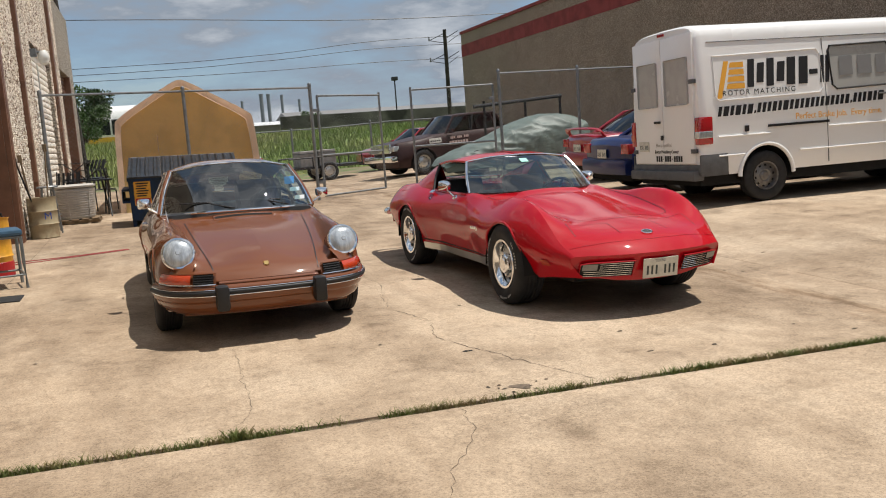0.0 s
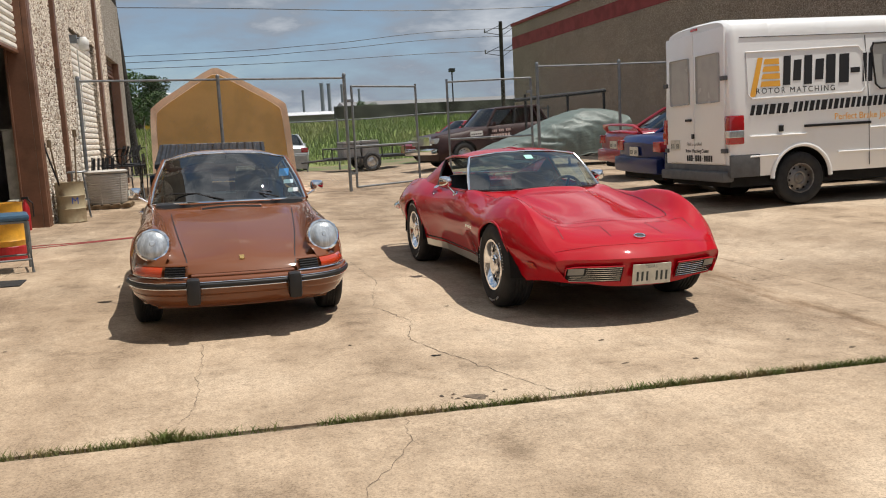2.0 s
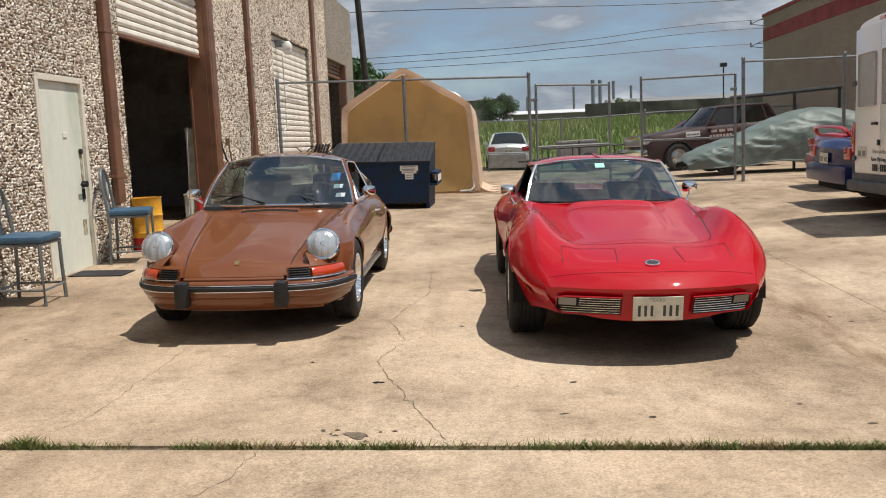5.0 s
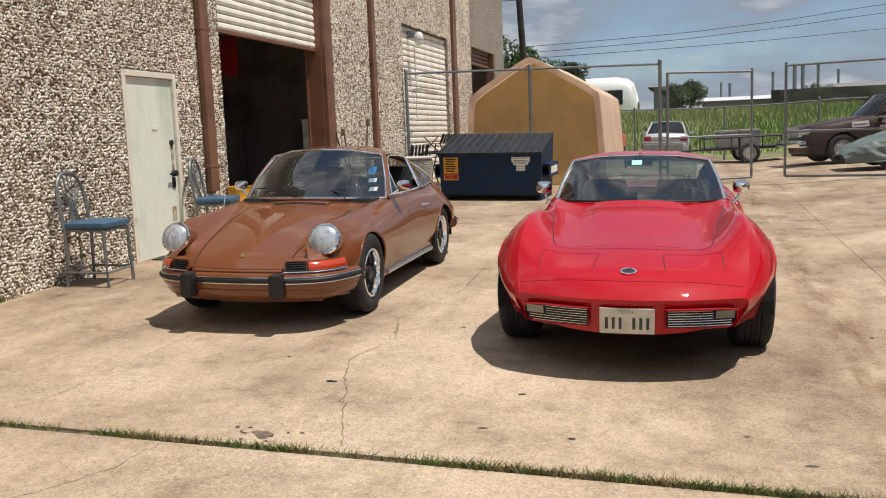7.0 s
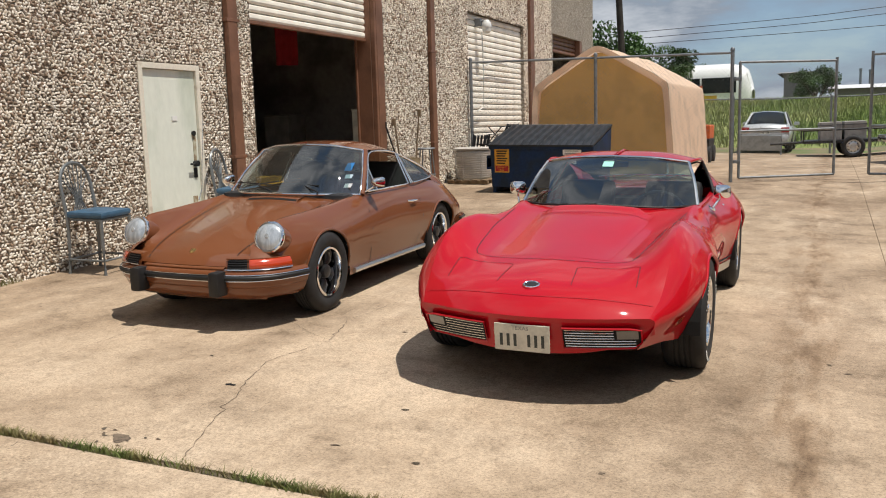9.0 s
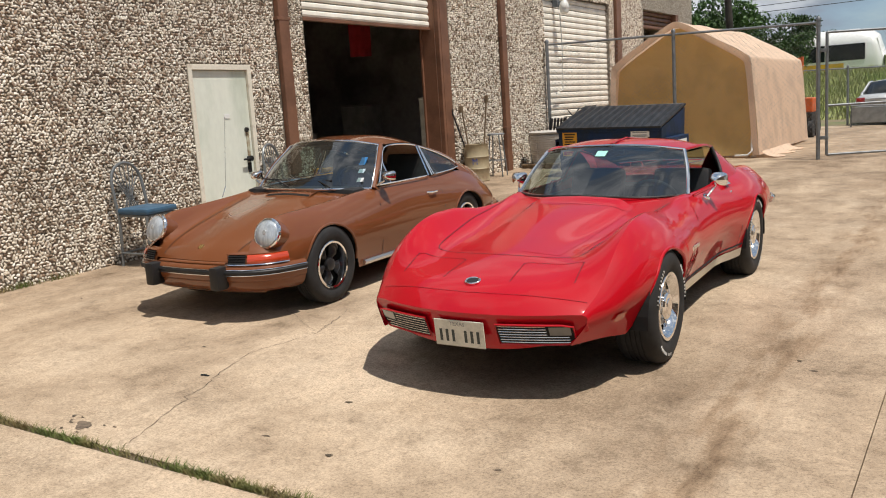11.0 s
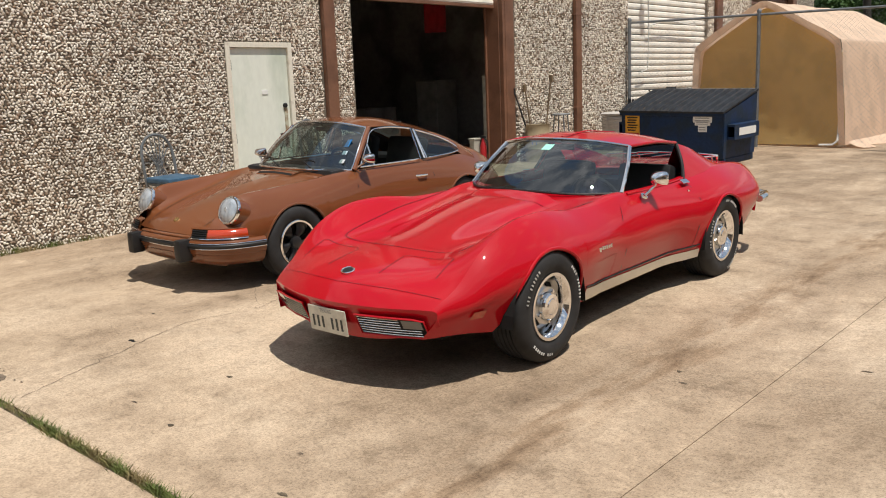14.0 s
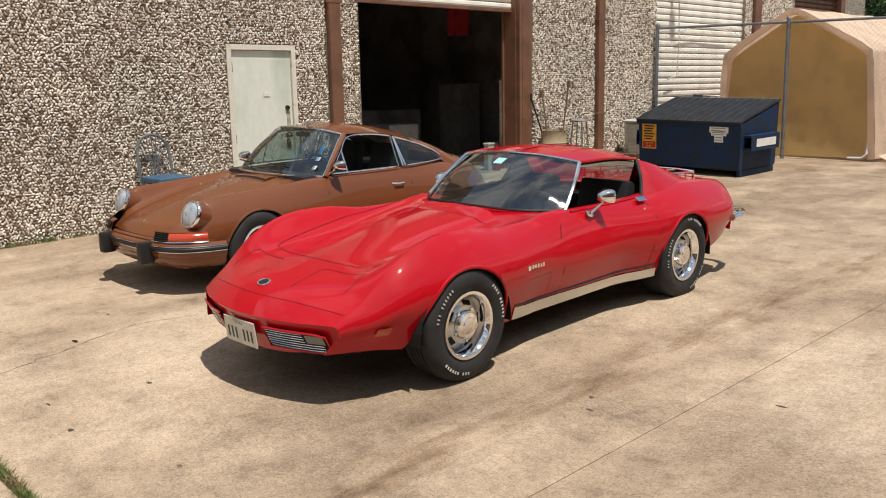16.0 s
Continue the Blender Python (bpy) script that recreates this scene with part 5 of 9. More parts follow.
    rod(b, (-1.41, 0, 1.14), (-1.39, 0, 1.18), 0.008)
    part("rear_view_mirror", b, BLACK, car)
    b = B()
    pp = Vector((-1.285, -0.03, 1.135))
    part("windscreen_sticker", ([Vector((-1.20, -0.06, 1.118)), Vector((-1.20, 0.02, 1.118)), Vector((-1.27, 0.02, 1.152)), Vector((-1.27, -0.06, 1.152))], [(0, 1, 2, 3)]),
         shade("mint_sticker", (0.35, 0.75, 0.62), 0.6, vary=0.02, bump=0), car, "small mint green windscreen sticker")
    b.free()
    # the body sits a little lower at the tail
    settle = Matrix.Rotation(radians(-0.9), 4, "Y")
    bpy.context.view_layer.update()
    for ob in car.children:
        ob.matrix_local = settle @ ob.matrix_local
    for x, z in ((0.05, 0.335), (-2.44, 0.32)):
        for s in (1, -1):
            rally_wheel(car, wheel_pose(x, s * 0.745, z, 20 * s + x * 30))
    return car


VETTE_AT = on_lot(3.512, 6.66, -88.4)
red_coupe(VETTE_AT)

# ---- brown rear-engined coupe ----


def brown_coupe(m):
    car = thing("classic_coupe", m, "glossy copper brown classic rear-engined coupe with round headlights", "car")
    sh = Shell(
        zc=[(0.80, 0.50), (0.76, 0.545), (0.66, 0.602), (0.5, 0.665), (0.25, 0.735), (0.0, 0.79), (-0.3, 0.845), (-0.55, 0.885), (-1.3, 0.88), (-2.2, 0.95), (-2.6, 0.975), (-2.85, 0.90), (-3.05, 0.79), (-3.2, 0.66), (-3.25, 0.58)],
        yv=[(0.80, 0.40), (0.5, 0.42), (0.0, 0.46), (-0.55, 0.50), (-2.3, 0.50), (-2.8, 0.46), (-3.25, 0.40)],
        zv=[(0.80, 0.495), (0.76, 0.535), (0.66, 0.585), (0.5, 0.640), (0.25, 0.700), (0.0, 0.755), (-0.3, 0.815), (-0.55, 0.862), (-1.3, 0.87), (-2.2, 0.92), (-2.6, 0.935), (-2.85, 0.86), (-3.05, 0.76), (-3.2, 0.64), (-3.25, 0.57)],
        yp=[(0.80, 0.56), (0.65, 0.585), (0.45, 0.60), (0.0, 0.625), (-0.6, 0.665), (-1.3, 0.695), (-2.0, 0.69), (-2.5, 0.66), (-3.0, 0.58), (-3.25, 0.48)],
        zp=[(0.80, 0.49), (0.72, 0.53), (0.66, 0.605), (0.60, 0.705), (0.55, 0.775), (0.49, 0.806), (0.38, 0.818), (0.2, 0.824), (0.0, 0.834), (-0.4, 0.848), (-0.8, 0.868), (-1.5, 0.880), (-2.1, 0.880), (-2.5, 0.845), (-2.85, 0.755), (-3.1, 0.65), (-3.25, 0.56)],
        yb=[(0.80, 0.60), (0.65, 0.70), (0.4, 0.765), (0.0, 0.795), (-0.5, 0.785), (-1.3, 0.790), (-2.0, 0.815), (-2.35, 0.822), (-2.8, 0.775), (-3.1, 0.66), (-3.25, 0.54)],
        zb=[(0.80, 0.42), (0.5, 0.56), (0.0, 0.62), (-0.8, 0.60), (-1.6, 0.60), (-2.3, 0.62), (-2.8, 0.56), (-3.25, 0.48)],
        ys=[(0.80, 0.58), (0.5, 0.70), (0.0, 0.75), (-0.6, 0.725), (-1.7, 0.725), (-2.3, 0.765), (-2.9, 0.66), (-3.25, 0.50)],
        zs=[(0.80, 0.32), (0.5, 0.265), (-0.5, 0.255), (-1.8, 0.255), (-2.7, 0.32), (-3.25, 0.40)],
        arches=((0.035, 0.345, 0.345), (-2.215, 0.350, 0.348)), nose=0.80, tail=-3.25, cabin=(-0.62, -2.47), vee=(0.16, 0.5), tuck=(0.22, 0.6))
    g = sh.build()
    body = part("body", joined(g["ledge"], g["side"], g["deck"]), COPPER, car, "", True)
    part("luggage_lid", g["hood"], COPPER, car, "", True)
    part("nose_panel", cap_end(sh.front_ring, 0.25, 0.05), COPPER, car)
    part("tail_panel", cap_end(sh.rear_ring, 0.36, -0.04), COPPER, car)
    lid = [sh.top(-0.57, 0.50), sh.top(-0.2, 0.475), sh.top(0.2, 0.44), sh.top(0.5, 0.405), sh.top(0.66, 0.385), sh.top(0.775, 0.375)]
    for s in (1, -1):
        gp = ribbon(spline(lid, 60), 0.0065, 0.0045, (0.35, 0, 0.94))
        part("lid_gap", gp if s > 0 else mirrored(gp), BLACK, car)
    vg = [ribbon([sh.side(x, z, 0.0) for x, z in ((-0.74, 0.86), (-0.72, 0.75), (-0.70, 0.6), (-0.70, 0.42), (-0.72, 0.27))], 0.006, 0.0025, (0, 1, 0)),
          ribbon([sh.side(x, z, 0.0) for x, z in ((-1.72, 0.87), (-1.74, 0.75), (-1.74, 0.6), (-1.70, 0.42), (-1.64, 0.27))], 0.006, 0.0025, (0, 1, 0))]
    for s in (1, -1):
        for gp in vg:
            part("door_gap", gp if s > 0 else mirrored(gp), BLACK, body)
    for k in (0, 1):
        for s in (1, -1):
            b = B()
            tube(b, [Vector((p.x, s * p.y, p.z)) for p in sh.arch_points(k, -0.004)], 0.011, 8)
            part("arch_lip", b, COPPER, body, "", True)
        for s in (1, -1):
            part("wheel_well", wheel_well(sh, k, 0.36, s), MATT_BLACK, body)
    b = B()
    box(b, -3.0, -0.46, 0.25, 0.55, 0.46, 0.38)
    part("underbody", b, MATT_BLACK, car)
    # headlamps
    for s in (1, -1):
        o = Vector((0.575, s * 0.605, 0.690))
        ax = Vector((0.88, s * 0.06, 0.36)).normalized()
        q = Matrix.Translation(o) @ ax.to_track_quat("Z", "Y").to_matrix().to_4x4()
        b = B()
        lathe(b, [(0.09, -0.30), (0.112, -0.14), (0.120, -0.02), (0.117, 0.02)], 36, q)
        part("headlamp_bucket", b, COPPER, car, "", True)
        b = B()
        lathe(b, [(0.120, 0.012), (0.121, 0.026), (0.114, 0.036), (0.103, 0.038), (0.100, 0.032)], 36, q)
        lamp = part("headlamp", b, CHROME, car, "round chrome-rimmed headlamp", True)
        b = B()
        lathe(b, [(0.103, 0.032), (0.085, 0.048), (0.055, 0.058), (0.025, 0.063), (0, 0.064)], 32, q)
        part("lens", b, FLUTED, lamp, "fluted silvery lens", True)
        b = B()
        lathe(b, [(0.019, 0.0630), (0.016, 0.0665), (0, 0.0675)], 14, q)
        part("lens_boss", b, CLEAR_LENS, lamp, "", True)
    # plan line of the nose, from which lamps, bumper and valance are set off
    half_plan = spline([(0.868, -0.001, 0), (0.860, 0.20, 0), (0.838, 0.40, 0), (0.780, 0.57, 0), (0.675, 0.685, 0), (0.535, 0.752, 0), (0.395, 0.790, 0)], 61)
    plan = [Vector((p.x, -p.y, 0)) for p in reversed(half_plan[1:])] + [Vector((half_plan[0].x, 0, 0))] + half_plan[1:]

    def sweep(prof, y0, y1, lift=0.0):
        rows = []
        for k, p in enumerate(plan):
            if not y0 <= p.y <= y1:
                continue
            d = plan[min(k + 1, len(plan) - 1)] - plan[max(k - 1, 0)]
            nrm = Vector((d.y, -d.x, 0)).normalized()
            rows.append([p + nrm * dx + Vector((0, 0, z + lift)) for dx, z in prof])
        return rows

    for s in (1, -1):
        def band(prof, a, b):
            return sheet(sweep(prof, a, b) if s > 0 else sweep(prof, -b, -a), True)
        part("horn_grille", band([(-0.006, 0.490), (-0.008, 0.495), (-0.034, 0.560), (-0.040, 0.562)], 0.385, 0.545), MATT_BLACK, car, "black horn grille")
        for k in range(4):
            b = B()
            zz = 0.500 + 0.016 * k
            tube(b, [r[0] for r in (sweep([(-0.005 - 0.4 * (zz - 0.495), zz)], 0.39, 0.54) if s > 0 else sweep([(-0.005 - 0.4 * (zz - 0.495), zz)], -0.54, -0.39))], 0.004, 6)
            part("grille_bar", b, BLACK, car)
        part("turn_lamp", band([(-0.004, 0.490), (0.004, 0.496), (-0.004, 0.525), (-0.020, 0.553), (-0.034, 0.558)], 0.548, 0.752), AMBER, car, "amber turn lamp", True)
        for zz, dx in ((0.488, 0.002), (0.562, -0.034)):
            b = B()
            tube(b, [r[0] for r in (sweep([(dx, zz)], 0.378, 0.755) if s > 0 else sweep([(dx, zz)], -0.755, -0.378))], 0.0045, 6)
            part("lamp_trim", b, CHROME if zz < 0.5 else COPPER, car)
        part("lamp_surround", band([(-0.02, 0.470), (-0.02, 0.488), (-0.044, 0.560), (-0.080, 0.576)], 0.375, 0.770), COPPER, car, "", True)
        part("fender_corner", band([(-0.046, 0.558), (-0.075, 0.590), (-0.12, 0.622), (-0.17, 0.645)], 0.55, 0.770), COPPER, car, "", True)
    # bumper: painted bar, rubber strip with bright edges, two black guards, valance
    full = (-0.80, 0.80)
    part("front_bumper", sheet(sweep([(-0.06, 0.474), (-0.02, 0.478), (0.004, 0.470), (0.014, 0.450), (0.014, 0.405), (0.004, 0.372), (-0.010, 0.352), (-0.05, 0.344)], *full), True), COPPER, car, "", True)
    strip = part("rubber_strip", sheet(sweep([(0.012, 0.444), (0.026, 0.441), (0.030, 0.428), (0.026, 0.415), (0.012, 0.412)], *full), True), BLACK, car, "black rubber bumper strip", True)
    for z in (0.449, 0.407):
        b = B()
        tube(b, [r[0] for r in sweep([(0.017, z)], *full)], 0.0045, 6)
        part("bright_edge", b, CHROME, strip)
    part("front_valance", sheet(sweep([(-0.012, 0.352), (-0.022, 0.325), (-0.045, 0.290), (-0.085, 0.262), (-0.17, 0.245)], *full), True), COPPER, car, "", True)
    part("lid_lip", sheet(sweep([(-0.030, 0.478), (-0.026, 0.486), (-0.035, 0.494), (-0.06, 0.497)], -0.37, 0.37), True), COPPER, car, "", True)
    for s in (1, -1):
        b = B()
        box(b, 0.82, s * 0.348 - 0.046, 0.300, 0.945, s * 0.348 + 0.046, 0.482, 0.028)
        part("bumper_guard", b, BLACK, car, "black rubber bumper guard", True)
    b = B()
    em = Matrix.Translation(sh.top(0.70, 0, 0.004)) @ pose(0, 0, 0, 0, 30, 0)
    pts = [(0.026, 0.0), (0.018, 0.018), (-0.024, 0.020), (-0.024, -0.020), (0.018, -0.018)]
    a = [b.verts.new(em @ Vector((x, y, 0.0))) for x, y in pts]
    c = [b.verts.new(em @ Vector((x * 0.85, y * 0.85, 0.006))) for x, y in pts]
    b.faces.new(c)
    for i in range(5):
        b.faces.new((a[i], a[(i + 1) % 5], c[(i + 1) % 5], c[i]))
    part("nose_badge", b, shade("gilt_badge", (0.65, 0.45, 0.18), 0.25, 0.9, vary=0, bump=0), car, "small gilt shield badge")
    # cowl grille and wipers
    b = B()
    rows = [[Vector((sh.warp(x, y), y, sh.top_z(x, y) + dz)) for x, dz in ((-0.345, 0.0012), (-0.372, 0.010), (-0.395, 0.015), (-0.45, 0.012), (-0.50, 0.002))] for y in np.linspace(-0.25, 0.25, 11)]
    b.free()
    part("cowl_intake", sheet(rows, True), COPPER, car, "", True)
    rows = [[Vector((sh.warp(x, y), y, sh.top_z(x, y) + dz)) for x, dz in ((-0.362, 0.009), (-0.388, 0.016))] for y in np.linspace(-0.24, 0.24, 11)]
    part("cowl_slot", sheet(rows, True), MATT_BLACK, car)
    for y0, y1 in ((-0.06, -0.50), (0.40, -0.02)):
        b = B()
        rod(b, (-0.56, y0, 0.905), (-0.66, (y0 + y1) / 2, 0.955), 0.006)
        tube(b, [(-0.66, (y0 + y1) / 2 + 0.16, 0.95), (-0.655, (y0 + y1) / 2, 0.960), (-0.70, (y0 + y1) / 2 - 0.22, 0.962)], 0.006, 6)
        part("wiper", b, BLACK, car)
    # windscreen, roof, glass
    base = [(-0.83, 0.655, 0.866), (-0.62, 0.38, 0.880), (-0.545, 0, 0.886)]
    head = [(-1.17, 0.52, 1.227), (-1.06, 0.28, 1.272), (-1.02, 0, 1.285)]
    A = [(-0.83, 0.655, 0.866), (-0.99, 0.60, 1.055), (-1.17, 0.52, 1.227)]
    mid0 = [(-0.545, 0, 0.886), (-0.78, 0, 1.105), (-1.02, 0, 1.285)]
    ws = part("windscreen", outward(both(sheet(coons(base, head, A, mid0, 12, 10, (0.012, 0, 0.012)))), (-1.5, 0, 0.6)), PANE, car, "clear raked windscreen", True)
    ws.visible_shadow = False
    trim = [Vector(p) for p in spline(base, 12)][::-1] + [Vector(p) for p in spline(A, 10)][1:] + [Vector(p) for p in spline(head, 12)][1:]
    ring = trim + [Vector((p.x, -p.y, p.z)) for p in reversed(trim[1:-1])]
    b = B()
    tube(b, ring, 0.010, 8, True)
    part("windscreen_trim", b, CHROME, car, "bright windscreen trim", True)
    rail = [(-1.17, 0.52, 1.227), (-1.6, 0.548, 1.215), (-2.08, 0.520, 1.115)]
    ridge = [(-1.02, 0, 1.285), (-1.5, 0, 1.305), (-2.10, 0, 1.205)]
    back = [(-2.08, 0.520, 1.115), (-2.10, 0.28, 1.185), (-2.10, 0, 1.205)]
    roof = coons(head[::-1], back[::-1], ridge, rail, 12, 14, (0, 0, 0.01))
    part("roof", both(sheet(roof)), COPPER, car, "", True)
    part("headliner", both(sheet([[p - Vector((0, 0, 0.022)) for p in r] for r in roof])), VINYL, car, "", True)
    # rear window and pillars
    rw_side = [(-2.10, 0.44, 1.145), (-2.36, 0.455, 1.06), (-2.62, 0.46, 0.945)]
    rw = coons([(-2.10, 0.44, 1.145), (-2.10, 0.2, 1.195), (-2.10, 0, 1.205)], [(-2.62, 0.46, 0.945), (-2.66, 0.2, 0.975), (-2.66, 0, 0.98)], rw_side, [(-2.10, 0, 1.205), (-2.40, 0, 1.105), (-2.66, 0, 0.98)], 8, 8)
    part("rear_window", outward(both(sheet(rw)), (-1.5, 0, 0.6)), SMOKED, car, "", True)
    cp = coons([(-2.08, 0.520, 1.115), (-2.34, 0.60, 0.99), (-2.62, 0.665, 0.83)], [(-2.08, 0.44, 1.15), (-2.36, 0.455, 1.06), (-2.75, 0.46, 0.90)],
               [(-2.08, 0.520, 1.115), (-2.08, 0.48, 1.135), (-2.08, 0.44, 1.15)], [(-2.62, 0.665, 0.83), (-2.70, 0.56, 0.875), (-2.75, 0.46, 0.90)], 14, 6, (0, 0.01, 0.008))
    for s in (1, -1):
        part("rear_pillar", sheet(cp) if s > 0 else mirrored(sheet(cp)), COPPER, car, "", True)
        lining = sheet([[p - Vector((0, 0.02, 0.02)) for p in r] for r in cp])
        part("pillar_lining", lining if s > 0 else mirrored(lining), VINYL, car)
    edge = spline([(-2.08, 0.520, 1.115), (-2.34, 0.60, 0.99), (-2.62, 0.665, 0.83)], 16)
    for s in (1, -1):
        rows = [[Vector((p.x - 0.01 * f, s * (p.y + 0.035 * f), p.z - (0.02 + 0.10 * k / 15) * f)) for f in (0, 0.33, 0.66, 1)] for k, p in enumerate(edge) if k > 5]
        part("quarter_panel", sheet(rows, s < 0), COPPER, car, "", True)
        b = B()
        tube(b, [Vector((p.x - 0.022, s * (p.y + 0.006), p.z - 0.004)) for p in spline(A, 12)], 0.026, 8)
        part("windscreen_pillar", b, COPPER, car, "", True)
    belt = [(-0.915, 0.676, 0.888), (-1.3, 0.70, 0.890), (-1.8, 0.70, 0.892), (-2.20, 0.672, 0.900), (-2.372, 0.650, 0.915)]
    arc = [(-0.915, 0.676, 0.888), (-1.075, 0.606, 1.072), (-1.235, 0.550, 1.204), (-1.62, 0.562, 1.198), (-2.03, 0.550, 1.108), (-2.25, 0.592, 1.025), (-2.345, 0.625, 0.968), (-2.372, 0.650, 0.915)]
    lo, hi = spline(belt, 60), spline(arc, 240)

    def at_x(line, x):
        return min(line, key=lambda p: abs(p.x - x))
    for s in (1, -1):
        for name, xa, xb, mat in (("vent_glass", -0.93, -1.08, SMOKED), ("door_glass", -1.10, -1.74, SMOKED), ("quarter_glass", -1.80, -2.36, SMOKED)):
            if name == "door_glass" and s > 0:
                continue
            rows = []
            for k in range(10):
                x = xa + (xb - xa) * k / 9
                p, q = at_x(lo, x), at_x(hi, x)
                rows.append([Vector((x, s * (p.y + (q.y - p.y) * f), p.z + (q.z - p.z) * f)) for f in (0, 0.33, 0.66, 1)])
            gl = part(name, outward(sheet(rows), (-1.5, 0, 0.6)), mat, car)
        for name, xa, xb in (("door_window_trim", -0.915, -1.75), ("quarter_window_trim", -1.79, -2.38)):
            up = [p for p in hi if xb <= p.x <= xa]
            dn = [p for p in lo if xb <= p.x <= xa]
            loop = up + dn[::-1]
            b = B()
            tube(b, [Vector((p.x, s * (p.y + 0.004), p.z)) for p in loop], 0.0075, 6, True)
            part(name, b, CHROME, car, "bright window trim", True)
        b = B()
        p, q = at_x(lo, -1.09), at_x(hi, -1.09)
        rod(b, (p.x, s * p.y, p.z), (q.x, s * q.y, q.z), 0.008)
        part("vent_bar", b, CHROME, car)
        b = B()
        p, q = at_x(lo, -1.77), at_x(hi, -1.77)
        rows = [[Vector((p.x + dx, s * (p.y + (q.y - p.y) * f + 0.004), p.z + (q.z - p.z) * f)) for dx in (-0.012, 0.012)] for f in (0, 0.5, 1)]
        b.free()
        part("door_pillar", sheet(rows, s < 0), CHROME, car)
        # mirror, handle, sill
        b = B()
        rod(b, (-0.88, s * 0.675, 0.885), (-0.90, s * 0.75, 0.93), 0.009)
        mirror_head(b, Matrix.Translation((-0.92, s * 0.775, 0.968)) @ pose(0, 0, 0, 0, 0, -s * 10))
        part("door_mirror", b, CHROME, car, "chrome door mirror", True)
        b = B()
        c = sh.side(-1.56, 0.760)
        tube(b, [(c.x + 0.07, s * (c.y - 0.005), c.z), (c.x + 0.05, s * (c.y + 0.03), c.z), (c.x - 0.05, s * (c.y + 0.03), c.z), (c.x - 0.07, s * (c.y - 0.005), c.z)], 0.010, 8)
        part("door_handle", b, CHROME, car, "chrome door handle", True)
        b = B()
        tube(b, [Vector((p.x, s * p.y, p.z)) for p in (sh.side(x, 0.288, 0.012) for x in np.linspace(-0.42, -1.86, 12))], 0.018, 6, flat=1.3)
        part("sill_trim", b, STEEL, car, "bright sill trim", True)
        b = B()
        tube(b, [(-2.75, s * 0.76, 0.44), (-2.95, s * 0.72, 0.44), (-3.2, s * 0.58, 0.44), (-3.30, s * 0.3, 0.44), (-3.31, 0, 0.44)], 0.05, 10, flat=1.1)
        part("rear_bumper", b, COPPER, car, "", True)
        b = B()
        tube(b, [(-2.72, s * 0.80, 0.46), (-2.95, s * 0.765, 0.46), (-3.2, s * 0.625, 0.46)], 0.012, 6)
        part("bumper_strip", b, BLACK, car)
    # stickers on the passenger side of the glass
    up = Vector((-0.34, -0.135, 0.34)).normalized()
    for k, (f, col, nm, h) in enumerate(((0.10, (0.75, 0.78, 0.80), "pale inspection sticker", 0.035), (0.30, (0.60, 0.75, 0.85), "pale blue sticker", 0.035), (0.52, (0.03, 0.22, 0.55), "blue registration sticker", 0.07))):
        o = Vector(A[0]).lerp(Vector(A[2]), f + 0.06) + Vector((0.066, -0.085, 0.019))
        q = basis(o, (0.25, 0.9, 0.05), up)
        b = B()
        box(b, -0.043, -h * 0.6, 0, 0.043, h * 0.6, 0.002, 0, q)
        part("windscreen_sticker", b, shade("sticker_%s" % nm.replace(" ", "_"), col, 0.6, vary=0.05, fine=60, bump=0), car, nm)
    # cabin
    b = B()
    box(b, -2.2, -0.62, 0.25, -0.6, 0.62, 0.30)
    box(b, -0.86, -0.62, 0.60, -0.62, 0.62, 0.885, 0.05)
    box(b, -2.45, -0.58, 0.3, -2.15, 0.58, 0.86, 0.04)
    for s in (1, -1):
        box(b, -2.2, s * 0.63 - 0.02, 0.3, -0.75, s * 0.63 + 0.02, 0.86, 0.01)
    part("interior_trim", b, VINYL, car, "black vinyl interior")
    for y in (0.34, -0.34):
        seat(car, -1.55, y, 0.36, TAN_SEAT, 0.66)
    steering_wheel(car, -1.08, 0.34, 0.86, 0.195)
    b = B()
    box(b, -1.12, -0.10, 1.185, -1.10, 0.10, 1.23, 0.008)
    rod(b, (-1.11, 0, 1.22), (-1.08, 0, 1.26), 0.007)
    part("rear_view_mirror", b, BLACK, car)
    b = B()
    rod(b, (-0.30, -0.62, 0.84), (-0.36, -0.63, 0.93), 0.004)
    rod(b, (-0.36, -0.63, 0.93), (-0.44, -0.64, 1.55), 0.0022)
    part("radio_antenna", b, CHROME, car, "thin whip antenna")
    # lowered body, a little lower at the tail, with the cabin set forward on it
    settle = Matrix.Translation((0, 0, -0.045)) @ Matrix.Rotation(radians(-0.8), 4, "Y")
    cabin = ("windscreen", "windscreen_trim", "roof", "headliner", "rear_window", "rear_pillar", "quarter_panel", "windscreen_pillar", "pillar_lining", "vent_glass", "door_glass", "quarter_glass",
             "door_window_trim", "quarter_window_trim", "vent_bar", "door_pillar", "door_mirror", "wiper", "windscreen_sticker", "interior_trim", "seat",
             "steering_wheel", "rear_view_mirror", "radio_antenna")
    bpy.context.view_layer.update()
    for ob in car.children:
        dx, up = (0.10, 0.020) if ob.name.split(".")[0] in cabin else (0.0, 0.0)
        ob.matrix_local = settle @ Matrix.Translation((dx, 0, up)) @ ob.matrix_local
    for x, r in ((0.035, 0.315), (-2.215, 0.305)):
        for s in (1, -1):
            leaf_wheel(car, wheel_pose(x, s * 0.69, r, 15 + x * 20), r)
    return car


PORSCHE_AT = on_lot(0.69, 7.10, -88.3)
brown_coupe(PORSCHE_AT)

# ---- white high-roof van ----


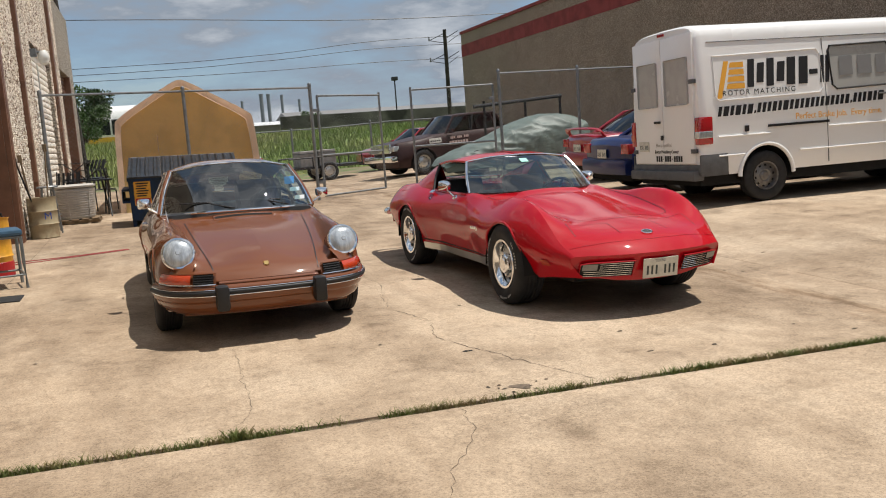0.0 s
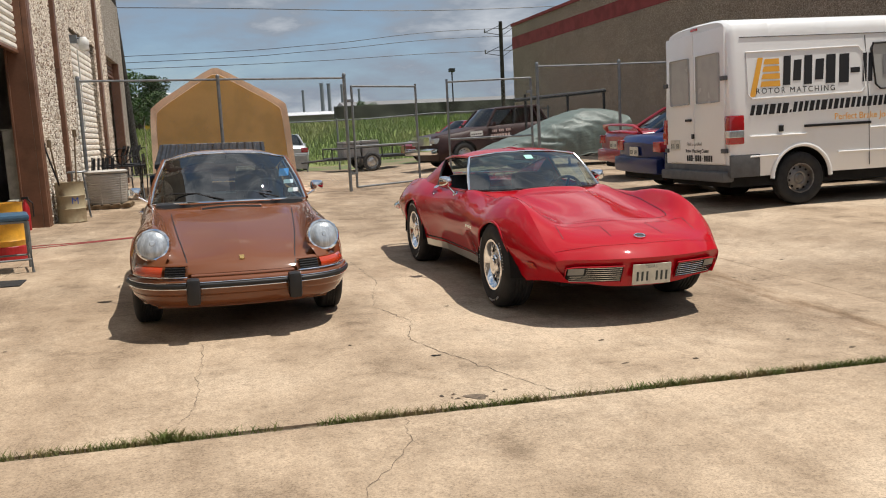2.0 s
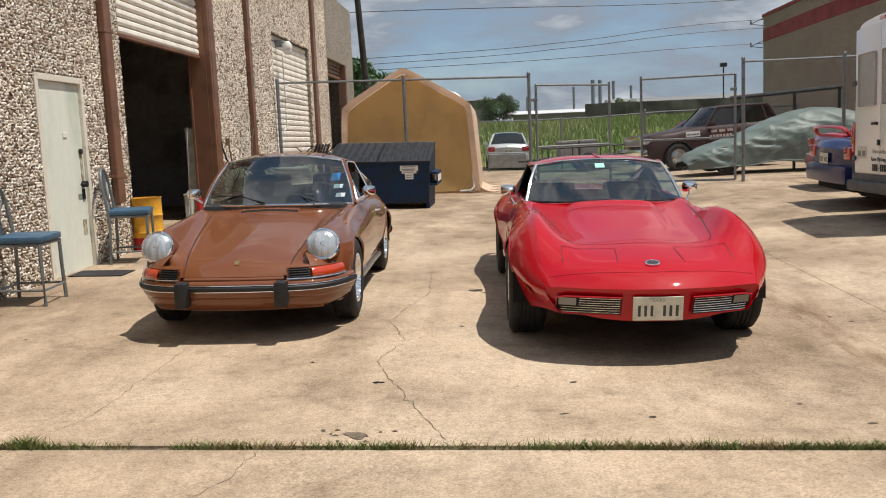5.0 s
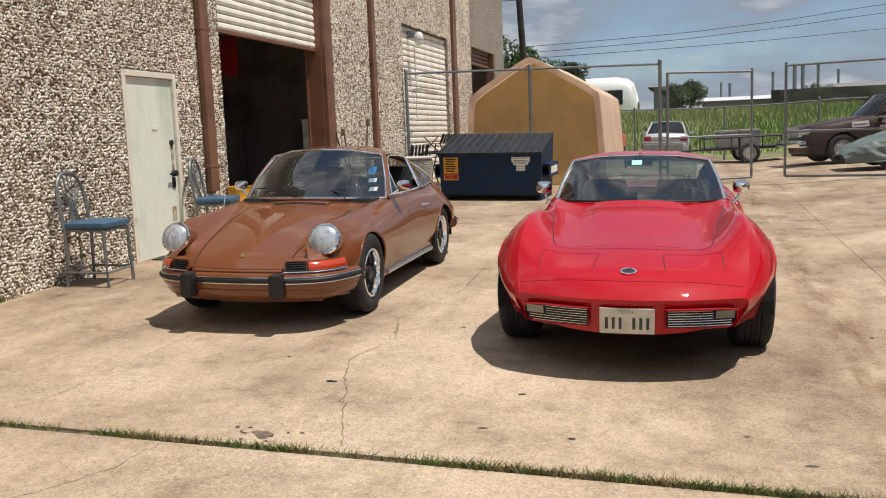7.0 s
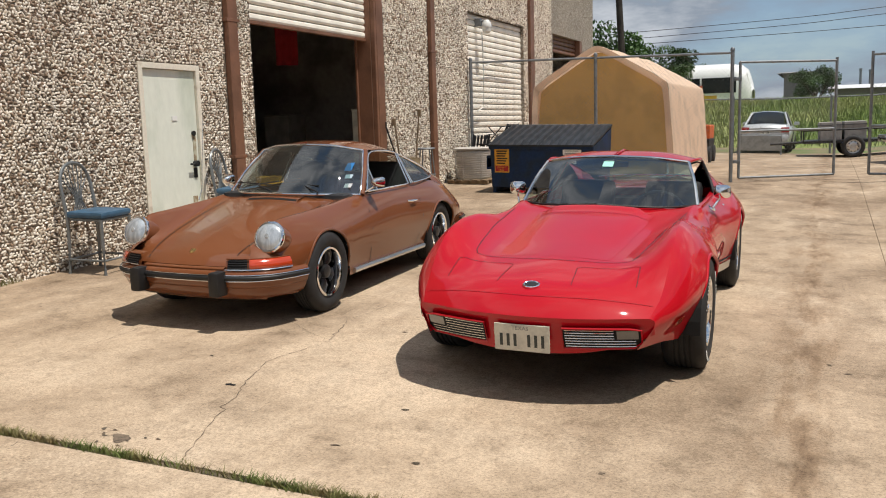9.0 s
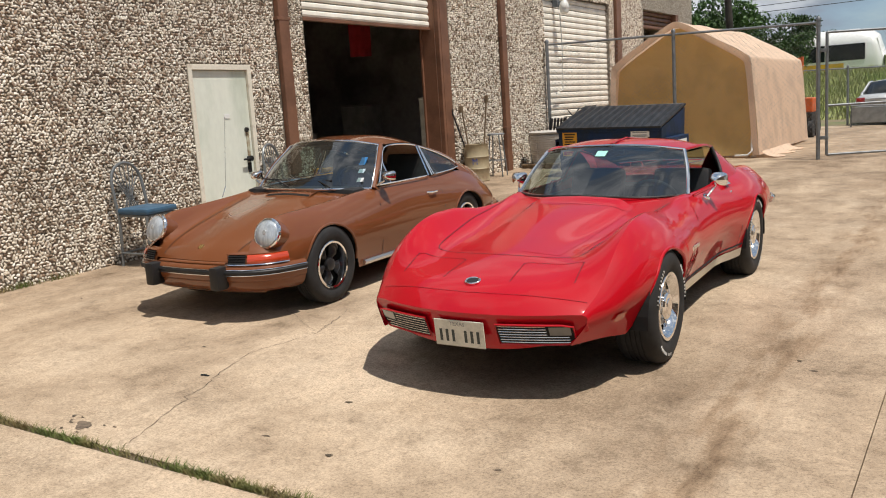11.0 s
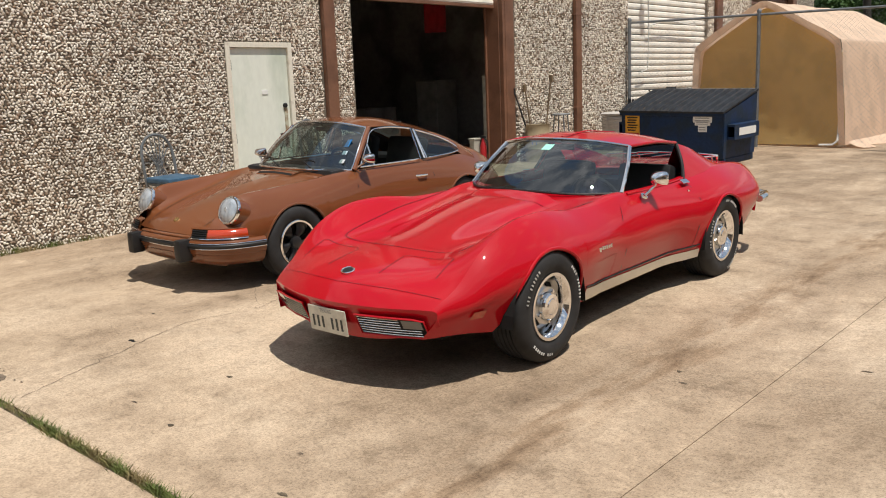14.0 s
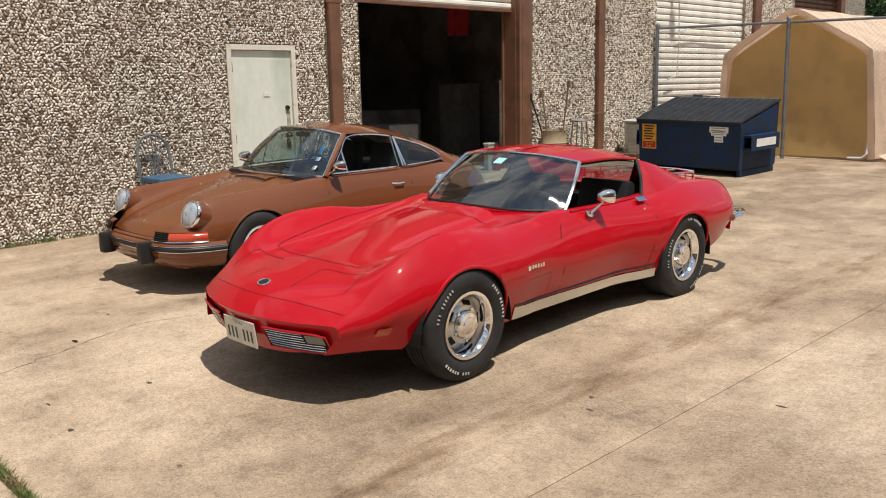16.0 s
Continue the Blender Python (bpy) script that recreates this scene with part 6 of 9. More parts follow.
def van(m):
    car = thing("delivery_van", m, "white high-roof delivery van with black and orange lettering", "van")
    hub = (1.05, 4.60)
    rr, arch = 0.355, 0.44

    def ring(x):
        lean = max(0.0, (x - 4.0) / 1.6)
        top = 2.55 - 1.05 * lean ** 1.4 if x > 4 else 2.55
        wide = 0.965 - 0.10 * max(0, (x - 4.8) / 0.8) ** 2
        lo = 0.42
        for h in hub:
            if abs(x - h) < arch:
                lo = max(lo, rr + 0.02 + math.sqrt(max(arch ** 2 - (x - h) ** 2, 0)))
        pts = [(wide - 0.045, 0.42), (wide - 0.005, 0.62), (wide, 0.95), (wide - 0.004, 1.38), (wide - 0.05, 1.95), (wide - 0.085, 2.24), (wide - 0.10, 2.38), (wide - 0.13, 2.455), (wide - 0.22, 2.512), (wide - 0.45, 2.538), (0.0, 2.55)]
        k = top / 2.55
        pts = [(y, z if z < 1.0 else 1.0 + (z - 1.0) * (top - 1.0) / 1.55) for y, z in pts]
        cur = spline([(y, z, 0) for y, z in pts], 46)
        cut = [p for p in cur if p.y > lo]
        return [Vector((x, -lo_y(cur, lo), lo))] + [Vector((x, -p.x, p.y)) for p in cut], len(cut)

    def lo_y(cur, z):
        for a, b in zip(cur, cur[1:]):
            if a.y <= z <= b.y:
                return a.x + (b.x - a.x) * (z - a.y) / max(b.y - a.y, 1e-6)
        return cur[0].x
    xs = sorted({0.0, 0.02, 0.06, *np.round(np.linspace(0.12, 5.56, 34), 3), *[round(h + arch * 0.998 * math.cos(math.pi * k / 16), 3) for h in hub for k in range(17)]})
    rows = []
    for x in xs:
        r, n = ring(x)
        if x < 0.06:
            r = [Vector((p.x, p.y * (1 - 0.03 * (0.06 - x) / 0.06), p.z - (0.03 * (0.06 - x) / 0.06 if p.z > 2.2 else 0))) for p in r]
        # even resampling
        ln = [0.0]
        for a, b in zip(r, r[1:]):
            ln.append(ln[-1] + (b - a).length)
        out = []
        for k in range(31):
            d = ln[-1] * k / 30
            i = min(max(j for j in range(len(ln)) if ln[j] <= d + 1e-9), len(r) - 2)
            f = (d - ln[i]) / max(ln[i + 1] - ln[i], 1e-9)
            out.append(r[i].lerp(r[i + 1], f))
        rows.append(out)
    shell = both(sheet(rows))
    end = rows[0]
    rear = both(sheet([[p, Vector((p.x, 0, p.z))] for p in end]))
    nose = both(sheet([[p, Vector((p.x, 0, p.z))] for p in rows[-1]]))
    body = part("body", joined(shell, rear, nose), WHITE_VAN, car, "", True)
    bpy_me = body.data
    bpy_me.set_sharp_from_angle(angle=radians(40))
    b = B()
    box(b, 0.05, -0.85, 0.28, 5.4, 0.85, 0.5)
    part("underbody", b, MATT_BLACK, car)
    # rear doors, windows, lamps
    for s in (1, -1):
        b = B()
        box(b, -0.03, min(s * 0.005, s * 0.84), 0.60, 0.01, max(s * 0.005, s * 0.84), 2.425, 0.012)
        d = part("rear_door", b, WHITE_VAN, car, "", True)
        b = B()
        inner, outer = (0.11, 0.68) if s > 0 else (0.12, 0.74)
        box(b, -0.036, min(s * inner, s * outer), 1.44, -0.0302, max(s * inner, s * outer), 2.10, 0.03)
        part("door_window", b, shade("grey_window_film", (0.42, 0.42, 0.40), 0.25, vary=0.05, scale=4, bump=0), d, "grey film-covered window")
        for z in (0.75, 1.72):
            b = B()
            box(b, -0.055, s * 0.84 - 0.05, z, 0.0, s * 0.84 + 0.06, z + 0.06, 0.006)
            part("hinge", b, GREY_PLASTIC, d)
        b = B()
        box(b, -0.035, min(s * 0.855, s * 0.985), 0.86, 0.19, max(s * 0.855, s * 0.985), 1.25, 0.03)
        t = part("tail_lamp", b, RED_LENS, car, "red tail lamp", True)
        b = B()
        box(b, -0.04, min(s * 0.865, s * 0.99), 0.95, 0.18, max(s * 0.865, s * 0.99), 1.05, 0.012)
        part("turn_lens", b, AMBER if s > 0 else CLEAR_LENS, t)
    b = B()
    box(b, -0.06, 0.06, 1.20, -0.03, 0.22, 1.235, 0.006)
    box(b, -0.05, -0.01, 0.95, -0.03, 0.05, 1.02, 0.006)
    part("door_handle", b, BLACK, car)
    b = B()
    box(b, -0.11, -0.93, 0.36, 0.06, 0.93, 0.50, 0.03)
    box(b, -0.03, -0.965, 0.44, 0.06, 0.965, 0.585, 0.02)
    box(b, -0.02, -0.975, 0.42, 0.42, -0.94, 0.72, 0.012)
    box(b, -0.02, 0.94, 0.42, 0.42, 0.975, 0.72, 0.012)
    part("rear_bumper", b, GREY_PLASTIC, car, "grey plastic rear bumper", True)
    b = B()
    box(b, -0.02, -0.09, 2.46, 0.05, 0.09, 2.50, 0.008)
    part("brake_lamp", b, RED_LENS, car)
    blank_plate(car, basis((-0.036, 0.58, 0.86), (0, -1, 0), (0, 0, 1)), 0.30, 0.15)
    side = lambda x, z, d=0.0: basis((0.156 + 0.972 * x, -0.968 - d + 0.055 * max(0, (z - 1.38) / 0.6), z), (1, 0, 0), (0, 0.04 if z > 1.38 else 0, 1))
    back = lambda y, z: basis((-0.034, y, z), (0, -1, 0), (0, 0, 1))
    lettering("rear_line", "Find a certified", 0.075, back(0.22, 0.85), shade("faint_grey_ink", (0.45, 0.40, 0.36), 0.6, vary=0, bump=0), car)
    lettering("rear_line", "Rotor Matching Center", 0.072, back(0.26, 0.755), INK, car)
    b = B()
    for k in range(12):
        if k in (3, 7):
            box(b, -0.036, 0.22 - k * 0.063 - 0.03, 0.665, -0.033, 0.22 - k * 0.063 - 0.008, 0.677)
        else:
            box(b, -0.036, 0.22 - k * 0.063 - 0.042, 0.63, -0.033, 0.22 - k * 0.063, 0.715)
    part("number_bars", b, INK, car, "black bars of a telephone line")
    # brand block as plain shapes: orange striped emblem and heavy black blocks
    def quad(pts, mat, name, label=""):
        v = [side(x, z) @ Vector((0, 0, 0.003)) for x, z in pts]
        part(name, outward((v, [tuple(range(len(v)))]), (2.5, 0, 1.2)), mat, car, label)
    quad([(0.28, 1.99), (0.36, 1.99), (0.21, 1.48), (0.13, 1.48)], ORANGE_INK, "emblem_stroke")
    for k in range(4):
        z = 1.90 - k * 0.098
        x = 0.335 - k * 0.022
        quad([(x + 0.05, z + 0.07), (0.60, z + 0.075), (0.60, z), (x + 0.025, z)], ORANGE_INK, "emblem_bar")
    # each heavy initial stands as two plain strokes
    for x0, x1 in ((0.64, 0.92), (0.96, 1.27), (1.30, 1.67), (1.88, 2.04)):
        zz, w = 1.615, (x1 - x0)
        for a, c, top in ((0.0, 0.40, 0.385), (0.56, 0.98, 0.33 if x1 < 1.5 else 0.385)):
            quad([(x0 + w * a + 0.035, zz + top), (x0 + w * c + 0.035, zz + top + 0.005), (x0 + w * c, zz + 0.385 - top), (x0 + w * a, zz + 0.385 - top)], INK, "brand_stroke")
    quad([(1.70, 1.81), (1.85, 1.815), (1.85, 1.745), (1.70, 1.74)], INK, "brand_stroke")
    lettering("slogan", "ROTOR MATCHING", 0.105, side(0.22, 1.515) @ Matrix.Translation((0, 0, 0.003)), INK, car, space=1.36)
    x = 0.12
    for k, wdt in enumerate((0.2, 0.2, 0.2, 0.05, 0.17, 0.18, 0.2, 0.18, 0.18, 0.17, 0.18, 0.17, 0.18, 0.05, 0.17, 0.19, 0.21)):
        h = 0.135 if wdt > 0.1 else 0.04
        z0 = 1.235 + k * 0.0045
        for a, c in (((0.0, 0.055), (0.085, wdt - 0.03)) if wdt > 0.1 else ((0.0, 0.032),)):
            quad([(x + a + 0.03 * h / 0.135, z0 + h), (x + c + 0.03 * h / 0.135, z0 + h), (x + c, z0), (x + a, z0)], INK, "address_stroke")
        x += wdt
    lettering("motto", "Perfect Brake Job.  Every time.", 0.125, side(1.42, 1.12) @ Matrix.Translation((0, 0, 0.003)), ORANGE_INK, car, space=0.97)
    # pressed panel frame, sliding door, rails, window
    b = B()
    loop = [side(x, z) @ Vector((0, 0, 0)) for x, z in ((0.10, 2.07), (1.84, 2.10), (1.90, 2.03), (1.92, 1.55), (1.86, 1.48), (0.16, 1.455), (0.10, 1.52))]
    tube(b, loop, 0.010, 6, True, 1)
    part("pressed_panel_edge", b, WHITE_VAN, car, "", True)
    b = B()
    tube(b, [side(x, z, -0.004) @ Vector((0, 0, 0)) for x, z in ((1.96, 2.24), (1.97, 1.4), (1.99, 0.48))], 0.007, 5)
    tube(b, [side(x, z, -0.004) @ Vector((0, 0, 0)) for x, z in ((3.20, 2.24), (3.21, 1.4), (3.24, 0.48))], 0.007, 5)
    tube(b, [side(x, z, -0.004) @ Vector((0, 0, 0)) for x, z in ((0.03, 2.27), (1.6, 2.27), (3.9, 2.27))], 0.006, 5)
    part("panel_gap", b, GREY_PLASTIC, car)
    b = B()
    box(b, 1.08, -0.985, 1.04, 2.10, -0.965, 1.075, 0.004)
    box(b, 0.70, -0.99, 1.0, 0.76, -0.96, 1.085, 0.006)
    part("door_track", b, BLACK, car)
    for x0, x1, z in ((0.12, 0.98, 0.955), (1.99, 3.9, 0.99), (0.12, 0.55, 0.69), (1.48, 3.9, 0.68)):
        b = B()
        tube(b, [side(x0, z, 0.004) @ Vector((0, 0, 0)), side((x0 + x1) / 2, z, 0.006) @ Vector((0, 0, 0)), side(x1, z, 0.004) @ Vector((0, 0, 0))], 0.014, 6)
        part("side_moulding", b, WHITE_VAN, car, "", True)
    wl = [side(x, z) @ Vector((0, 0, 0.004)) for x, z in ((2.08, 2.13), (3.08, 2.15), (3.13, 2.08), (3.14, 1.60), (3.08, 1.53), (2.16, 1.51), (2.09, 1.57), (2.05, 2.06))]
    part("door_window", outward((wl, [tuple(range(8))]), (2.5, 0, 1.2)), shade("grey_window_film", (0.4, 0.4, 0.4)), car, "grey filmed sliding door window")
    b = B()
    tube(b, wl, 0.022, 8, True, 0.6)
    part("window_seal", b, BLACK, car)
    for x0, x1 in ((2.22, 2.46), (2.55, 2.80), (2.88, 3.06)):
        v = [side(x, z) @ Vector((0, 0, 0.012)) for x, z in ((x0, 1.97), (x1, 1.975), (x1, 1.70), (x0, 1.70))]
        part("brand_block", outward((v, [(0, 1, 2, 3)]), (2.5, 0, 1.2)), shade("faded_film_print", (0.24, 0.24, 0.24), 0.4, vary=0.03, bump=0), car)
    cw = [side(x, z) @ Vector((0, 0, 0.004)) for x, z in ((3.36, 2.12), (3.98, 2.10), (4.45, 1.55), (3.38, 1.52))]
    part("cab_window", outward((cw, [(0, 1, 2, 3)]), (2.5, 0, 1.2)), BLACK, car, "dark cab window")
    b = B()
    tube(b, [side(x, 1.40) @ Vector((0, 0, 0.02)) for x in (2.88, 2.95, 3.05, 3.10)], 0.016, 6)
    tube(b, [side(x, 1.42) @ Vector((0, 0, 0.02)) for x in (3.30, 3.36, 3.48, 3.52)], 0.016, 6)
    part("door_handle", b, GREY_PLASTIC, car)
    for h in hub:
        b = B()
        tube(b, [Vector((h + arch * math.cos(a), -0.955, rr + 0.02 + arch * math.sin(a))) for a in np.linspace(0, math.pi, 20)], 0.03, 8)
        part("arch_flare", b, WHITE_VAN, car, "", True)
        rows = [[Vector((h + (arch - 0.004) * math.cos(a), y, rr + 0.02 + (arch - 0.004) * math.sin(a))) for y in (-0.94, -0.55)] for a in np.linspace(-0.1, math.pi + 0.1, 18)]
        v, f = sheet(rows)
        part("wheel_well", (v, f + [tuple(range(1, len(v), 2))]), MATT_BLACK, car)
        for s in (1, -1):
            steel_wheel(car, wheel_pose(h, s * 0.845, rr, 10), rr, 0.20, 0.20, VAN_RIM)
    return car


# it stands level, past the break in the slope
van(on_lot(7.31, 11.298, 0, False) @ pose(0, 0, -0.003, -0.4, -0.2, -3.05))


# ---- parked cars beyond ----


def saloon(name, label, m, paint, fo=0.9, wb=2.68, ro=1.0, w=0.87, h=1.42, belt=0.93, a0=-0.45, a1=-1.15, r1=-2.25, r0=-2.95, wing=False, hood=0.86, plate=True, boxy=0.0, rim=STEEL, r=0.32):
    car = thing(name, m, label, "car")
    tail = -wb - ro
    deck = belt + 0.07 * (1 - boxy)
    sh = Shell(
        zc=[(fo, 0.60 + boxy * 0.3), (fo - 0.12, 0.70 + boxy * 0.28), (0, hood + 0.02), (a0, belt + 0.06), (r1, belt + 0.06), (r0, deck + 0.04), (tail + 0.12, deck + 0.02), (tail, deck - 0.10)],
        yv=[(fo, 0.45 * w / 0.87), (tail, 0.45 * w / 0.87)],
        zv=[(fo, 0.59 + boxy * 0.3), (fo - 0.12, 0.69 + boxy * 0.28), (0, hood), (a0, belt + 0.04), (r1, belt + 0.04), (r0, deck + 0.02), (tail + 0.12, deck), (tail, deck - 0.12)],
        yp=[(fo, w - 0.20), (0, w - 0.12), (a0, w - 0.10), (r0, w - 0.12), (tail, w - 0.18)],
        zp=[(fo, 0.56 + boxy * 0.3), (fo - 0.12, 0.66 + boxy * 0.28), (0, hood - 0.03), (a0, belt), (r1, belt + 0.01), (r0, deck - 0.02), (tail + 0.12, deck - 0.04), (tail, deck - 0.16)],
        yb=[(fo, w - 0.10), (0.3, w - 0.01), (0, w), (-wb, w), (tail + 0.3, w - 0.02), (tail, w - 0.08)],
        zb=[(fo, 0.50), (0, 0.68), (-wb, 0.70), (tail, 0.60)],
        ys=[(fo, w - 0.14), (0, w - 0.04), (-wb, w - 0.04), (tail, w - 0.12)],
        zs=[(fo, 0.28), (0, 0.24), (-wb, 0.26), (tail, 0.34)],
        arches=((0.0, r, r + 0.055), (-wb, r, r + 0.055)), nose=fo, tail=tail, cabin=(a0, r0 + 0.06), vee=(0.10, 0.4), tuck=(0.10, 0.4))
    g = sh.build(6, 10)
    part("body", joined(g["hood"], g["ledge"], g["side"], g["deck"], cap_end(sh.front_ring, 0.28, 0.03), cap_end(sh.rear_ring, 0.32, -0.03)), paint, car, "", True)
    yr = w - 0.30
    A0, A1, C1, C0 = Vector((a0 - 0.22, w - 0.13, belt)), Vector((a1 - 0.10, yr, h - 0.05)), Vector((r1, yr, h - 0.06)), Vector((r0, w - 0.15, belt + 0.04))
    fr, ft, rt, rb = Vector((a0, 0, belt + 0.05)), Vector((a1, 0, h)), Vector((r1 - 0.05, 0, h - 0.01)), Vector((r0 - 0.08, 0, deck + 0.03))
    mid = lambda a, b, k=0.5, up=0.0: a.lerp(b, k) + Vector((0, 0, up))
    L = lambda *p: [tuple(q) for q in p]
    ws = both(sheet(coons(L(A0, mid(A0, fr, 0.6, 0.01) + Vector((0.06, 0, 0)), fr), L(A1, mid(A1, ft, 0.6, 0.012), ft), L(A0, mid(A0, A1), A1), L(fr, mid(fr, ft, 0.5, 0.02), ft), 8, 6)))
    part("windscreen", outward(ws, (-1.6, 0, 0.6)), TINTED, car, "", True)
    part("roof", both(sheet(coons(L(A1, mid(A1, ft, 0.6, 0.012), ft), L(C1, mid(C1, rt, 0.6, 0.012), rt), L(A1, mid(A1, C1, 0.5, 0.02), C1), L(ft, mid(ft, rt, 0.5, 0.02), rt), 8, 8))), paint, car, "", True)
    rw = both(sheet(coons(L(C1 - Vector((0, 0.06, 0)), mid(C1, rt, 0.6, 0.012), rt), L(C0 - Vector((0, 0.14, 0)), mid(C0, rb, 0.6) - Vector((0.03, 0, 0)), rb), L(C1 - Vector((0, 0.06, 0)), mid(C1, C0) - Vector((0, 0.08, -0.02)), C0 - Vector((0, 0.14, 0))), L(rt, mid(rt, rb, 0.5, 0.03), rb), 8, 6)))
    part("rear_window", outward(rw, (-1.6, 0, 0.6)), TINTED, car, "dark rear window", True)
    for s in (1, -1):
        quad = lambda a, b, c, d: [[a.lerp(b, k / 5).lerp(d.lerp(c, k / 5), j / 3) for j in range(4)] for k in range(6)]
        fl = lambda rows: outward(sheet([[Vector((p.x, s * p.y, p.z)) for p in r] for r in rows]), (-1.6, 0, 0.6))
        part("side_window", fl(quad(A0, C0, C1, A1)), TINTED, car, "dark side windows")
        for k in (0.44, 0.86):
            p, q = A0.lerp(C0, k), A1.lerp(C1, min(k + 0.02, 1))
            b = B()
            tube(b, [Vector((v.x, s * (v.y + 0.003), v.z)) for v in (p, q)], 0.028, 6)
            part("pillar", b, paint if k > 0.5 else BLACK, car)
        for a, c in ((A0, A1), (C1, C0), (A1, C1)):
            b = B()
            tube(b, [Vector((v.x, s * v.y, v.z)) for v in (a, mid(a, c, 0.5, 0.01), c)], 0.035, 8)
            part("roof_pillar", b, paint, car, "", True)
        b = B()
        p = sh.side(tail + 0.06, deck - 0.20)
        box(b, tail - 0.012 + 0.05, min(s * (w - 0.34), s * (w - 0.09)), deck - 0.25, tail + 0.16, max(s * (w - 0.34), s * (w - 0.09)), deck - 0.08, 0.02)
        part("tail_lamp", b, RED_LENS, car, "red tail lamp", True)
        b = B()
        box(b, fo - 0.20, min(s * (w - 0.36), s * (w - 0.14)), 0.60 + boxy * 0.16, fo - 0.02, max(s * (w - 0.36), s * (w - 0.14)), 0.69 + boxy * 0.22, 0.02)
        part("headlamp", b, CLEAR_LENS, car, "", True)
        b = B()
        box(b, a0 - 0.42, min(s * (w - 0.06), s * (w + 0.12)), belt + 0.02, a0 - 0.30, max(s * (w - 0.06), s * (w + 0.12)), belt + 0.14, 0.03)
        part("door_mirror", b, paint, car, "", True)
        for x in (0.0, -wb):
            steel_wheel(car, wheel_pose(x, s * (w - 0.12), r, 12), r, 0.21, 0.205, rim)
    for k in (0, 1):
        for s in (1, -1):
            part("wheel_well", wheel_well(sh, k, 0.36, s), MATT_BLACK, car)
    b = B()
    box(b, tail - 0.03, -w + 0.10, 0.32, tail + 0.20, w - 0.10, 0.60, 0.09)
    part("rear_bumper", b, paint if not boxy else CHROME, car, "", True)
    b = B()
    box(b, tail + 0.15, -w + 0.2, 0.22, fo - 0.15, w - 0.2, 0.45)
    box(b, r0 + 0.2, -w + 0.16, 0.4, a0 - 0.15, w - 0.16, belt - 0.02)
    part("underbody", b, MATT_BLACK, car)
    if plate:
        blank_plate(car, basis((tail - 0.022 if not boxy else tail - 0.055, 0, 0.68), (0, -1, 0), (0, 0, 1)), 0.30, 0.15)
    if wing:
        b = B()
        tube(b, [(tail + 0.22, -w + 0.16, deck - 0.04), (tail + 0.15, -w + 0.15, deck + 0.06), (tail + 0.11, -w + 0.24, deck + 0.115), (tail + 0.08, -0.3, deck + 0.13), (tail + 0.08, 0.3, deck + 0.13), (tail + 0.11, w - 0.24, deck + 0.115), (tail + 0.15, w - 0.15, deck + 0.06), (tail + 0.22, w - 0.16, deck - 0.04)], 0.06, 8, flat=0.45)
        part("rear_wing", b, paint, car, "red rear wing", True)
    return car


RED_SALOON = shade("bright_red_car_paint", (0.32, 0.006, 0.018), 0.3, vary=0.03, bump=0, coat=1.0)
saloon("saloon_car", "blue saloon car parked beside the white van", on_lot(7.40 + 3.68, 13.4, 0), BLUE_PAINT, belt=0.86, h=1.38)
saloon("saloon_car", "bright red saloon car with a rear wing", on_lot(8.3 + 3.68, 16.05, 0), RED_SALOON, wing=True, belt=0.87, h=1.40)
saloon("saloon_car", "silver saloon car parked beyond the fence", on_lot(3.05, 31.4 + 3.68, 90), SILVER_PAINT, belt=0.84, h=1.34, w=0.82)
saloon("saloon_car", "red saloon car parked beyond the dark truck", on_lot(8.10, 30.8, 191), RED_SALOON, belt=0.90, h=1.40)
truck = saloon("sport_utility_truck", "dark maroon sport utility truck with white door lettering", on_lot(7.35, 24.95, 191), MAROON, fo=0.90, wb=2.45, ro=0.75, w=0.92, h=1.62,
               belt=1.07, a0=-0.62, a1=-1.18, r1=-2.72, r0=-2.92, hood=1.04, boxy=1.0, r=0.36, plate=False)
b = B()
box(b, 0.88, -0.62, 0.72, 0.955, 0.62, 0.98, 0.01)
grille = part("grille", b, CHROME, truck, "chrome barred grille")
for k in range(4):
    b = B()
    box(b, 0.95, -0.58, 0.745 + k * 0.06, 0.932, 0.58, 0.785 + k * 0.06)
    part("grille_slot", b, MATT_BLACK, grille)
b = B()
box(b, 0.88, -0.95, 0.46, 1.08, 0.95, 0.64, 0.03)
part("front_bumper", b, CHROME, truck, "chrome front bumper", True)
b = B()
box(b, -0.62, 0.927, 0.86, -0.22, 0.932, 1.0)
sg = part("door_sign", b, PAPER, truck, "white brand plate")
b = B()
for k in range(5):
    box(b, -0.58 + k * 0.07, 0.9325, 0.90, -0.53 + k * 0.07, 0.935, 0.935)
part("brand_block", b, INK, sg)
b = B()
for k in range(11):
    if k not in (3, 7):
        box(b, -1.50 - 0.055 + k * 0.058, 0.927, 0.92, -1.50 + k * 0.058 - 0.012, 0.930, 0.99)
for k in range(7):
    box(b, -1.52 + k * 0.095, 0.927, 0.74, -1.45 + k * 0.095, 0.930, 0.86)
part("door_bars", b, shade("pale_red_lettering", (0.6, 0.45, 0.42), 0.6, vary=0, bump=0), truck, "pale lettering bars")


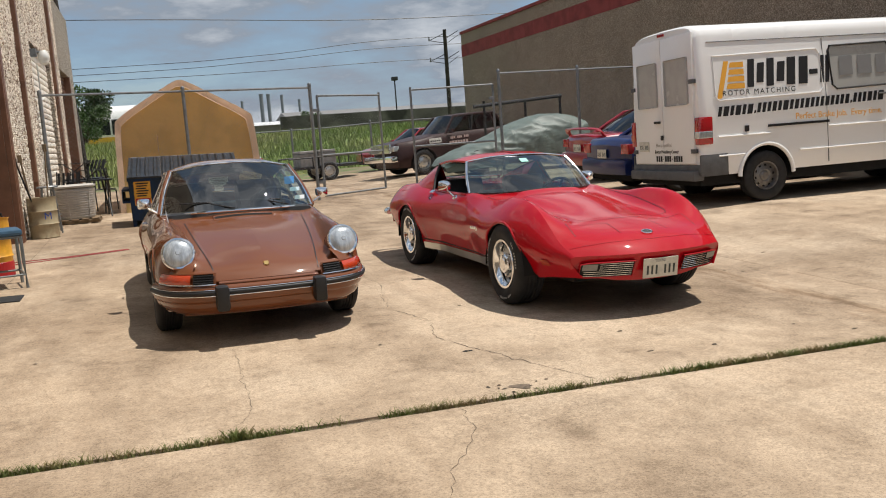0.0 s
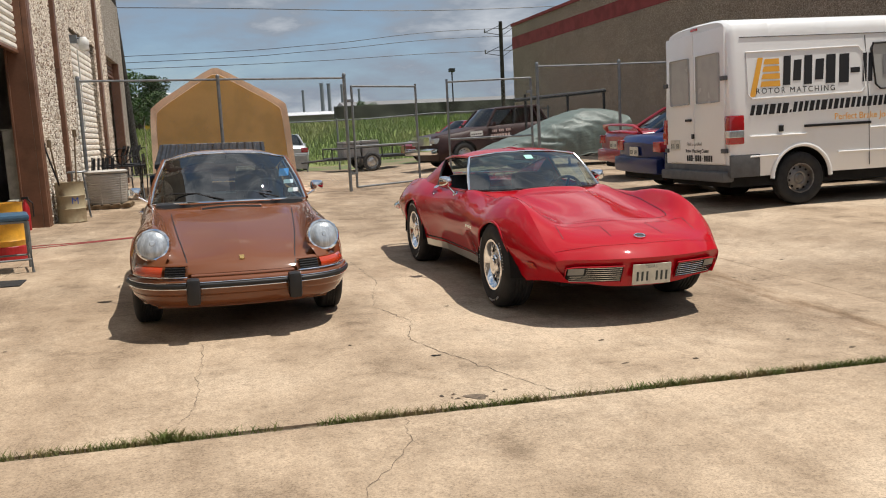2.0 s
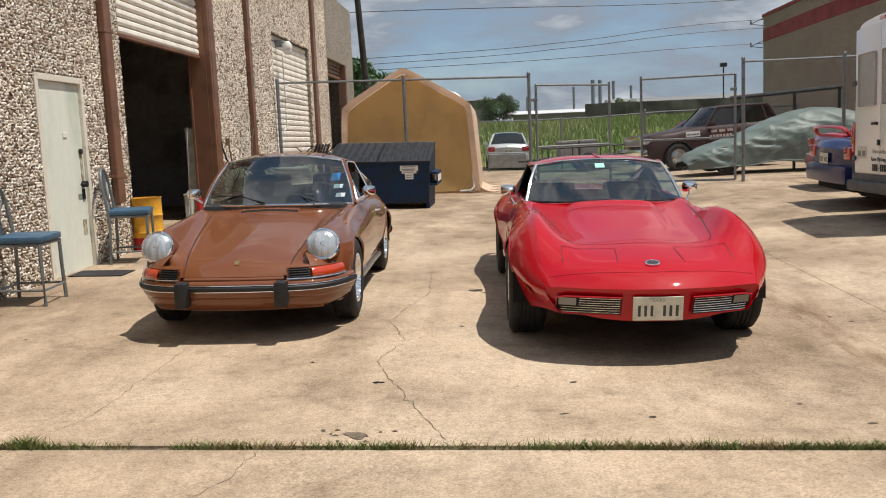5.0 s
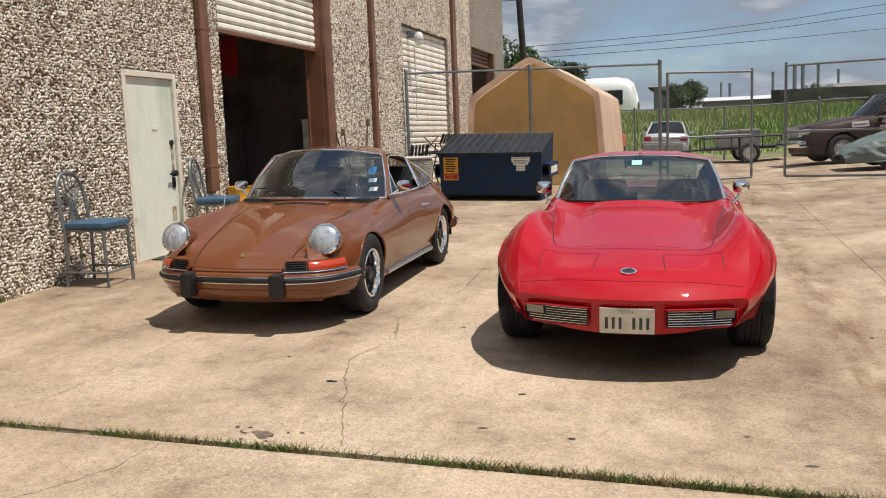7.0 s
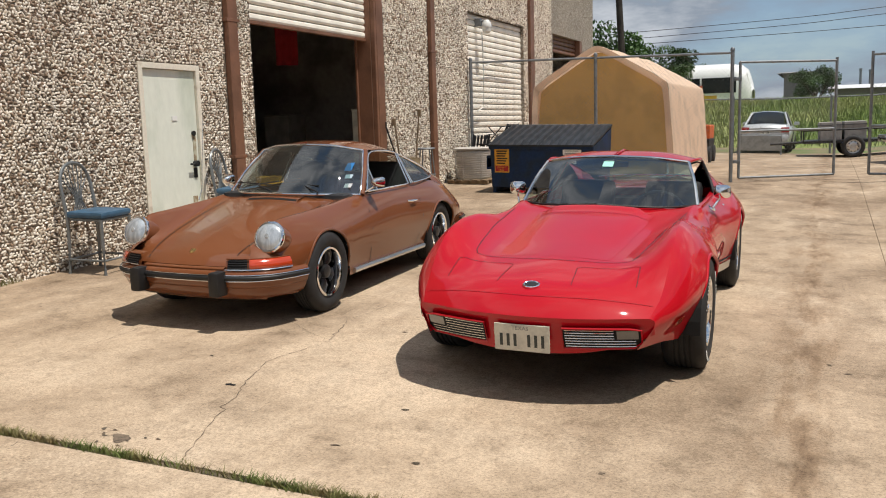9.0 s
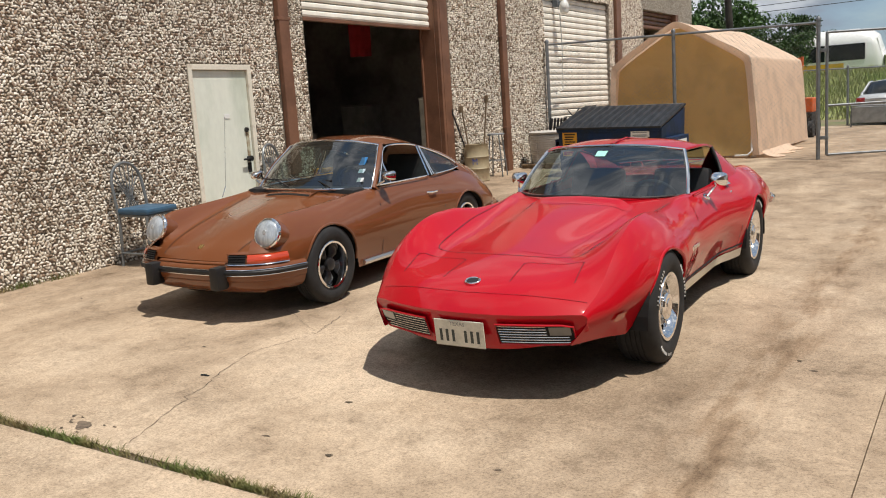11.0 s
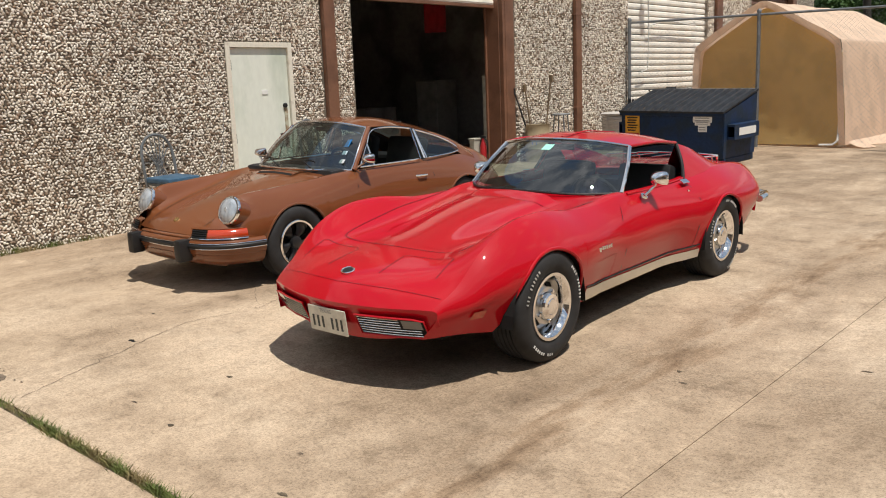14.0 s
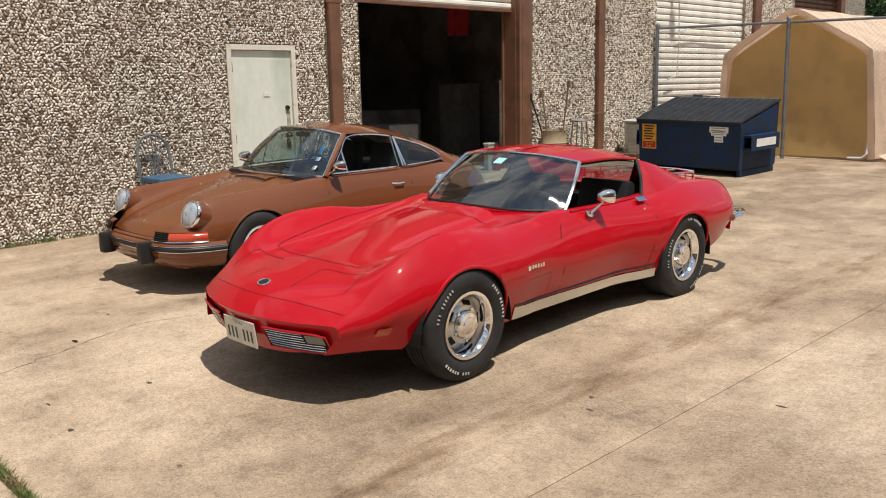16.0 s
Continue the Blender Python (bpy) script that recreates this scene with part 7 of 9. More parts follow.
def covered_car(m):
    """A car under a loose fitted cover, nose towards local -x."""
    rows = []
    hs = [(-0.02, 0.34), (0.15, 0.48), (0.8, 0.70), (1.25, 0.82), (1.9, 1.04), (2.5, 1.22), (3.1, 1.29), (3.7, 1.20), (4.15, 1.02), (4.3, 0.50)]
    hs = [(-x, z) for x, z in hs]
    for i in range(110):
        x = 4.3 * i / 109
        h = along(hs, -x)
        wd = 0.86 * min(1, 0.55 + 0.9 * min(x, 4.3 - x)) ** 0.5
        row = []
        for k in range(57):
            a = math.pi * k / 56
            cx, sx = math.cos(a), math.sin(a)
            y = wd * (1 if cx > 0 else -1) * abs(cx) ** (0.45 if h < 1.05 else 0.75)
            z = 0.16 + (h - 0.16) * sx ** 0.55
            q = Vector((x, y, z))
            q += 0.05 * noise.noise_vector(Vector((x * 1.6, y * 2.4, z * 2.8))) + 0.07 * (0.25 - abs(noise.noise(Vector((x * 2.0 + z * 3, y * 1.5, z * 4))))) * Vector((-0.4, cx * 1.2, 0.7)) + 0.022 * abs(noise.noise(Vector((x * 6 - z * 7, y * 5, z * 9)))) * Vector((0, cx * 1.4, 0.6))
            row.append(q)
        rows.append(row)
    car = thing("covered_car", m, "car under a loose grey-green fabric cover", "car")
    part("cover", sheet(rows, True), COVER, car, "", True)
    b = B()
    tube(b, [r[0] for r in rows[::4]] + [rows[-1][0]] + [r[-1] for r in rows[::-4]], 0.018, 6)
    part("elastic_hem", b, COVER, car, "", True)
    for x in (0.85, 3.4):
        for s in (1, -1):
            b = B()
            rod(b, (x, s * 0.58, 0.31), (x, s * 0.74, 0.31), 0.31, seg=24)
            part("tyre", b, RUBBER, car)
    return car


covered_car(on_lot(7.05, 21.4, 2))


def trailer(m):
    t = thing("utility_trailer", m, "dark steel utility trailer carrying two grey tool boxes", "trailer")
    b = B()
    box(b, -1.2, -0.8, 0.42, 1.3, 0.8, 0.50, 0.01)
    part("bed", b, BLACK, t)
    for y in (-0.8, 0.8):
        b = B()
        rod(b, (-1.2, y, 0.80), (1.3, y, 0.80), 0.025)
        for x in (-1.2, -0.4, 0.5, 1.3):
            rod(b, (x, y, 0.45), (x, y, 0.80), 0.02)
        part("side_rail", b, BLACK, t)
    for x in (-0.75, -0.1):
        b = B()
        box(b, x, -0.5, 0.50, x + 0.58, 0.5, 1.02, 0.02)
        bx = part("tool_box", b, shade("grey_tool_box", (0.33, 0.31, 0.29), 0.6, vary=0.12), t, "grey lidded tool box")
        b = B()
        box(b, x - 0.01, -0.51, 0.92, x + 0.59, 0.51, 0.95, 0.004)
        part("lid", b, GREY_PLASTIC, bx)
    for y in (-0.9, 0.9):
        steel_wheel(t, wheel_pose(0.1, y, 0.31), 0.31, 0.18, 0.19)
    b = B()
    rod(b, (-1.2, 0, 0.45), (-2.1, 0, 0.42), 0.035)
    part("drawbar", b, BLACK, t)
    return t


trailer(on_lot(5.45, 29.6, 4))
tg = thing("trailer_gate", on_lot(2.98, 30.3, 0), "flat grey trailer tailgate standing behind the silver car", "trailer gate")
b = B()
box(b, -0.62, -0.03, 0.12, 0.62, 0.03, 0.58, 0.01)
part("panel", b, shade("grey_steel_panel", (0.28, 0.29, 0.28), 0.6, vary=0.12), tg)
b = B()
tube(b, [(-0.64, 0, 0.0), (-0.64, 0, 0.62), (0.64, 0, 0.62), (0.64, 0, 0.0)], 0.03, 6)
part("frame", b, GALV, tg)
lift = thing("scissor_lift", on_lot(1.78, 25.6, 0), "orange personnel lift parked behind the canvas shelter", "lift")
OR = shade("orange_machine_paint", (0.65, 0.13, 0.03), 0.5, vary=0.1)
b = B()
box(b, -0.32, -0.5, 0.28, 0.32, 0.5, 0.62, 0.03)
part("chassis", b, BLACK, lift)
b = B()
box(b, -0.30, -0.45, 0.62, 0.32, 0.45, 0.98, 0.03)
part("engine_cover", b, OR, lift)
b = B()
for x in (-0.22, 0.05):
    rod(b, (x, -0.4, 0.9), (x, -0.4, 2.0), 0.035)
for z in (1.2, 1.6, 1.95):
    rod(b, (-0.24, -0.4, z), (0.07, -0.4, z), 0.025)
part("mast", b, OR, lift)
for x in (-0.3, 0.3):
    for y in (-0.4, 0.4):
        b = B()
        rod(b, (x - 0.06, y, 0.22), (x + 0.06, y, 0.22), 0.22, seg=20)
        part("wheel", b, RUBBER, lift)

# ---- fence and gates ----
FY = 18.4
RAIL = 2.38


def mesh_panel(parent, a, b, z0, z1, follow=True):
    """Chain-link between two ground points: thin diagonal wires as one joined piece."""
    a, b = Vector(a), Vector(b)
    d = b - a
    n = d.length
    ux = d / n
    h = z1 - z0
    pitch, t = 0.085, 0.0015
    side = Vector((-ux.y, ux.x, 0)) * 0.0015
    vs, fs = [], []
    k = -h
    while k < n:
        for sgn in (1, -1):
            u0, u1 = k, k + h
            w0, w1 = 0.0, h
            if u0 < 0:
                w0, u0 = -u0, 0.0
            if u1 > n:
                w1, u1 = h - (u1 - n), n
            if u1 - u0 > 0.02:
                pts = []
                for u, w in ((u0, w0), (u1, w1)):
                    if sgn < 0:
                        w = h - w
                    p = a + ux * u
                    pts.append(Vector((p.x, p.y, lot(p.x, p.y) + z0 + w)))
                c = Vector((0, 0, t))
                i = len(vs)
                o = side * sgn
                vs += [pts[0] - c + o, pts[0] + c + o, pts[1] + c + o, pts[1] - c + o]
                fs.append((i, i + 1, i + 2, i + 3))
        k += pitch
    ob = part("chain_link", (vs, fs), WIRE, parent)
    return tagged(ob, kind="stuff")


def fence_post(parent, x, y, top, r=0.035, cap=True):
    b = B()
    z = lot(x, y)
    rod(b, (x, y, z - 0.05), (x, y, z + top), r, seg=14)
    if cap:
        lathe(b, [(r + 0.006, 0), (r + 0.006, 0.03), (r * 0.6, 0.06), (0, 0.065)], 14, Matrix.Translation((x, y, z + top)))
    return part("post", b, GALV, parent, "", True)


def fence_run(label, pts, posts, rail=RAIL, bottom=0.05):
    f = thing("chain_link_fence", Matrix(), label, "fence", "lot fence")
    for x, y in posts:
        fence_post(f, x, y, rail + 0.04)
    for (x0, y0), (x1, y1) in zip(pts, pts[1:]):
        b = B()
        tube(b, [(x0 + (x1 - x0) * k / 6, y0 + (y1 - y0) * k / 6, lot(x0 + (x1 - x0) * k / 6, y0) + rail) for k in range(7)], 0.022, 8)
        part("top_rail", b, GALV, f, "", True)
        mesh_panel(f, (x0, y0, 0), (x1, y1, 0), bottom, rail)
    return f


fence_run("galvanised chain-link fence in front of the canvas shelter", [(-1.88, FY), (3.30, FY)], [(-1.88, FY), (0.76, FY), (3.32, FY)])
fence_run("galvanised chain-link fence behind the parked cars", [(7.62, FY), (13.4, FY)], [(7.62, FY), (9.6, FY), (11.6, FY), (13.3, FY)])
fence_run("far chain-link fence along the grass bank", [(-1.0, 32.2), (13.4, 32.2)], [(x, 32.2) for x in (-1.0, 2.0, 5.0, 8.0, 11.0, 13.3)], 1.75)


def gate(hinge, free, label):
    g = thing("chain_link_gate", Matrix(), label, "gate", "double gate")
    (x0, y0), (x1, y1) = hinge, free
    z = lot((x0 + x1) / 2, (y0 + y1) / 2) + 0.09
    top = z + 2.12
    b = B()
    for k in (0, 1):
        x, y = (x0, y0) if k == 0 else (x1, y1)
        rod(b, (x, y, z), (x, y, top + (0.06 if k else 0.0)), 0.026, seg=12)
    for zz in (z, z + 0.86, top):
        rod(b, (x0, y0, zz), (x1, y1, zz), 0.022, seg=10)
    part("gate_frame", b, GALV, g, "", True)
    mesh_panel(g, (x0, y0, 0), (x1, y1, 0), 0.09, 2.2)
    for zz in (z + 0.3, top - 0.3):
        b = B()
        box(b, x0 - 0.10, y0 - 0.03, zz - 0.03, x0 + 0.03, y0 + 0.03, zz + 0.03, 0.006)
        part("hinge", b, GALV, g)
    return g


gate((3.46, FY), (5.08, 19.45), "galvanised chain-link gate leaf standing ajar")
gate((7.46, FY), (5.66, 18.85), "galvanised chain-link gate leaf nearly closed")
b = B()
gl = thing("pipe_rack", Matrix(), "dark steel pipe rack standing behind the fence", "rack")
tube(b, [(8.3, 21.9, 2.2), (10.9, 21.9, 2.36)], 0.05, 8)
for x in (8.6, 9.8, 10.85):
    rod(b, (x, 21.9, 0.3), (x, 21.9, 2.34), 0.035)
part("frame", b, BLACK, gl)

# ---- canvas shelter ----
TX0, TX1, TY0, TY1 = -0.68, 2.25, 18.68, 23.75
shelter = thing("canvas_shelter", Matrix(), "tan canvas storage shelter with a peaked roof and pale cover", "shelter")
tz = lot(0.8, 19)
outline = [(2.25, tz + 0.02), (2.19, tz + 0.9), (2.12, tz + 1.72), (2.00, tz + 1.92), (1.43, tz + 2.26), (0.90, tz + 2.56), (0.72, tz + 2.62), (0.54, tz + 2.56), (0.02, tz + 2.26), (-0.51, tz + 1.92), (-0.61, tz + 1.72), (-0.65, tz + 0.9), (-0.68, tz + 0.02)]
prof = [Vector((p.x, 0, p.y)) for p in spline([(x, z, 0) for x, z in outline], 61)]
rows = []
for i in range(30):
    y = TY0 + (TY1 - TY0) * i / 29
    sag = 0.02 * math.sin(math.pi * 3 * i / 29) ** 2
    rows.append([Vector((p.x + 0.012 * noise.noise(Vector((p.x * 3, y * 4, p.z * 3))) - sag * (1 if p.x > 0.72 else -1) * 0.8, y, p.z + 0.012 * noise.noise(Vector((y * 3, p.z * 5, p.x * 2))) - sag * 0.5)) for p in prof])
cover = part("cover", sheet(rows, True), CANVAS_SIDE, shelter, "pale peach canvas cover", True)
inn = [Vector((0.72 + (p.x - 0.72) * 0.92, 0, tz + (p.z - tz) * 0.955)) for p in prof]
band = sheet([[Vector((p.x, TY0 - 0.02 + 0.01 * math.sin(i * 1.9), p.z)), Vector((q.x, TY0 + 0.015, q.z))] for i, (p, q) in enumerate(zip(prof, inn))])
part("hem", band, CANVAS_SIDE, cover, "", True)
rows = []
for i, p in enumerate(inn):
    row = []
    for k in range(15):
        x = p.x + (0.72 - p.x) * k / 14
        h = min(max((p.z - tz) / 2.4, 0), 1)
        # hangs back under the hem and bellies out in loose folds near its lower edge
        belly = 0.16 * (1 - h) ** 1.4 * (1.25 - 0.45 * min(max((x + 0.65) / 1.6, 0), 1))
        fold = (0.030 * noise.noise(Vector((x * 1.5, p.z * 7.0, 1.7))) + 0.012 * noise.noise(Vector((x * 5, p.z * 16.0, 4.1)))) * (1.1 - h)
        row.append(Vector((x, TY0 + 0.185 - belly + (fold if k < 14 else 0.0), p.z)))
    rows.append(row)
part("front_flap", sheet(rows), CANVAS, shelter, "tan canvas front flap", True)
rows = [[Vector((TX0 + 0.1 + (TX1 - TX0 - 0.2) * k / 12, TY1 - 0.03, z)) for k in range(13)] for z in (tz, tz + 1.7)]
part("rear_flap", sheet(rows), CANVAS, shelter)
for x in (TX0 + 0.16, TX1 - 0.18):
    for y in (TY0 + 0.30, TY1 - 0.15):
        b = B()
        rod(b, (x, y, lot(x, y)), (x, y, tz + 1.7), 0.022)
        lathe(b, [(0.06, 0), (0.06, 0.01), (0.025, 0.012)], 12, Matrix.Translation((x, y, lot(x, y))))
        part("leg", b, shade("white_steel_pipe", (0.7, 0.7, 0.68), 0.4, vary=0.05, bump=0), shelter)
b = B()
tube(b, [(2.10, TY0 + 0.10, tz + 0.40), (2.12, TY0 - 0.02, tz + 0.10), (2.05, TY0 - 0.06, tz + 0.03), (1.82, TY0 - 0.06, tz + 0.025)], 0.02, 8)
part("bent_foot", b, shade("white_steel_pipe", (0.7, 0.7, 0.68)), shelter)
# cover skirt spread on the ground
rows = []
for i in range(14):
    y = TY0 + 0.1 + 2.6 * i / 13
    e = 0.28 + 0.12 * math.sin(i * 1.3)
    rows.append([Vector((2.27 + e * k / 4, y, lot(2.4, y) + 0.012 + 0.10 * (1 - k / 4) ** 2 + 0.02 * noise.noise(Vector((k, i * 0.7, 0))))) for k in range(5)])
part("skirt", sheet(rows), CANVAS_SIDE, cover, "", True)

# ---- dumpster ----


def dumpster(m):
    d = thing("dumpster", m, "navy blue steel dumpster with a ribbed black plastic lid", "dumpster")
    w, dep = 0.90, 1.15
    b = B()
    v = [(-w, 0, 0.10), (w, 0, 0.10), (w, dep, 0.10), (-w, dep, 0.10), (-w - 0.02, -0.03, 0.82), (w + 0.02, -0.03, 0.82), (w + 0.02, dep, 1.10), (-w - 0.02, dep, 1.10)]
    vv = [b.verts.new(p) for p in v]
    for q in ((0, 1, 5, 4), (1, 2, 6, 5), (2, 3, 7, 6), (3, 0, 4, 7), (3, 2, 1, 0), (4, 5, 6, 7)):
        b.faces.new([vv[i] for i in q])
    bmesh.ops.bevel(b, geom=list(b.edges), offset=0.012, segments=2, affect="EDGES")
    body = part("body", b, NAVY, d, "", True)
    b = B()
    box(b, -w - 0.035, -0.055, 0.765, w + 0.035, -0.02, 0.83, 0.008)
    part("rim", b, NAVY, d)
    for x in (-w, w):
        b = B()
        box(b, x - 0.03, 0.05, 0.0, x + 0.03, dep - 0.05, 0.10, 0.008) if abs(x) < w else box(b, (x - 0.06) if x > 0 else x, 0.05, 0.0, x if x > 0 else x + 0.06, dep - 0.05, 0.10, 0.008)
        part("skid", b, NAVY, d)
        s = 1 if x > 0 else -1
        b = B()
        x0, x1 = (x + 0.015, x + 0.14) if s > 0 else (x - 0.14, x - 0.015)
        box(b, x0, 0.10, 0.40, x1, 0.98, 0.44, 0.006)
        box(b, x0, 0.10, 0.60, x1, 0.98, 0.64, 0.006)
        box(b, x1 - 0.012 if s > 0 else x0, 0.10, 0.44, x1 if s > 0 else x0 + 0.012, 0.98, 0.60, 0.004)
        part("fork_pocket", b, NAVY, d, "fork sleeve")
    for x0, x1 in ((-w - 0.03, -0.005), (0.005, w + 0.03)):
        n = 34
        rows = []
        for j in range(9):
            t = j / 8
            row = []
            for k in range(n):
                u = k / (n - 1)
                rib = 0.038 if (k % 5) in (1, 2) and 0.04 < t < 0.97 else 0.0
                row.append(Vector((x0 + (x1 - x0) * u, -0.08 + (dep + 0.10) * t, 0.845 + 0.30 * t + rib + 0.012 * math.sin(u * 3.1) * math.sin(t * 3.1))))
            rows.append(row)
        low = [[p - Vector((0, 0, 0.03)) for p in r] for r in (rows[0], rows[-1])]
        lid = part("lid", joined(sheet(rows, True), sheet([low[0], rows[0]]), sheet([rows[-1], low[1]]), sheet([[r[0], r[0] - Vector((0, 0, 0.03))] for r in rows]), sheet([[r[-1] - Vector((0, 0, 0.03)), r[-1]] for r in rows])), LID, d, "ribbed black plastic lid")
    b = B()
    rod(b, (-w, dep + 0.02, 1.13), (w, dep + 0.02, 1.13), 0.018)
    part("hinge_bar", b, GALV, d)
    f = lambda x, z: basis((x, -0.004 - 0.03 * (z - 0.1) / 0.72, z), (1, 0, 0), (0, -0.04, 1))
    q = f(-0.70, 0.58)
    b = B()
    box(b, -0.135, -0.22, 0, 0.135, 0.20, 0.003, 0, q)
    sign = part("warning_sign", b, YELLOW, d, "yellow and red warning notice")
    b = B()
    box(b, -0.12, -0.20, 0.003, 0.12, -0.10, 0.005, 0, q)
    part("red_panel", b, RED_PLASTIC, sign)
    b = B()
    for k in range(6):
        box(b, -0.10 + 0.01 * (k % 2), 0.14 - k * 0.042, 0.003, 0.10 - 0.02 * (k % 3), 0.162 - k * 0.042, 0.005, 0, q)
    part("text_bars", b, INK, sign)
    lettering("sign_line", "DO NOT", 0.042, q @ Matrix.Translation((-0.085, -0.145, 0.0055)), YELLOW, sign)
    lettering("sign_line", "PARK", 0.042, q @ Matrix.Translation((-0.06, -0.192, 0.0055)), YELLOW, sign)
    for dx, dz, ww, hh in ((0.0, 0.10, 0.16, 0.05), (0.0, 0.04, 0.13, 0.035), (0.0, -0.045, 0.075, 0.05)):
        b = B()
        box(b, dx - ww, dz - hh, 0, dx + ww, dz + hh, 0.003, 0, f(0.56, 0.62))
        lab = part("paper_label", b, PAPER, d, "white paper label")
        b = B()
        for k in range(2):
            box(b, dx - ww * 0.8, dz - hh * 0.5 + k * hh * 0.8, 0.003, dx + ww * 0.7, dz - hh * 0.2 + k * hh * 0.8, 0.0045, 0, f(0.56, 0.62))
        part("text_bars", b, shade("grey_print", (0.3, 0.3, 0.3), 0.7, vary=0, bump=0), lab)
    b = B()
    q = basis((w + 0.142, 0.55, 0.52), (0, 1, 0), (0, 0, 1))
    box(b, -0.30, -0.06, 0, 0.30, 0.06, 0.003, 0, q)
    part("side_label", b, PAPER, d, "white side label")
    return d


dumpster(on_lot(0.50, 15.58, -1.5))

# ---- along the workshop wall ----


def spindle_chair(m, label):
    c = thing("metal_chair", m, label, "chair", "chairs along the wall")
    S, w = 0.565, 0.20
    b = B()
    box(b, -0.215, -0.215, S - 0.015, 0.225, 0.215, S + 0.05, 0.03)
    part("seat", b, BLUE_VINYL, c, "blue vinyl padded seat", True)
    b = B()
    box(b, -0.20, -0.20, S - 0.04, 0.21, 0.20, S - 0.016, 0.004)
    part("seat_frame", b, CHAIR_STEEL, c)
    for x in (-w, w):
        for y in (-w, w):
            b = B()
            tube(b, [(x, y, S - 0.02), (x * 1.02, y * 1.02, 0.28), (x * 1.08, y * 1.06, 0.0)], 0.017, 8)
            part("leg", b, CHAIR_STEEL, c, "", True)
    for a, e in (((-w, -w), (w, -w)), ((-w, w), (w, w)), ((w, -w), (w, w)), ((-w, -w), (-w, w))):
        b = B()
        rod(b, (a[0] * 1.05, a[1] * 1.04, 0.14), (e[0] * 1.05, e[1] * 1.04, 0.14), 0.011)
        part("stretcher", b, CHAIR_STEEL, c)
    back = [(-0.205, -0.205, S - 0.02), (-0.235, -0.205, S + 0.2), (-0.26, -0.19, S + 0.36), (-0.275, -0.12, S + 0.47), (-0.28, 0, S + 0.51), (-0.275, 0.12, S + 0.47), (-0.26, 0.19, S + 0.36), (-0.235, 0.205, S + 0.2), (-0.205, 0.205, S - 0.02)]
    b = B()
    tube(b, spline(back, 41), 0.017, 8)
    part("back_hoop", b, CHAIR_STEEL, c, "", True)
    for k in range(7):
        y = (k - 3) * 0.028
        e = (k - 3) * 0.058
        zt = S + 0.495 - 0.028 * (k - 3) ** 2 * 0.6
        b = B()
        tube(b, spline([(-0.215, y * 1.3, S), (-0.235, y * 0.5, S + 0.16), (-0.262, e * 0.8, S + 0.33), (-0.276, e, zt)], 10), 0.006, 6)
        part("spindle", b, CHAIR_STEEL, c)
    return c


chair_a = spindle_chair(on_lot(-1.60, 7.78, 4), "grey steel hoop-back chair with a blue vinyl seat by the door")
chair_b = copy_thing(chair_a, on_lot(-1.62, 10.06, 14))
tagged(chair_b, "grey steel hoop-back chair with a blue seat before the open bay")


def bin_drum(name, x, y, r, h, mat, label, open_top=True):
    d = thing(name, on_lot(x, y, 20, False), label, "drum")
    b = B()
    prof = [(0, 0.0), (r, 0.0), (r + 0.004, 0.012), (r, 0.02), (r, h * 0.32), (r + 0.012, h * 0.345), (r, h * 0.37), (r, h * 0.64), (r + 0.012, h * 0.665), (r, h * 0.69), (r, h - 0.015), (r + 0.008, h), (r - 0.006, h)]
    prof += [(r - 0.012, h - 0.02), (r - 0.012, h * 0.4), (0, h * 0.4)] if open_top else [(r - 0.02, h - 0.02), (0, h - 0.02)]
    lathe(b, prof, 36)
    part("barrel", b, mat, d, "", True)
    return d


drum = bin_drum("steel_drum", -1.70, 14.95, 0.215, 0.64, DRUM, "tan rust-stained steel drum holding long-handled tools")
lettering("painted_letter", "M", 0.15, drum.matrix_basis.inverted() @ basis((-1.66, 14.95 - 0.229, lot(-1.7, 14.95) + 0.30), (1, 0, 0), (0, 0, 1)), shade("blue_stencil", (0.05, 0.12, 0.5), 0.6, vary=0, bump=0), drum)
for k, (dx, dy, dx2, dy2, ln, mt) in enumerate(((-0.05, -0.10, -0.26, -0.32, 1.25, BLACK), (0.08, 0.10, 0.12, 0.26, 1.45, WOOD), (-0.12, 0.02, -0.22, -0.05, 1.3, WOOD))):
    t = thing("long_handled_tool", on_lot(-1.70, 14.95, 0, False), "long tool handle leaning out of the steel drum", "tool", "tools in the drum")
    b = B()
    tube(b, [(dx, dy, 0.30), ((dx + dx2) / 2, (dy + dy2) / 2, ln * 0.62), (dx2, dy2, ln)], 0.014, 8)
    part("handle", b, mt, t)
    b = B()
    box(b, dx2 - 0.03, dy2 - 0.02, ln - 0.10, dx2 + 0.03, dy2 + 0.02, ln + 0.02, 0.008)
    part("grip", b, mt, t)
st = thing("bar_stool", on_lot(-1.66, 15.62, 10, False), "small bare steel stool standing beside the drum", "stool")
b = B()
lathe(b, [(0, 0.75), (0.16, 0.75), (0.165, 0.765), (0.15, 0.78), (0, 0.782)], 24)
part("seat", b, GALV, st, "", True)
for k in range(4):
    a = math.pi / 4 + k * math.pi / 2
    b = B()
    rod(b, (0.12 * math.cos(a), 0.12 * math.sin(a), 0.75), (0.20 * math.cos(a), 0.20 * math.sin(a), 0.0), 0.012)
    part("leg", b, GALV, st)
b = B()
tube(b, [(0.165 * math.cos(a), 0.165 * math.sin(a), 0.3) for a in np.linspace(0, 2 * math.pi, 20, endpoint=False)], 0.008, 6, True)
part("foot_ring", b, GALV, st)

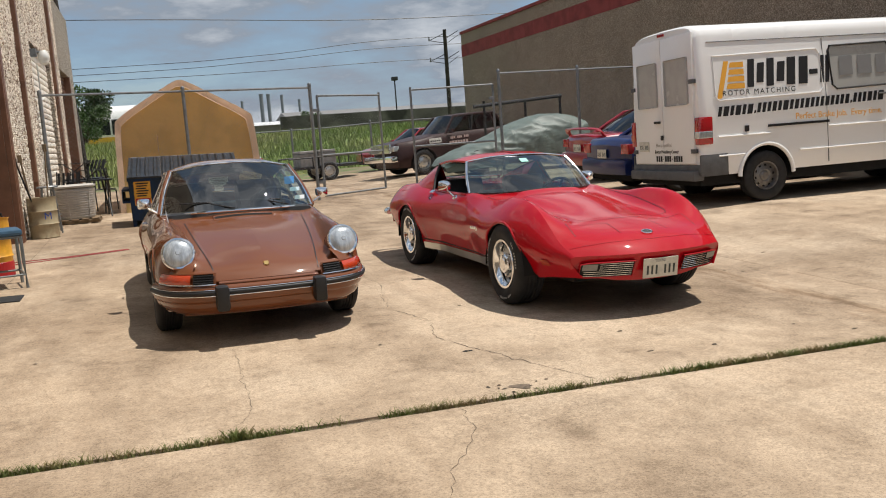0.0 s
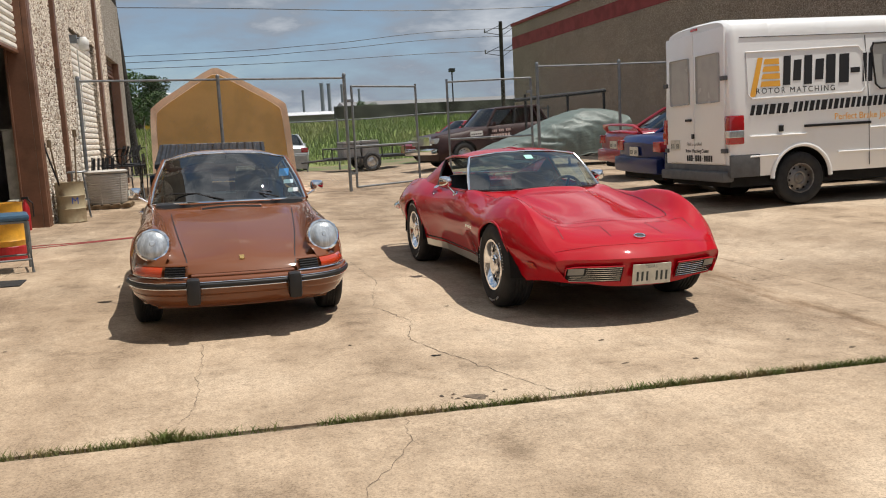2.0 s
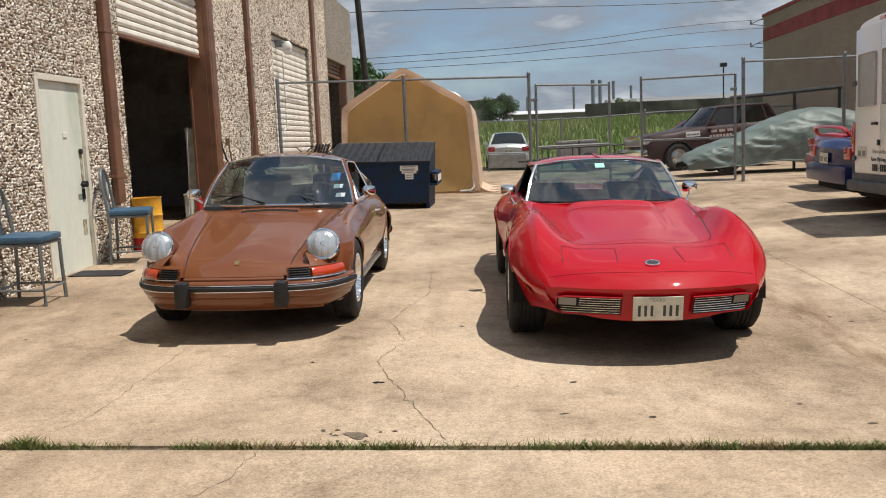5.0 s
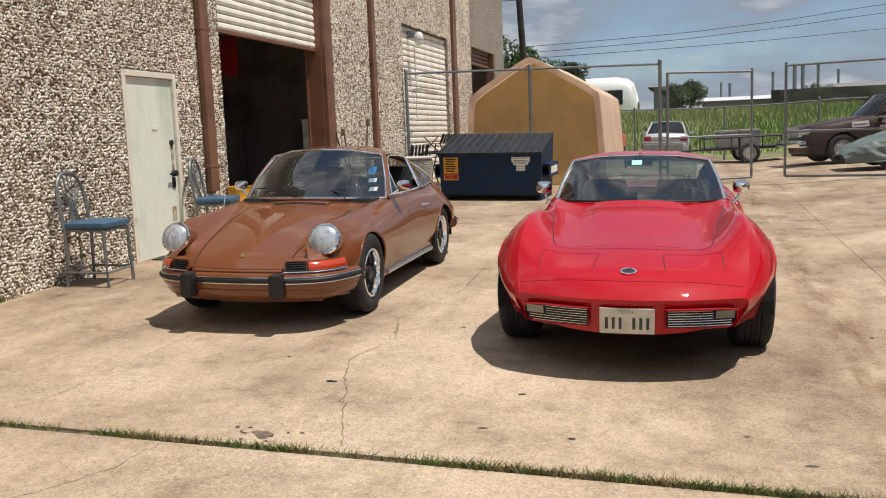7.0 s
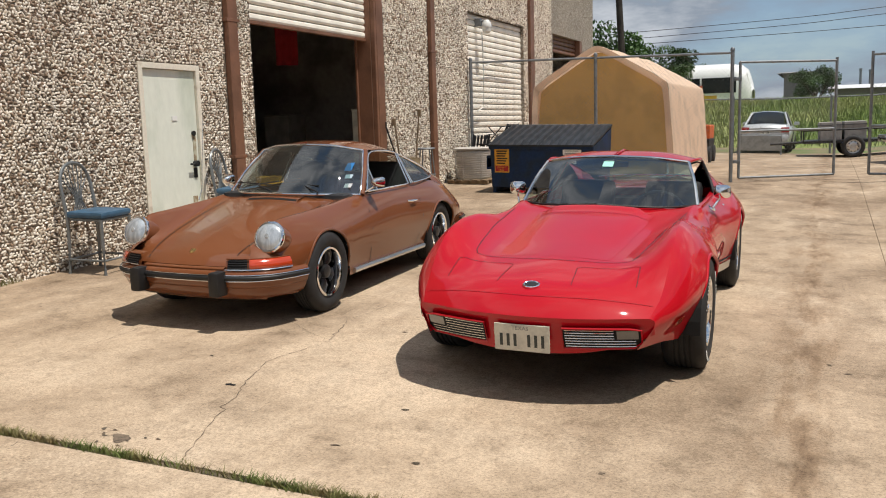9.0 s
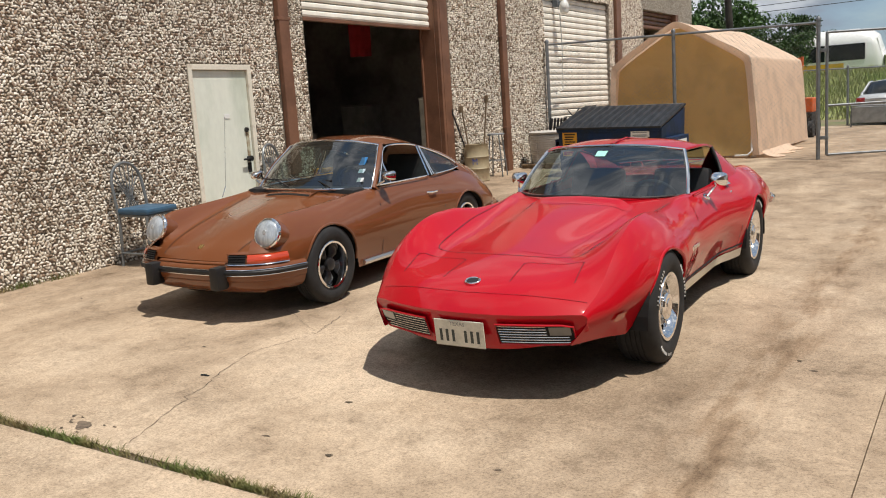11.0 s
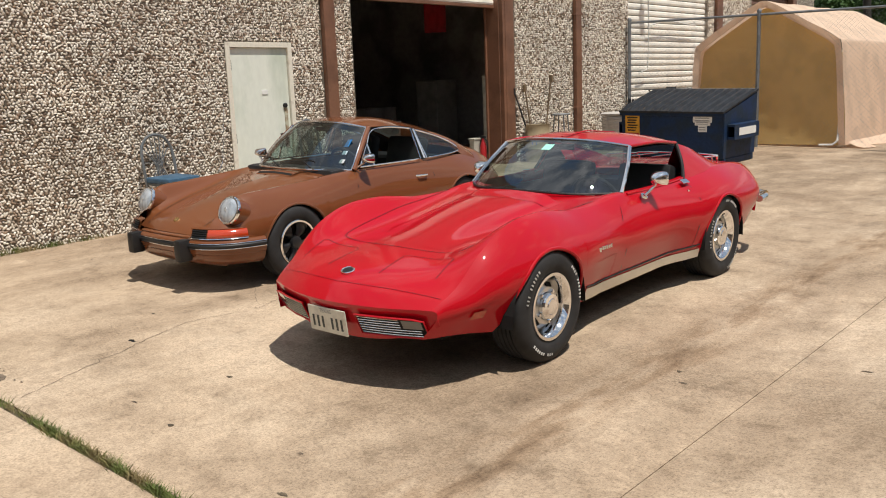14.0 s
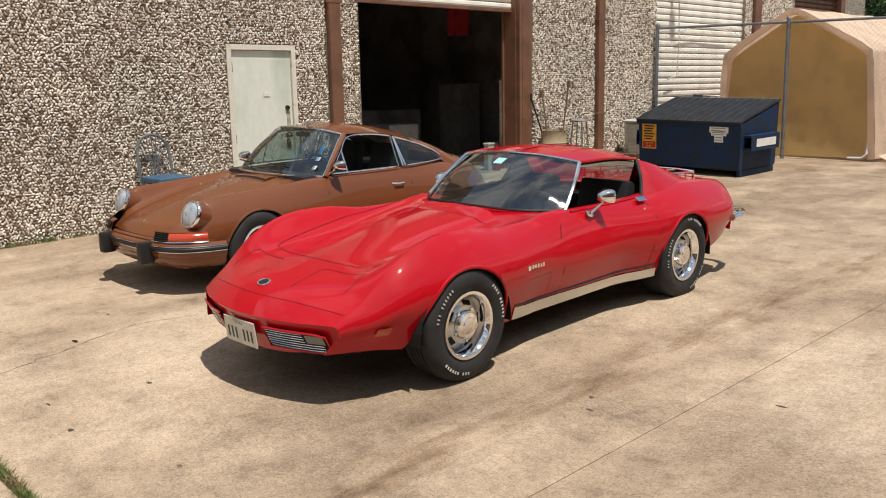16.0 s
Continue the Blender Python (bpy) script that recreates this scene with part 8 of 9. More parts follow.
bucket = bin_drum("oil_drum", -1.80, 10.98, 0.18, 0.66, YELLOW, "small yellow drum with a red base band beside the bay")
b = B()
lathe(b, [(0.184, 0.0), (0.186, 0.01), (0.186, 0.16), (0.182, 0.165)], 32)
part("red_band", b, RED_PLASTIC, bucket)

ac = thing("air_conditioner", on_lot(-1.40, 17.25, 0, False), "round beige grey air conditioner standing on a pallet", "air conditioner")
for y in (-0.30, 0.0, 0.30):
    b = B()
    box(b, -0.42, y - 0.04, 0, 0.42, y + 0.04, 0.06, 0.004)
    part("pallet_runner", b, WOOD, ac)
for k in range(5):
    b = B()
    box(b, -0.40 + k * 0.17, -0.40, 0.06, -0.28 + k * 0.17, 0.40, 0.085, 0.003)
    part("pallet_board", b, WOOD, ac)
b = B()
ring = [(0.0, 0.085), (0.315, 0.085)]
for k in range(12):
    z = 0.10 + k * 0.043
    r = 0.32 + 0.003 * k
    ring += [(r, z), (r + 0.008, z + 0.012), (r + 0.008, z + 0.032), (r - 0.004, z + 0.036)]
ring += [(0.34, 0.63), (0.0, 0.63)]
lathe(b, ring, 36)
part("louvred_casing", b, AC_GREY, ac, "", True)
b = B()
lathe(b, [(0.0, 0.63), (0.30, 0.63), (0.38, 0.655), (0.385, 0.68), (0.33, 0.70), (0.0, 0.71)], 36)
part("lid", b, AC_GREY, ac, "grey domed lid", True)
for a in range(6):
    b = B()
    c, q = math.cos(a * 1.047 + 0.3), math.sin(a * 1.047 + 0.3)
    tube(b, [(0.338 * c, 0.338 * q, 0.10), (0.372 * c, 0.372 * q, 0.62)], 0.008, 6)
    part("casing_rib", b, AC_GREY, ac)

lampw = thing("wall_lamp", Matrix.Translation((WX, 19.15, 3.62)), "caged white flood lamp on the workshop wall", "lamp")
b = B()
box(b, -0.10, -0.05, 0.0, 0.06, 0.05, 0.16, 0.01)
rod(b, (0.0, 0, 0.10), (0.16, 0, 0.10), 0.02)
part("bracket", b, GALV, lampw)
b = B()
lathe(b, [(0.05, 0.12), (0.09, 0.06), (0.11, -0.02), (0.10, -0.05)], 20, Matrix.Translation((0.18, 0, 0.0)))
part("hood", b, shade("white_enamel", (0.75, 0.75, 0.72), 0.4, vary=0.04, bump=0), lampw, "", True)
b = B()
lathe(b, [(0.098, -0.04), (0.09, -0.12), (0.05, -0.16), (0, -0.17)], 20, Matrix.Translation((0.18, 0, 0.0)))
part("globe", b, shade("frosted_globe", (0.72, 0.72, 0.68), 0.25, vary=0.02, bump=0), lampw, "frosted globe", True)
cond = thing("conduit", Matrix(), "thin white conduit fixed across the shutter door", "conduit")
b = B()
tube(b, [(WX + 0.03, 19.25, 3.5), (WX + 0.03, 19.3, 2.75), (WX + 0.03, 19.25, 1.9), (WX + 0.03, 18.9, 1.82)], 0.014, 6)
tube(b, [(WX + 0.03, 19.3, 2.78), (WX + 0.05, 20.0, 2.92), (WX + 0.05, 20.9, 2.86), (WX + 0.04, 21.4, 2.84)], 0.014, 6)
part("pipe", b, shade("white_pvc", (0.7, 0.7, 0.66), 0.5, vary=0.04, bump=0), cond)

mat_ = thing("rubber_mat", on_lot(-1.62, 9.22, 0), "dark thin rubber mat before the steel door", "mat")
b = B()
box(b, -0.29, -0.17, 0.0, 0.29, 0.17, 0.012, 0.004)
part("mat", b, RUBBER, mat_)

hose = thing("air_hose", Matrix(), "thin red air hose lying loose on the concrete", "hose")
b = B()
line = spline([(-2.6, 11.9), (-1.62, 12.08), (-1.1, 12.2), (-0.6, 12.42), (-0.42, 12.47), (-0.5, 12.38), (-1.1, 12.1), (-1.7, 11.85), (-2.5, 11.6)] and [(x, y, 0) for x, y in ((-2.6, 11.9), (-1.62, 12.08), (-1.1, 12.2), (-0.6, 12.42), (-0.42, 12.47), (-0.5, 12.38), (-1.1, 12.1), (-1.7, 11.85), (-2.5, 11.6))], 60)
tube(b, [(p.x, p.y, lot(p.x, p.y) + 0.007) for p in line], 0.006, 6)
part("hose", b, shade("red_rubber", (0.36, 0.05, 0.05), 0.6), hose)

# ---- goods in the open bay ----
def crate(name, label, x0, y0, x1, y1, h, mat, cat):
    t = thing(name, Matrix.Translation(((x0 + x1) / 2, (y0 + y1) / 2, lot(-2, (y0 + y1) / 2))), label, cat)
    hx, hy = (x1 - x0) / 2, (y1 - y0) / 2
    b = B()
    box(b, -hx, -hy, 0, hx, hy, h, 0.015)
    part("body", b, mat, t)
    b = B()
    box(b, -hx - 0.01, -hy - 0.01, h, hx + 0.01, hy + 0.01, h + 0.03, 0.008)
    part("top", b, mat, t)
    return t


EXT_X, EXT_Y = -2.195, 14.055
crate("white_panel_board", "pale board leaning inside the bay", -2.48, 14.42, -2.12, 14.47, 1.48, shade("pale_board", (0.48, 0.47, 0.40), 0.7), "board")
crate("small_cupboard", "pale low cupboard beside the board in the bay", EXT_X - 0.20, EXT_Y - 0.13, EXT_X - 0.09, EXT_Y + 0.03, 0.44, shade("pale_board", (0.48, 0.47, 0.40)), "cupboard")
crate("low_cabinet", "dim grey cabinet deep inside the bay", -4.95, 15.35, -4.4, 15.95, 1.42, shade("dim_cabinet", (0.20, 0.20, 0.18)), "cabinet")
crate("work_bench", "cluttered workbench deep inside the workshop", -6.8, 12.2, -6.0, 15.8, 0.95, DARK_ROOM, "workbench")
crate("tool_chest", "dark tool chest deep inside the workshop", -5.8, 11.0, -5.1, 11.9, 1.25, shade("dim_chest", (0.16, 0.13, 0.12), 0.6), "tool chest")
crate("storage_box", "white storage box standing on the workshop floor", -4.6, 13.2, -4.0, 13.9, 0.75, shade("dull_white_box", (0.42, 0.42, 0.40), 0.7), "box")
ext = thing("fire_extinguisher", Matrix.Translation((EXT_X, EXT_Y, lot(-2, 14) + 0.005)), "red fire extinguisher standing inside the bay jamb", "extinguisher")
b = B()
lathe(b, [(0, 0), (0.052, 0), (0.056, 0.015), (0.056, 0.33), (0.035, 0.39), (0.02, 0.44), (0.02, 0.47), (0, 0.47)], 24)
part("cylinder", b, RED_PLASTIC, ext, "", True)
b = B()
box(b, -0.05, -0.02, 0.46, 0.05, 0.02, 0.50, 0.006)
tube(b, [(0.03, 0, 0.47), (0.10, 0, 0.40), (0.10, 0, 0.2)], 0.012, 6)
part("valve", b, BLACK, ext)
flag = thing("red_cloth", Matrix.Translation((-4.31, 15.28, 2.73)) @ pose(0, 0, 0, 0, 0, -40), "red cloth hanging from the workshop ceiling", "cloth")
rows = [[Vector((0.03 * math.sin(k * 1.1 + j * 0.3), -0.21 + 0.42 * k / 12, 0.7 - 0.7 * j / 8)) for k in range(13)] for j in range(9)]
part("cloth", sheet(rows), shade("red_cloth", (0.42, 0.02, 0.03), 0.85), flag, "", True)
b = B()
rod(b, (0, -0.24, 0.71), (0, 0.24, 0.71), 0.012)
rod(b, (0, 0, 0.71), (0, 0, 2.2), 0.004)
part("hanger", b, BLACK, flag)

# ---- grass bank, rail masts, wires, distance ----
rows = []
for i in range(121):
    x = -60 + 160 * i / 120
    row = []
    for y, z in ((36.4, 0.22), (37.5, 0.55), (39.5, 1.0), (42, 1.55), (45, 1.95), (48, 2.1), (62, 2.1), (110, 1.9)):
        row.append(Vector((x, y, z + 0.12 * noise.noise(Vector((x * 0.4, y * 0.4, 0))))))
    rows.append(row)
part("grass_bank", sheet(rows, True), GRASS, None, "", True)
tagged(bpy.data.objects["grass_bank"], "green overgrown railway bank behind the lot", "bank", kind="structure")


def blades(name, label, count, where, size, mat, seed, lean=0.35):
    """Many narrow bent blades as one piece of stuff."""
    rng = np.random.default_rng(seed)
    vs, fs = [], []
    for _ in range(count):
        x, y, z = where(rng)
        h = size * rng.uniform(0.5, 1.3)
        a = rng.uniform(0, 2 * math.pi)
        w = h * rng.uniform(0.03, 0.07)
        dx, dy = math.cos(a), math.sin(a)
        b = rng.uniform(0, 2 * math.pi)
        lx, ly = lean * h * math.cos(b), lean * h * math.sin(b)
        i = len(vs)
        vs += [(x - dx * w, y - dy * w, z), (x + dx * w, y + dy * w, z), (x + dx * w * 0.8 + lx * 0.4, y + dy * w * 0.8 + ly * 0.4, z + h * 0.6), (x - dx * w * 0.8 + lx * 0.4, y - dy * w * 0.8 + ly * 0.4, z + h * 0.6), (x + lx, y + ly, z + h)]
        fs += [(i, i + 1, i + 2, i + 3), (i + 3, i + 2, i + 4)]
    ob = part(name, (vs, fs), mat, None)
    return tagged(ob, label, "grass", kind="stuff")


def bank_z(y):
    return np.interp(y, [36.4, 37.5, 39.5, 42, 45, 48, 62], [0.22, 0.55, 1.0, 1.55, 1.95, 2.1, 2.1])


def on_bank(rng):
    y = rng.uniform(36.6, 49)
    x = rng.uniform(-7, 24)
    return x, y, bank_z(y) - 0.05


blades("bank_grass", "tall green grass on the railway bank", 42000, on_bank, 0.36, GRASS, 3)


def in_joint(rng):
    x = rng.uniform(-3, 7.5)
    while noise.noise(Vector((x * 1.7, 0.3, 0))) + 0.5 * noise.noise(Vector((x * 6, 2.0, 0))) < rng.uniform(-0.60, 0.42):
        x = rng.uniform(-3, 7.5)
    y = JOINT_Y + rng.normal(0, 0.014)
    return x, y, lot(x, y) - 0.012


blades("joint_weeds", "short weeds growing in the concrete joint", 9500, in_joint, 0.042, WEED, 5, 0.8)


def tuft(rng):
    r, a = abs(rng.normal(0, 0.035)), rng.uniform(0, 6.283)
    return 0.26 + r * math.cos(a) * 1.6, JOINT_Y + 0.01 + r * math.sin(a), lot(0.3, JOINT_Y) - 0.01


blades("grass_tuft", "dry green grass tuft in the joint", 190, tuft, 0.055, WEED, 7, 0.7)


def by_wall(rng):
    y = rng.uniform(4.5, 7.1) if rng.random() < 0.7 else rng.uniform(5.7, 6.6)
    return WX + 0.02 + abs(rng.normal(0, 0.03)), y, lot(-1.95, y)


blades("wall_weeds", "low weeds at the foot of the wall", 700, by_wall, 0.06, WEED, 9, 0.6)


def mast(x, y, top, r, label, arms=True, m=POLE_WOOD):
    p = thing("utility_pole", Matrix.Translation((x, y, 0)), label, "pole")
    b = B()
    rod(b, (0, 0, 0), (0, 0, top), r, r * 0.75, 14)
    part("shaft", b, m, p)
    if arms:
        for z, s in ((top - 0.55, 1), (top - 2.0, 1)):
            b = B()
            rod(b, (0, 0, z + 0.3), (-1.2, 0, z - 0.2), 0.025)
            rod(b, (0, 0, z - 0.4), (-1.2, 0, z - 0.2), 0.025)
            rod(b, (0, 0, z - 0.1), (0.9, -0.3, z + 0.4), 0.025)
            rod(b, (0, 0, z - 0.5), (0.9, -0.3, z + 0.1), 0.02)
            part("bracket_arm", b, BLACK, p)
            b = B()
            lathe(b, [(0.03, -0.15), (0.06, -0.1), (0.035, -0.05), (0.06, 0.0), (0.035, 0.05), (0.06, 0.1), (0.03, 0.15)], 10, Matrix.Translation((-1.2, 0, z - 0.1)))
            part("insulator", b, GREY_PLASTIC, p)
    return p


mast(20.9, 60.0, 9.0, 0.17, "dark steel rail mast with bracket arms behind the lot")
lp = mast(-2.35, 35.9, 9.5, 0.15, "leaning dark wooden utility pole by the workshop", False)
lp.rotation_euler = (0, radians(-3), 0)
lm = thing("street_lamp", Matrix.Translation((28.2, 100, 0)), "distant street lamp beyond the railway bank", "lamp")
b = B()
rod(b, (0, 0, 0), (0, 0, 8.6), 0.08)
part("post", b, BLACK, lm)
b = B()
box(b, -0.36, -0.3, 8.30, 0.36, 0.3, 8.75, 0.10)
part("lamp_head", b, BLACK, lm)


def wire(label, pts, r=0.019):
    w = thing("overhead_wire", Matrix(), label, "wire", "overhead wires")
    b = B()
    k = 60 / 45
    tube(b, spline([(x * k, y * k, 1.5 + (z - 1.5) * k) for x, y, z in pts], 30), r, 5)
    part("cable", b, BLACK, w)


wire("dark overhead cable high above the bank", [(-40, 45, 8.6), (-3.1, 45, 8.1), (13, 45, 7.75), (30, 45, 8.3)], 0.026)
wire("dark overhead cable along the railway", [(-40, 45, 5.3), (-3.0, 45, 5.83), (6, 45, 6.15), (15.6, 45, 6.76), (40, 45, 6.5)])
wire("dark overhead cable along the railway", [(-40, 45, 5.0), (-2.8, 45, 5.53), (6, 45, 5.85), (15.6, 45, 6.35), (40, 45, 6.1)])
wire("dark overhead cable along the railway", [(-40, 45, 4.9), (-2.8, 45, 5.22), (6, 45, 5.35), (15.6, 45, 5.6), (40, 45, 5.5)])


def tree(x, y, h, crown_r, label, seed, trunk=0.2, squash=0.75):
    rng = np.random.default_rng(seed)
    t = thing("tree", Matrix.Translation((x, y, 0)), label, "tree")
    b = B()
    rod(b, (0, 0, 0), (0.1, 0, h * 0.55), trunk, trunk * 0.6, 9)
    limbs = []
    for k in range(7):
        a = k * 2.4 + rng.uniform(-0.4, 0.4)
        e = Vector((math.cos(a) * crown_r * 0.6, math.sin(a) * crown_r * 0.6, h * rng.uniform(0.6, 0.85)))
        rod(b, (0.05, 0, h * rng.uniform(0.3, 0.5)), e, trunk * 0.45, trunk * 0.12, 7)
        limbs.append(e)
    part("trunk", b, BARK, t)
    vs, fs = [], []
    clumps = [e + Vector(rng.normal(0, crown_r * 0.22, 3)) for e in limbs for _ in range(4)] + [Vector((0, 0, h * 0.85))]
    for c in clumps:
        rad = crown_r * rng.uniform(0.22, 0.42)
        for _ in range(330):
            d = Vector(rng.normal(0, 1, 3)).normalized() * rad * rng.uniform(0.55, 1.05)
            p = c + Vector((d.x, d.y, d.z * squash))
            s = crown_r * rng.uniform(0.028, 0.055)
            u = Vector(rng.normal(0, 1, 3)).normalized()
            w = u.cross(Vector(rng.normal(0, 1, 3))).normalized()
            i = len(vs)
            vs += [p - u * s, p + w * s * 0.55, p + u * s, p - w * s * 0.55]
            fs.append((i, i + 1, i + 2, i + 3))
    part("crown", (vs, fs), LEAF, t)


tree(-6.2, 45.5, 6.4, 2.6, "leafy green tree behind the workshop", 11)
tree(-3.3, 49.8, 5.9, 1.7, "leafy green tree beside the utility pole", 12)
tree(-9.5, 44.0, 6.6, 2.7, "leafy green tree behind the workshop", 14)
tree(14.2, 80.0, 4.6, 1.3, "low round tree beyond the railway bank", 15)
tree(3.0, 118.0, 7.4, 2.6, "distant tree beyond the railway bank", 16)
tree(-3.5, 70.0, 4.6, 1.8, "distant tree beyond the railway bank", 17)

# white rail car standing on the bank, its nose just past the shelter
train = thing("rail_car", Matrix.Translation((0.85, 54.0, 1.65)), "white rail car with dark windows and a yellow stripe", "rail car")
LENGTH, HALF = 13.0, 1.3
sec = [(-HALF, 0.35), (-HALF - 0.02, 1.2), (-HALF + 0.02, 2.15), (-HALF + 0.16, 2.55), (-HALF + 0.45, 2.80), (-0.4, 2.93), (0.4, 2.93), (HALF - 0.45, 2.80), (HALF - 0.16, 2.55), (HALF - 0.02, 2.15), (HALF + 0.02, 1.2), (HALF, 0.35)]
rows = []
for x, k in ((0.0, 0.42), (-0.10, 0.62), (-0.30, 0.86), (-0.60, 0.95), (-1.3, 1.0), (-2.0, 1.0), (-LENGTH, 1.0)):
    rows.append([Vector((x, HALF + y * (0.80 + 0.20 * k), 0.35 + (z - 0.35) * k)) for y, z in sec])
v, f = sheet(rows)
part("body", (v, f + [tuple(range(len(sec)))]), shade("white_rail_paint", (0.80, 0.80, 0.79), 0.4, vary=0.04, scale=0.8, bump=0, coat=0.3), train, "", True)
for k in range(5):
    b = B()
    box(b, -2.75 - k * 2.0, -0.035, 1.25, -0.85 - k * 2.0, -0.012, 2.12, 0.01)
    part("window", b, shade("dark_rail_glass", (0.015, 0.018, 0.02), 0.15, vary=0, bump=0), train, "dark window")
b = B()
box(b, -LENGTH, -0.04, 0.62, -1.9, -0.028, 1.12, 0.004)
part("stripe", b, shade("yellow_rail_stripe", (0.62, 0.36, 0.03), 0.5, vary=0.05, bump=0), train, "yellow stripe")
rows = [[Vector((x + 0.05, HALF + y * w, 0.35 + z * k)) for y in (-1.0, -0.4, 0.4, 1.0)] for x, w, z, k in ((-0.06, 1.12, 1.2, 0.70), (-0.18, 1.14, 1.7, 0.80), (-0.34, 1.12, 2.2, 0.90))]
part("windscreen", sheet(rows), shade("dark_rail_glass", (0.015, 0.018, 0.02)), train, "dark raked windscreen", True)
for x in (-3.0, -10.5):
    b = B()
    box(b, x - 1.2, 0.2, 0.0, x + 1.2, 2.4, 0.42, 0.04)
    part("bogie", b, BLACK, train)

# warehouses and stacks in the distance
def warehouse(x0, x1, y, z0, z1, label, roof=HAZE_ROOF):
    w = thing("warehouse", Matrix(), label, "warehouse")
    b = B()
    box(b, x0, y, 0, x1, y + 18, z0)
    part("wall", b, shade("dim_warehouse_wall", (0.20, 0.20, 0.20), 0.9), w)
    b = B()
    vv = [b.verts.new(p) for p in ((x0 - 1, y - 1, z0), (x1 + 1, y - 1, z0), (x1 + 1, y + 19, z0), (x0 - 1, y + 19, z0), (x0 - 1, y + 9, z1), (x1 + 1, y + 9, z1))]
    for q in ((0, 1, 5, 4), (2, 3, 4, 5), (0, 4, 3), (1, 2, 5)):
        b.faces.new([vv[i] for i in q])
    part("roof", b, roof, w)


warehouse(5.5, 19.0, 118, 4.5, 5.2, "long low warehouse with a pale roof far off")
warehouse(20.5, 52.0, 125, 5.0, 6.6, "long grey warehouse far beyond the railway", shade("grey_far_roof", (0.22, 0.22, 0.22), 0.9))
warehouse(-2.0, 2.5, 150, 8.0, 8.6, "square grey building far off", shade("grey_far_roof", (0.22, 0.22, 0.22)))
hz = shade("hazy_far_steel", (0.20, 0.23, 0.26), 0.8, vary=0.05, bump=0)
for x, top, r in ((20.7, 12.2, 0.28), (25.0, 13.6, 0.42), (26.6, 13.5, 0.40), (29.6, 13.2, 0.32), (33.5, 12.0, 0.28), (10.2, 10.5, 0.25), (12.0, 10.2, 0.3)):
    s = thing("chimney_stack", Matrix.Translation((x, 200, 0)), "tall grey industrial stack in the far haze", "chimney", "far stacks")
    b = B()
    lathe(b, [(r, 0), (r, top - 0.4), (r * 1.15, top - 0.4), (r * 1.15, top), (r * 0.8, top), (r * 0.8, top - 1)], 14)
    part("shaft", b, hz, s)
wall_ = thing("rail_wall", Matrix(), "low dark wall with hedge along the far side of the railway", "wall", kind="structure")
b = B()
box(b, 9, 62, 1.5, 60, 62.6, 3.6)
part("wall_panel", b, shade("dark_far_hedge", (0.10, 0.098, 0.085), 0.95, vary=0.35, scale=0.5, fine=3), wall_)

# ---- cracks, pits and leaf litter on the concrete ----


def crack(pts, width, seed):
    """A jagged hairline filled with dirt."""
    rng = np.random.default_rng(seed)
    line = []
    for (x0, y0), (x1, y1) in zip(pts, pts[1:]):
        n = max(3, int(math.hypot(x1 - x0, y1 - y0) / 0.05))
        for k in range(n):
            t = k / n
            line.append((x0 + (x1 - x0) * t + rng.normal(0, 0.010), y0 + (y1 - y0) * t + rng.normal(0, 0.010)))
    line.append(pts[-1])
    rows = []
    for i, (x, y) in enumerate(line):
        a, b = line[max(i - 1, 0)], line[min(i + 1, len(line) - 1)]
        d = Vector((b[0] - a[0], b[1] - a[1], 0)).normalized()
        s = Vector((-d.y, d.x, 0)) * width * rng.uniform(0.15, 0.75) / 2
        p = Vector((x, y, lot(x, y) + 0.0022))
        rows.append([p - s, p + s])
    part("crack", sheet(rows), CRACK, pavement)


crack([(2.30, 4.38), (2.14, 4.80), (1.91, 5.40), (1.78, 5.77), (1.92, 6.30), (1.74, 6.88), (1.82, 7.4), (1.96, 7.96), (1.90, 9.2)], 0.010, 1)
crack([(1.92, 6.30), (1.55, 6.55), (1.18, 6.80)], 0.005, 2)
crack([(0.42, 6.28), (0.40, 5.64), (0.39, 5.0), (0.37, 4.63), (0.22, 4.38)], 0.006, 3)
crack([(1.42, 4.22), (1.38, 3.86), (1.14, 3.54), (1.01, 3.21), (0.7, 2.6)], 0.007, 4)
crack([(1.96, 7.96), (2.20, 8.10), (2.48, 8.26)], 0.007, 5)
crack([(-0.62, 8.02), (-0.42, 7.91)], 0.008, 6)
crack([(3.9, 10.55), (4.25, 10.50), (4.6, 10.42)], 0.007, 7)


def blotch(name, label, x, y, rx, ry, mat, seed, cat="stain", lift=0.003, dome=0.0):
    """A low irregular patch or crumb lying on the concrete."""
    rng = np.random.default_rng(seed)
    ph = rng.uniform(0, 6.28, 4)
    vs = [Vector((x, y, lot(x, y) + lift + dome))]
    n = 26
    for k in range(n):
        a = 2 * math.pi * k / n
        r = 1 + 0.22 * math.sin(2 * a + ph[0]) + 0.16 * math.sin(3 * a + ph[1]) + 0.10 * math.sin(5 * a + ph[2])
        px, py = x + rx * r * math.cos(a), y + ry * r * math.sin(a)
        vs.append(Vector((px, py, lot(px, py) + lift)))
    fs = [(0, k, k % n + 1) for k in range(1, n + 1)]
    ob = part(name, (vs, fs), mat, None)
    return tagged(ob, label, cat)


